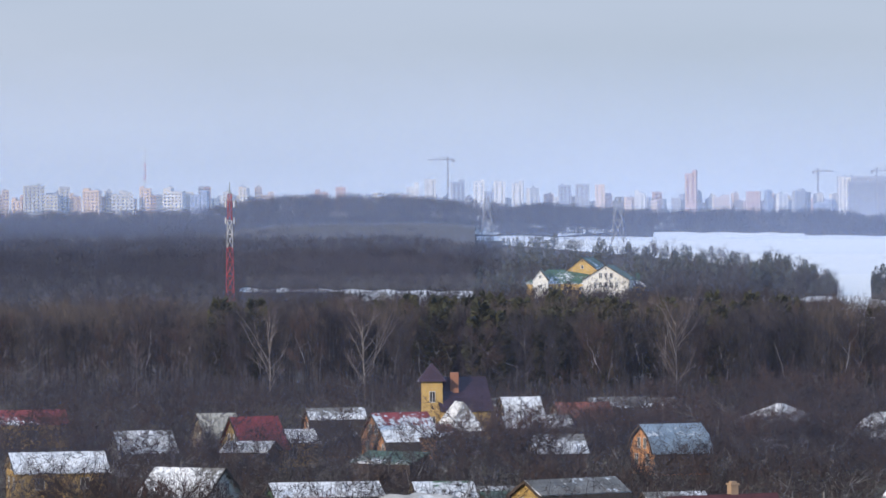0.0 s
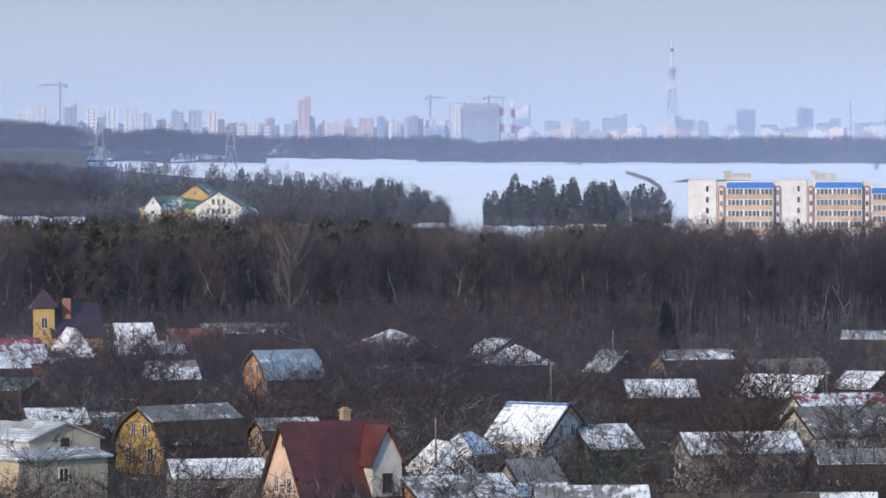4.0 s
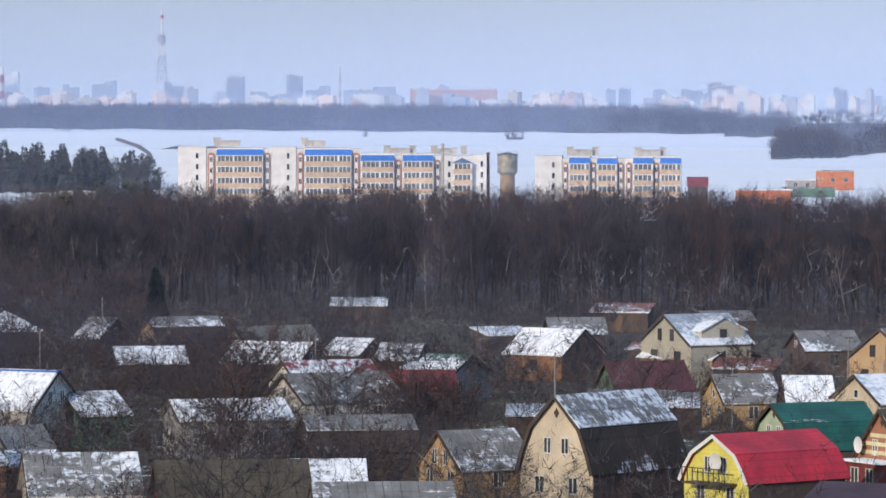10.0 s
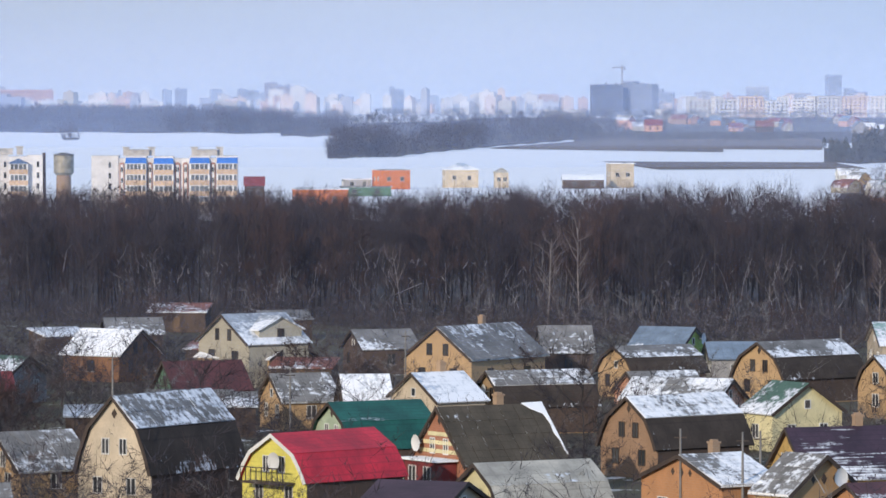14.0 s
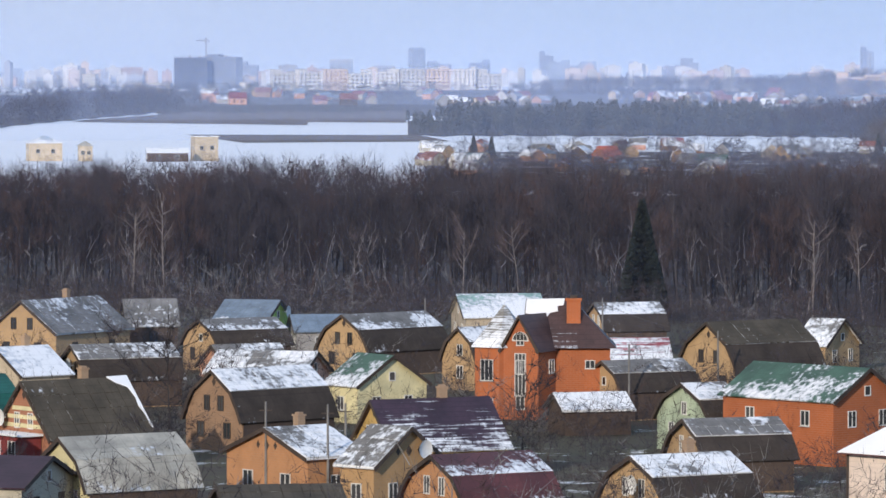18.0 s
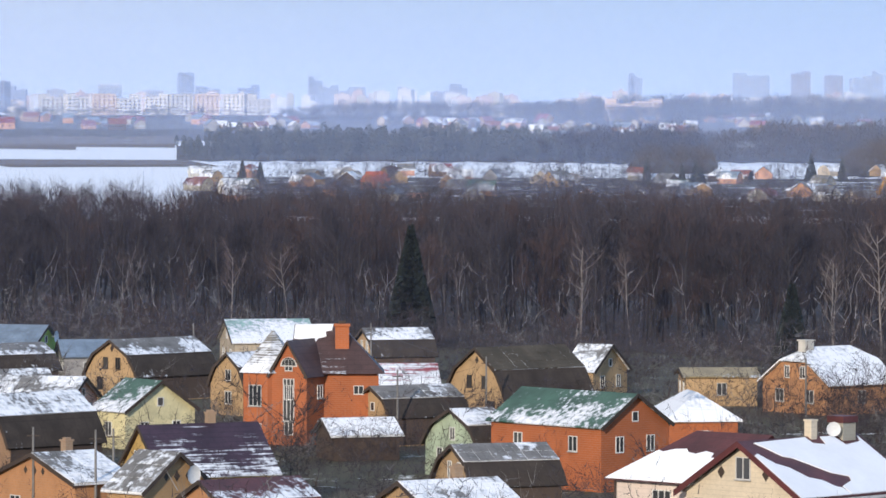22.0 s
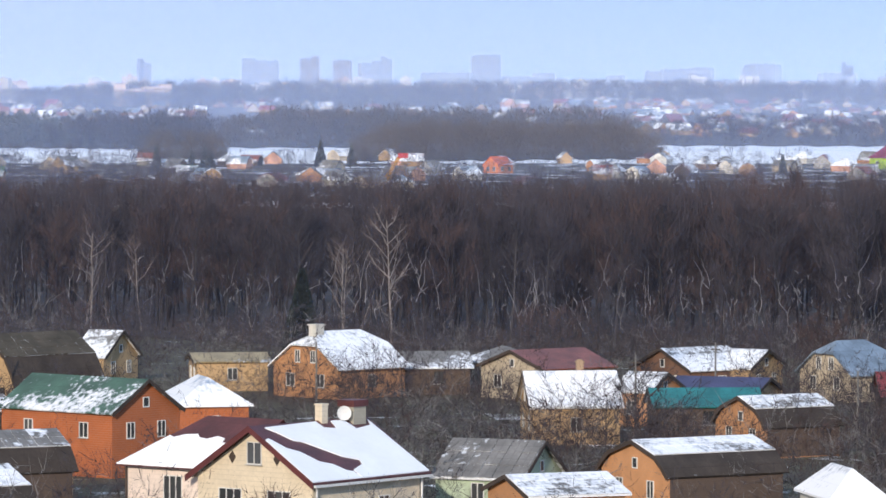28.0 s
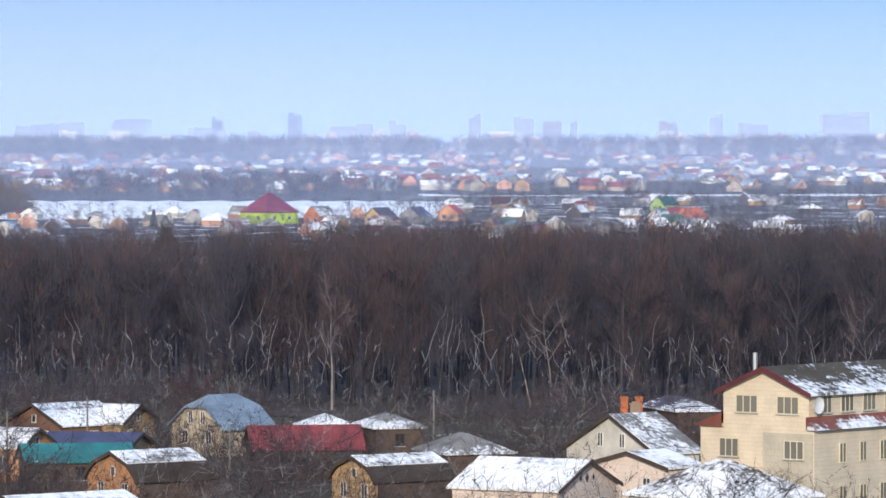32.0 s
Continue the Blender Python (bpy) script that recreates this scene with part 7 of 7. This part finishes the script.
# the long panel block and the works in front of the city
for n in range(9):
    tower("warm" if n in (2, 6) else "pale", 0.42 + n * 0.29, 4330, 20, 27)
for az, w, code in ((-1.1, 34, "pale"), (-0.4, 28, "blue"), (0.1, 30, "pale"), (6.8, 24, "warm"), (7.12, 22, "warm"), (-21.3, 30, "blue"), (-20.6, 26, "tan"), (-20.9, 30, "pale")):
    tower(code, az, 3960 if az > 5 else 4150, w, 24 if az > 5 else 16)

# ---- roadside buildings at the edge of the snow field ----
house("fire", "slate", 0.6, "flat", *polar(-3.06, 1500), 20, 9, 9, 5.6, 6, 1, far=True, name="workshop")
house("gy", "slate", 0.9, "flat", *polar(-3.45, 1505), 10, 8, 8, 2.8, 3, 1, far=True, name="workshop")
house("cr", "paleblue", 0.7, "hip", *polar(-2.28, 1525), 8, 9, 10, 5.4, 7.4, 1, far=True, name="farmhouse")
house("cr", "beige", 0.1, "hip", *polar(-1.82, 1520), 8, 4, 4, 4.6, 6.0, 1, far=True, name="kiosk")
house("cr", "slate", 0.9, "flat", *polar(-0.48, 1520), 12, 7, 7, 7.2, 8, 1, far=True, name="transformer_house")
house("br", "slate", 0.9, "gab", *polar(-0.9, 1510), 4, 9, 12, 2.6, 4, 1, far=True, name="barn")
house("fire", "slate", 0.8, "flat", *polar(-3.86, 1230), 15, 9, 12, 5.0, 6, 1, far=True, name="workshop")
house("br", "red", 0.0, "gab", *polar(-4.6, 1330), 5, 7, 5, 4.2, 6.4, 1, far=True, name="shed")
house("gr", "slate", 0.4, "flat", *polar(-3.35, 1400), 5, 8, 14, 2.4, 3, 1, far=True, name="shed")
house("wh", "slate", 0.9, "flat", *polar(-11.55, 1180), 4, 8, 10, 5.2, 6, 1, far=True, name="shed")

# ---- the middle and far villages ----
random.seed(21)
MIDWALL = ("oc", "cr", "gy", "br", "wh", "brick2", "tan", "salmon", "or", "stone")
MIDROOF = ("slate", "slate", "slate", "slate", "rust", "greenl", "brownred", "beige2", "bluegrey", "red")


def hamlet(count, az0, az1, d0, d1, big=1.0):
    for k in range(count):
        az, d = random.uniform(az0, az1), random.uniform(d0, d1)
        x, y = polar(az, d)
        wall, roof = random.choice(MIDWALL), random.choice(MIDROOF)
        house(wall, roof, random.choice((0.2, 0.4, 0.6, 0.8)), random.choice(("gab", "gab", "hip", "gam")), x, y, random.uniform(0, 180), random.uniform(6, 9) * big, random.uniform(7, 12) * big, 2.8 * big, random.uniform(5.2, 6.6) * big, 1, far=True)


hamlet(62, 2.0, 10.0, 1280, 1720, 0.66)
hamlet(60, 10.0, 20.5, 1250, 1680, 0.66)
hamlet(48, 17.5, 24, 1250, 2000, 0.66)


def far_village(count, az0, az1, d0, d1, big=1.0):
    """Far rows of small houses in one mesh: walls and snowy roofs."""
    mats = [wall_material(c) for c in MIDWALL] + [roof_material(c, s) for c, s in (("slate", 0.7), ("slate", 0.4), ("rust", 0.2), ("slate", 0.6), ("red", 0.1), ("bluegrey", 0.3))]
    s, index = Solid(), []
    for k in range(count):
        az, d = random.uniform(az0, az1), random.uniform(d0 ** 0.5, d1 ** 0.5) ** 2
        x, y = polar(az, d)
        m = pose(x, y, ground_height(x, y) - 0.1, 0, 0, random.uniform(0, 180))
        w, l, he = random.uniform(6, 9) * big, random.uniform(7, 12) * big, random.uniform(2.6, 5.2) * big
        hr = he + w * random.uniform(0.3, 0.45)
        a, b = random.randrange(len(MIDWALL)), len(MIDWALL) + random.randrange(6)
        n = len(s.f)
        s.add([m @ Vector(p) for p in ((-l / 2, -w / 2, 0), (l / 2, -w / 2, 0), (l / 2, w / 2, 0), (-l / 2, w / 2, 0), (-l / 2, -w / 2, he), (l / 2, -w / 2, he), (l / 2, w / 2, he), (-l / 2, w / 2, he), (-l / 2, 0, hr), (l / 2, 0, hr))],
              [(0, 1, 5, 4), (1, 2, 6, 9, 5), (2, 3, 7, 6), (3, 0, 4, 8, 7)])
        index += [a] * (len(s.f) - n)
        n, o = len(s.f), 0.5
        s.add([m @ Vector(p) for p in ((-l / 2 - o, -w / 2 - o, he - 0.25), (l / 2 + o, -w / 2 - o, he - 0.25), (l / 2 + o, 0, hr + 0.15), (-l / 2 - o, 0, hr + 0.15), (l / 2 + o, w / 2 + o, he - 0.25), (-l / 2 - o, w / 2 + o, he - 0.25))], [(0, 1, 2, 3), (3, 2, 4, 5)])
        index += [b] * (len(s.f) - n)
        n = len(s.f)
        for sx in (-0.25, 0.2):
            s.box(l * sx - 0.6, l * sx + 0.6, -w / 2 - 0.05, -w / 2 + 0.05, he * 0.35, he * 0.75, m)
        index += [len(mats)] * (len(s.f) - n)
    ob = link_mesh("far_village", s.v, s.f, mats + [PANE])
    ob.data.polygons.foreach_set("material_index", index)
    tagged(ob, "far rows of small pastel houses with snowy roofs", "houses", kind="stuff")


far_village(40, -0.5, 6, 3300, 3900)
far_village(80, 4.5, 13, 2700, 3900)
far_village(460, 11.5, 24.5, 2350, 4150, 0.85)
for wall, roof, snow, az, d, w, he, hr in (("fire", "orange", 0.1, 4.05, 1480, 8, 3, 6.5), ("oc", "slate", 0.5, 6.1, 1500, 9, 3, 6.5), ("acid", "magenta", 0.05, 15.45, 1560, 12, 3.6, 9.5), ("fire", "slate", 0.6, 16.02, 1540, 9, 4, 7.6), ("ye", "violet", 0.2, 16.7, 1560, 9, 3, 6.6),
                                           ("gy", "navy", 0.3, 17.1, 1570, 10, 3, 6.5), ("or", "scarlet", 0.3, 17.5, 1600, 9, 3.6, 7), ("fire", "orange", 0.2, 10.95, 1490, 8, 3.4, 6.6), ("fire", "orange", 0.1, 20.2, 1560, 9, 3, 6.5), ("lime", "dkgreen", 0.0, 19.9, 1800, 9, 3, 7)):
    x, y = polar(az, d)
    k = 1.0 if roof == "magenta" else 0.74
    house(wall, roof, snow, "hip" if roof == "magenta" else "gab", x, y, random.uniform(40, 75) - az, w * k, w * k * 1.1, he * k, hr * k, 1, far=True)
r = facing("yellow_loader_crane", 9.65, 1330, "orange loader crane with a red cab head", "crane")
v, f = limb(np.array((0, 0, 0.0)), np.array((4.5, 0, 7.5)), 0.7, 0.5)
Solid().add([tuple(p) for p in v], f).put("boom", surface("boom_paint", (0.6, 0.3, 0.06)), r)
Solid().box(4.0, 6.6, -0.6, 0.6, 7.0, 8.3).put("crane_head", surface("head_paint", (0.55, 0.05, 0.04)), r)

# ---- trees, shrubs and poles of the village ----
FRUIT = tree_models(6, 600, BARK, TWIG, h=5.2, spread=3.4, limbs=12, twigs=620, width=0.03, bole=0.16, twig_len=0.9)
FROSTED = tree_models(4, 640, BARK, FROST, h=4.8, spread=3.2, limbs=11, twigs=330, width=0.03, bole=0.16, twig_len=0.8)
RUSSET = tree_models(2, 660, BARK, REDTWIG, h=6, spread=3.6, limbs=13, twigs=620, width=0.045, bole=0.12, twig_len=1.0)
VASE = tree_models(2, 690, BIRCHBARK, BIRCHTWIG, h=12, spread=4.2, limbs=15, twigs=1100, width=0.024, bole=0.2, lean=0.03, twig_len=1.2, rise=1.9, up=0.4)
TALL = tree_models(3, 670, BIRCHBARK, BIRCHTWIG, h=13, spread=2.3, limbs=18, twigs=900, width=0.022, bole=0.2, lean=0.05, twig_len=1.0, rise=1.5, up=0.3)


def free(x, y, gap):
    return all((x - a) ** 2 + (y - b) ** 2 > (c + gap) ** 2 for a, b, c in FOOT)


def before_front(x, y):
    """Whether a spot lies in the yard before a house, which is kept open."""
    d = math.hypot(x, y)
    for a, b, c in FOOT:
        far = math.hypot(a, b)
        if 2.5 < c < 10 and 0 < far - d < 20 and abs(x * b - y * a) / far < c * 0.95:
            return True
    return False


random.seed(31)
made = 0
for k in range(6000):
    az = random.uniform(-22.5, 22.5) if k % 2 else random.uniform(-22.5, -5)
    d = random.uniform(285, forest_edge(az) - 6)
    if az > 4 and random.random() < 0.35:
        continue
    x, y = polar(az, d)
    if not free(x, y, 0.4) or (random.random() < (0.5 if az < -5 else 0.85) and before_front(x, y)):
        continue
    u = random.random()
    if u < 0.55:
        plant(random.choice(FRUIT), "fruit_tree", x, y, random.uniform(0.6, 1.1), "leafless dark fruit tree in a village garden", group="garden trees")
    elif u < 0.9:
        plant(random.choice(FROSTED), "frosted_tree", x, y, random.uniform(0.5, 0.95), "garden tree with snow along its twigs", group="garden trees")
    else:
        plant(random.choice(RUSSET), "russet_shrub", x, y, random.uniform(0.5, 0.9), "russet bare garden shrub between the cottages", "shrub", group="garden trees")
    made += 1
    if made >= 360:
        break


def garden_shed(x, y, rot, w, l, h, roof, snow):
    r = root_at("garden_shed", x, y, 0, rot, "low timber garden shed with a snowy sloping roof", "shed", "garden sheds")
    s = Solid()
    s.add([(-l / 2, -w / 2, 0), (l / 2, -w / 2, 0), (l / 2, w / 2, 0), (-l / 2, w / 2, 0), (-l / 2, -w / 2, h), (l / 2, -w / 2, h), (l / 2, w / 2, h * 1.35), (-l / 2, w / 2, h * 1.35)],
          [(0, 1, 5, 4), (1, 2, 6, 5), (2, 3, 7, 6), (3, 0, 4, 7)]).put("wall", wall_material("br"), r)
    up = h * 0.35 / w
    e = [(x2, y2, h + (y2 + w / 2) * up + z2) for z2 in (0.004, 0.13) for x2, y2 in ((-l / 2 - 0.2, -w / 2 - 0.25), (l / 2 + 0.2, -w / 2 - 0.25), (l / 2 + 0.2, w / 2 + 0.2), (-l / 2 - 0.2, w / 2 + 0.2))]
    Solid().add(e, [(3, 2, 1, 0), (4, 5, 6, 7), (0, 1, 5, 4), (1, 2, 6, 5), (2, 3, 7, 6), (3, 0, 4, 7)]).put("roof", roof_material(roof, snow), r)
    Solid().box(-0.4, 0.4, -w / 2 - 0.05, -w / 2 - 0.003, 0.1, min(h - 0.15, 1.85)).put("door", surface("shed_door", (0.2, 0.13, 0.08)), r)


random.seed(77)
made = 0
for k in range(900):
    az = random.uniform(-22, -4)
    d = random.uniform(410, forest_edge(az) - 25)
    x, y = polar(az, d)
    if not free(x, y, 2.2):
        continue
    garden_shed(x, y, random.uniform(-40, 40) - az, random.uniform(2.6, 4.0), random.uniform(4, 7.5), random.uniform(1.9, 2.5), random.choice(("slate", "slate", "slate", "rust", "greenl", "metal")), random.choice((0.3, 0.5, 0.65)))
    FOOT.append((x, y, 2.2))
    made += 1
    if made >= 18:
        break


def hedges():
    """Bushes close to the houses, on the sides that face the open gardens."""
    _, brush = light_models(6, 740, h=2.6, spread=2.6, limbs=9, twigs=260, width=0.034, bole=0.02, forks=0, twig_len=0.7)
    dark, red, pale = [], [], []
    for a, b, c in FOOT:
        d = math.hypot(a, b)
        az = math.degrees(math.atan2(a, b))
        if d > forest_edge(az) or c > 8.5 or c < 2.5:
            continue
        for k in range(8 if az < -4 else 4):
            turn = math.atan2(-b, -a) + RNG.uniform(-1.25, 1.25)
            far = c + RNG.uniform(0.2, 3.0)
            x, y = a + math.cos(turn) * far, b + math.sin(turn) * far
            if not free(x, y, -1.6) or (az > -5 and RNG.random() < 0.7):
                continue
            u = RNG.random()
            (red if u < 0.2 else pale if u > 0.9 else dark).append((x, y, 0, RNG.uniform(0.4, 1.1) if az < -4 else RNG.uniform(0.3, 0.75)))
    joined("hedge_bushes", brush, dark, TWIG, "bare dark bushes close to the cottages", "shrubs")
    joined("russet_hedges", brush, red, REDTWIG, "russet bushes close to the cottages", "shrubs")
    joined("snowy_hedges", brush, pale, FROST, "snow-dusted bushes close to the cottages", "shrubs")


hedges()
for az, d, size in ((-17.41, 492, 1.10), (-17.06, 486, 1.25), (-16.80, 504, 1.15), (-16.55, 509, 1.00), (-15.14, 641, 0.90), (-13.68, 651, 1.00), (-14.25, 651, 0.80), (-13.84, 642, 0.90), (-13.14, 634, 1.00), (-12.70, 648, 1.10), (-12.39, 656, 1.00), (-10.89, 607, 0.90), (-2.29, 531, 0.90), (11.55, 480, 1.00), (14.76, 446, 1.10), (7.85, 632, 1.20)):
    plant(random.choice(RUSSET), "russet_bush", *polar(az, d), size, "dense russet leafless bush between village houses", "shrub", group="garden trees")

# overgrown plots of tall bushes between the western gardens
for az, d, wide, deep, n in ((-13.7, 520, 9, 16, 22), (-12.9, 610, 12, 10, 18), (-12.0, 560, 7, 12, 10), (-11.6, 610, 7, 10, 9), (-14.6, 590, 8, 14, 12), (-17.0, 500, 6, 12, 12), (-15.6, 540, 8, 14, 12),
                             (-10.7, 500, 7, 12, 10), (-9.9, 440, 5, 12, 9), (-8.3, 420, 5, 10, 8), (-19.3, 540, 7, 12, 10), (-21.3, 520, 7, 14, 10), (-20.5, 398, 5, 4, 9), (-21.6, 400, 4, 6, 6), (-10.2, 380, 4, 9, 7), (-7.4, 395, 4, 10, 7)):
    cx, cy = polar(az, d)
    for k in range(n):
        x, y = cx + random.gauss(0, wide * 0.6), cy + random.gauss(0, deep * 0.6)
        if free(x, y, -0.6):
            plant(random.choice(RUSSET if random.random() < 0.45 else FRUIT), "tall_bush", x, y, random.uniform(0.75, 1.15), "tall dense leafless bush in an overgrown plot", "shrub", group="overgrown plots")


def garden_brush():
    _, brush = light_models(6, 700, h=2.8, spread=3.3, limbs=8, twigs=125, width=0.036, bole=0.03, forks=0, twig_len=0.75)
    dark, red, pale = [], [], []
    for k in range(30000):
        az = RNG.uniform(-23, 23) if RNG.random() < 0.8 else RNG.uniform(-23, -13)
        lush = az < -7
        if not lush and RNG.random() < 0.12:
            continue
        d = RNG.uniform(280, forest_edge(az))
        x, y = polar(az, d)
        if not free(x, y, -2.4 if lush else -2.9):
            continue
        patch = math.sin(x * 0.045 + 1) * math.sin(y * 0.05) + 0.6 * math.sin(x * 0.11) * math.sin(y * 0.13 + 2)
        if patch < -0.45:
            continue
        size = RNG.uniform(0.5, 1.1) * (1.0 + 0.3 * patch)
        if RNG.random() < (0.45 if lush else 0.8) and before_front(x, y):
            size *= 0.4
        if lush or d > 480:
            size *= 1.2
        u = RNG.random()
        (red if u < 0.2 + 0.15 * patch else pale if u > (0.95 if lush else 0.86) else dark).append((x, y, 0, size))
        if len(dark) + len(pale) + len(red) > 8000:
            break
    # thickets that fill whole gardens
    for az, d, r in ((-12.54, 582, 10), (-13.81, 715, 9), (-12.86, 735, 8), (-12.29, 512, 8), (-13.50, 492, 6), (-21.82, 656, 6), (3.01, 372, 6), (3.33, 356, 6), (3.65, 383, 5), (-0.49, 409, 4), (5.51, 365, 6), (9.64, 422, 7), (10.47, 402, 6), (8.62, 436, 5), (11.45, 386, 5), (11.77, 354, 5), (9.41, 405, 6), (13.87, 424, 6), (14.57, 403, 6), (11.00, 423, 5), (15.08, 410, 6), (18.01, 416, 6), (15.97, 396, 5), (-4.84, 397, 6), (-0.82, 531, 5), (-11.92, 476, 8), (-9.95, 420, 7), (-8.54, 370, 6), (-12.75, 512, 10), (-14.34, 533, 9), (-9.57, 494, 7), (-19.86, 528, 7), (-21.44, 567, 8), (-14.45, 534, 9), (-13.18, 533, 10), (-15.72, 559, 8), (-21.70, 490, 5), (-20.93, 621, 7)):
        cx, cy = polar(az, d)
        for k in range(int(r * r * 0.55)):
            x, y = cx + RNG.normal(0, r * 0.55), cy + RNG.normal(0, r * 0.8)
            if free(x, y, -2.6):
                (red if RNG.random() < 0.22 else dark).append((x, y, 0, RNG.uniform(0.8, 1.5) if az < 0 else RNG.uniform(0.5, 0.9) if az < 4 else RNG.uniform(0.7, 1.3)))
    joined("garden_brush", brush, dark, TWIG, "bare dark bushes and hedges of the gardens", "shrubs")
    joined("russet_brush", brush, red, REDTWIG, "russet leafless bushes of the gardens", "shrubs")
    joined("snowy_brush", brush, pale, FROST, "snow-dusted bushes of the gardens", "shrubs")


garden_brush()
for az, d, h, label in ((-14.96, 690, 15.5, ""), (-18.45, 690, 16, ""), (-19.52, 700, 15, ""), (-0.95, 606, 16, ""), (6.37, 560, 15, ""), (9.75, 532, 18, ""), (9.2, 540, 12, ""), (-1.3, 600, 13, "")):
    plant(VASE[int(abs(az) * 10) % 2] if az < -10 else TALL[int(abs(az) * 10) % 3], "birch", *polar(az, d), h / 15, "tall slender pale birch before the dark wood", group="birches")


def spruce(az, d, h, label):
    r = facing("spruce", az, d, label, "tree")
    v, f = pine_model(int(abs(az) * 100), h, 2300 if d < 1000 else 500, True)
    # far spruces take the hazed colour, near ones the plain dark green
    share("crown", mesh_of("crown", v, f, SPRUCE if d < 1000 else HAZED_NEEDLE), r)
    Solid().tube([(0, 0, -0.1), (0, 0, h * 0.9)], [h * 0.016, 0.03], 7).put("trunk", BARK, r)


spruce(4.45, 560, 13.4, "tall dark green spruce before the leafless wood")
spruce(8.74, 520, 8.5, "small dark spruce at the wood's edge")
spruce(-10.7, 600, 7.5, "dark young spruce among bare trees")
for az, d, h in ((7.1, 1500, 8.5), (7.5, 1480, 7), (7.65, 1490, 8.5), (7.72, 1500, 6.5), (8.95, 1600, 9), (9.3, 1600, 7.5), (14.15, 1500, 5.5), (2.55, 1600, 6.5), (2.75, 1600, 6)):
    spruce(az, d, h, "dark spruce in the middle village")


def pole(az, d, h):
    h *= 0.88
    r = facing("utility_pole", az, d, "weathered concrete utility pole with a crossarm", "pole", "utility poles")
    Solid().tube([(0, 0, 0), (0, 0, h)], [0.10, 0.065], 6).put("shaft", surface("pole_concrete", (0.24, 0.23, 0.22)), r)
    Solid().box(-0.4, 0.4, -0.05, 0.05, h - 0.6, h - 0.52).put("crossarm", DARKWOOD, r)


for az, d, h in ((-13.3, 375, 7.5), (-12.0, 470, 7), (-8.9, 460, 7), (-9.3, 455, 7), (-16.7, 560, 7), (-15.1, 560, 7), (-11.3, 545, 7), (-6.2, 430, 7), (-4.2, 405, 7), (-2.9, 470, 7), (0.2, 325, 7.5), (0.9, 322, 7.5), (1.1, 330, 7), (2.0, 480, 7), (4.3, 400, 7), (4.0, 480, 7), (5.3, 420, 7), (8.9, 420, 7), (12.5, 400, 7), (13.4, 420, 7), (15.0, 380, 7), (17.3, 430, 7)):
    pole(az, d, h)

# larger garden trees that stand out from the rest
for az, d, size, white in ((-0.88, 387, 1.50, 0), (-14.56, 364, 1.10, 1), (20.97, 390, 1.05, 0), (12.57, 438, 1.20, 0), (7.86, 574, 1.30, 0), (-9.95, 406, 1.20, 0), (-11.98, 427, 1.20, 0), (-5.22, 410, 1.20, 0), (12.53, 381, 1.10, 0), (3.09, 355, 1.20, 0)):
    plant(random.choice(FROSTED if white else FRUIT), "garden_tree", *polar(az, d), size, "large spreading leafless tree in a village garden", group="garden trees")


def power_line(a, b, h):
    """Two thin sagging wires between two poles."""
    r = root_at("power_line", *polar(*a), 0, 0, "thin dark sagging wires between utility poles", "wires", "power lines")
    p, q = Vector(polar(*a)), Vector(polar(*b))
    for off in (-0.6, 0.6):
        pts = []
        for k in range(11):
            s = k / 10
            v = (q - p) * s
            pts.append((v.x, v.y + off, h - 0.45 - 1.6 * s * (1 - s)))
        Solid().tube(pts, [0.022] * 11, 4).put("wire", DARKWOOD, r)


for a, b in (((2.0, 480), (4.0, 480)), ((4.0, 480), (5.3, 420)), ((5.3, 420), (8.9, 420)), ((8.9, 420), (12.5, 400)), ((12.5, 400), (15.0, 380)), ((-2.9, 470), (2.0, 480)), ((-6.2, 430), (-4.2, 405)), ((-16.7, 560), (-15.1, 560))):
    power_line(a, b, 6.1)
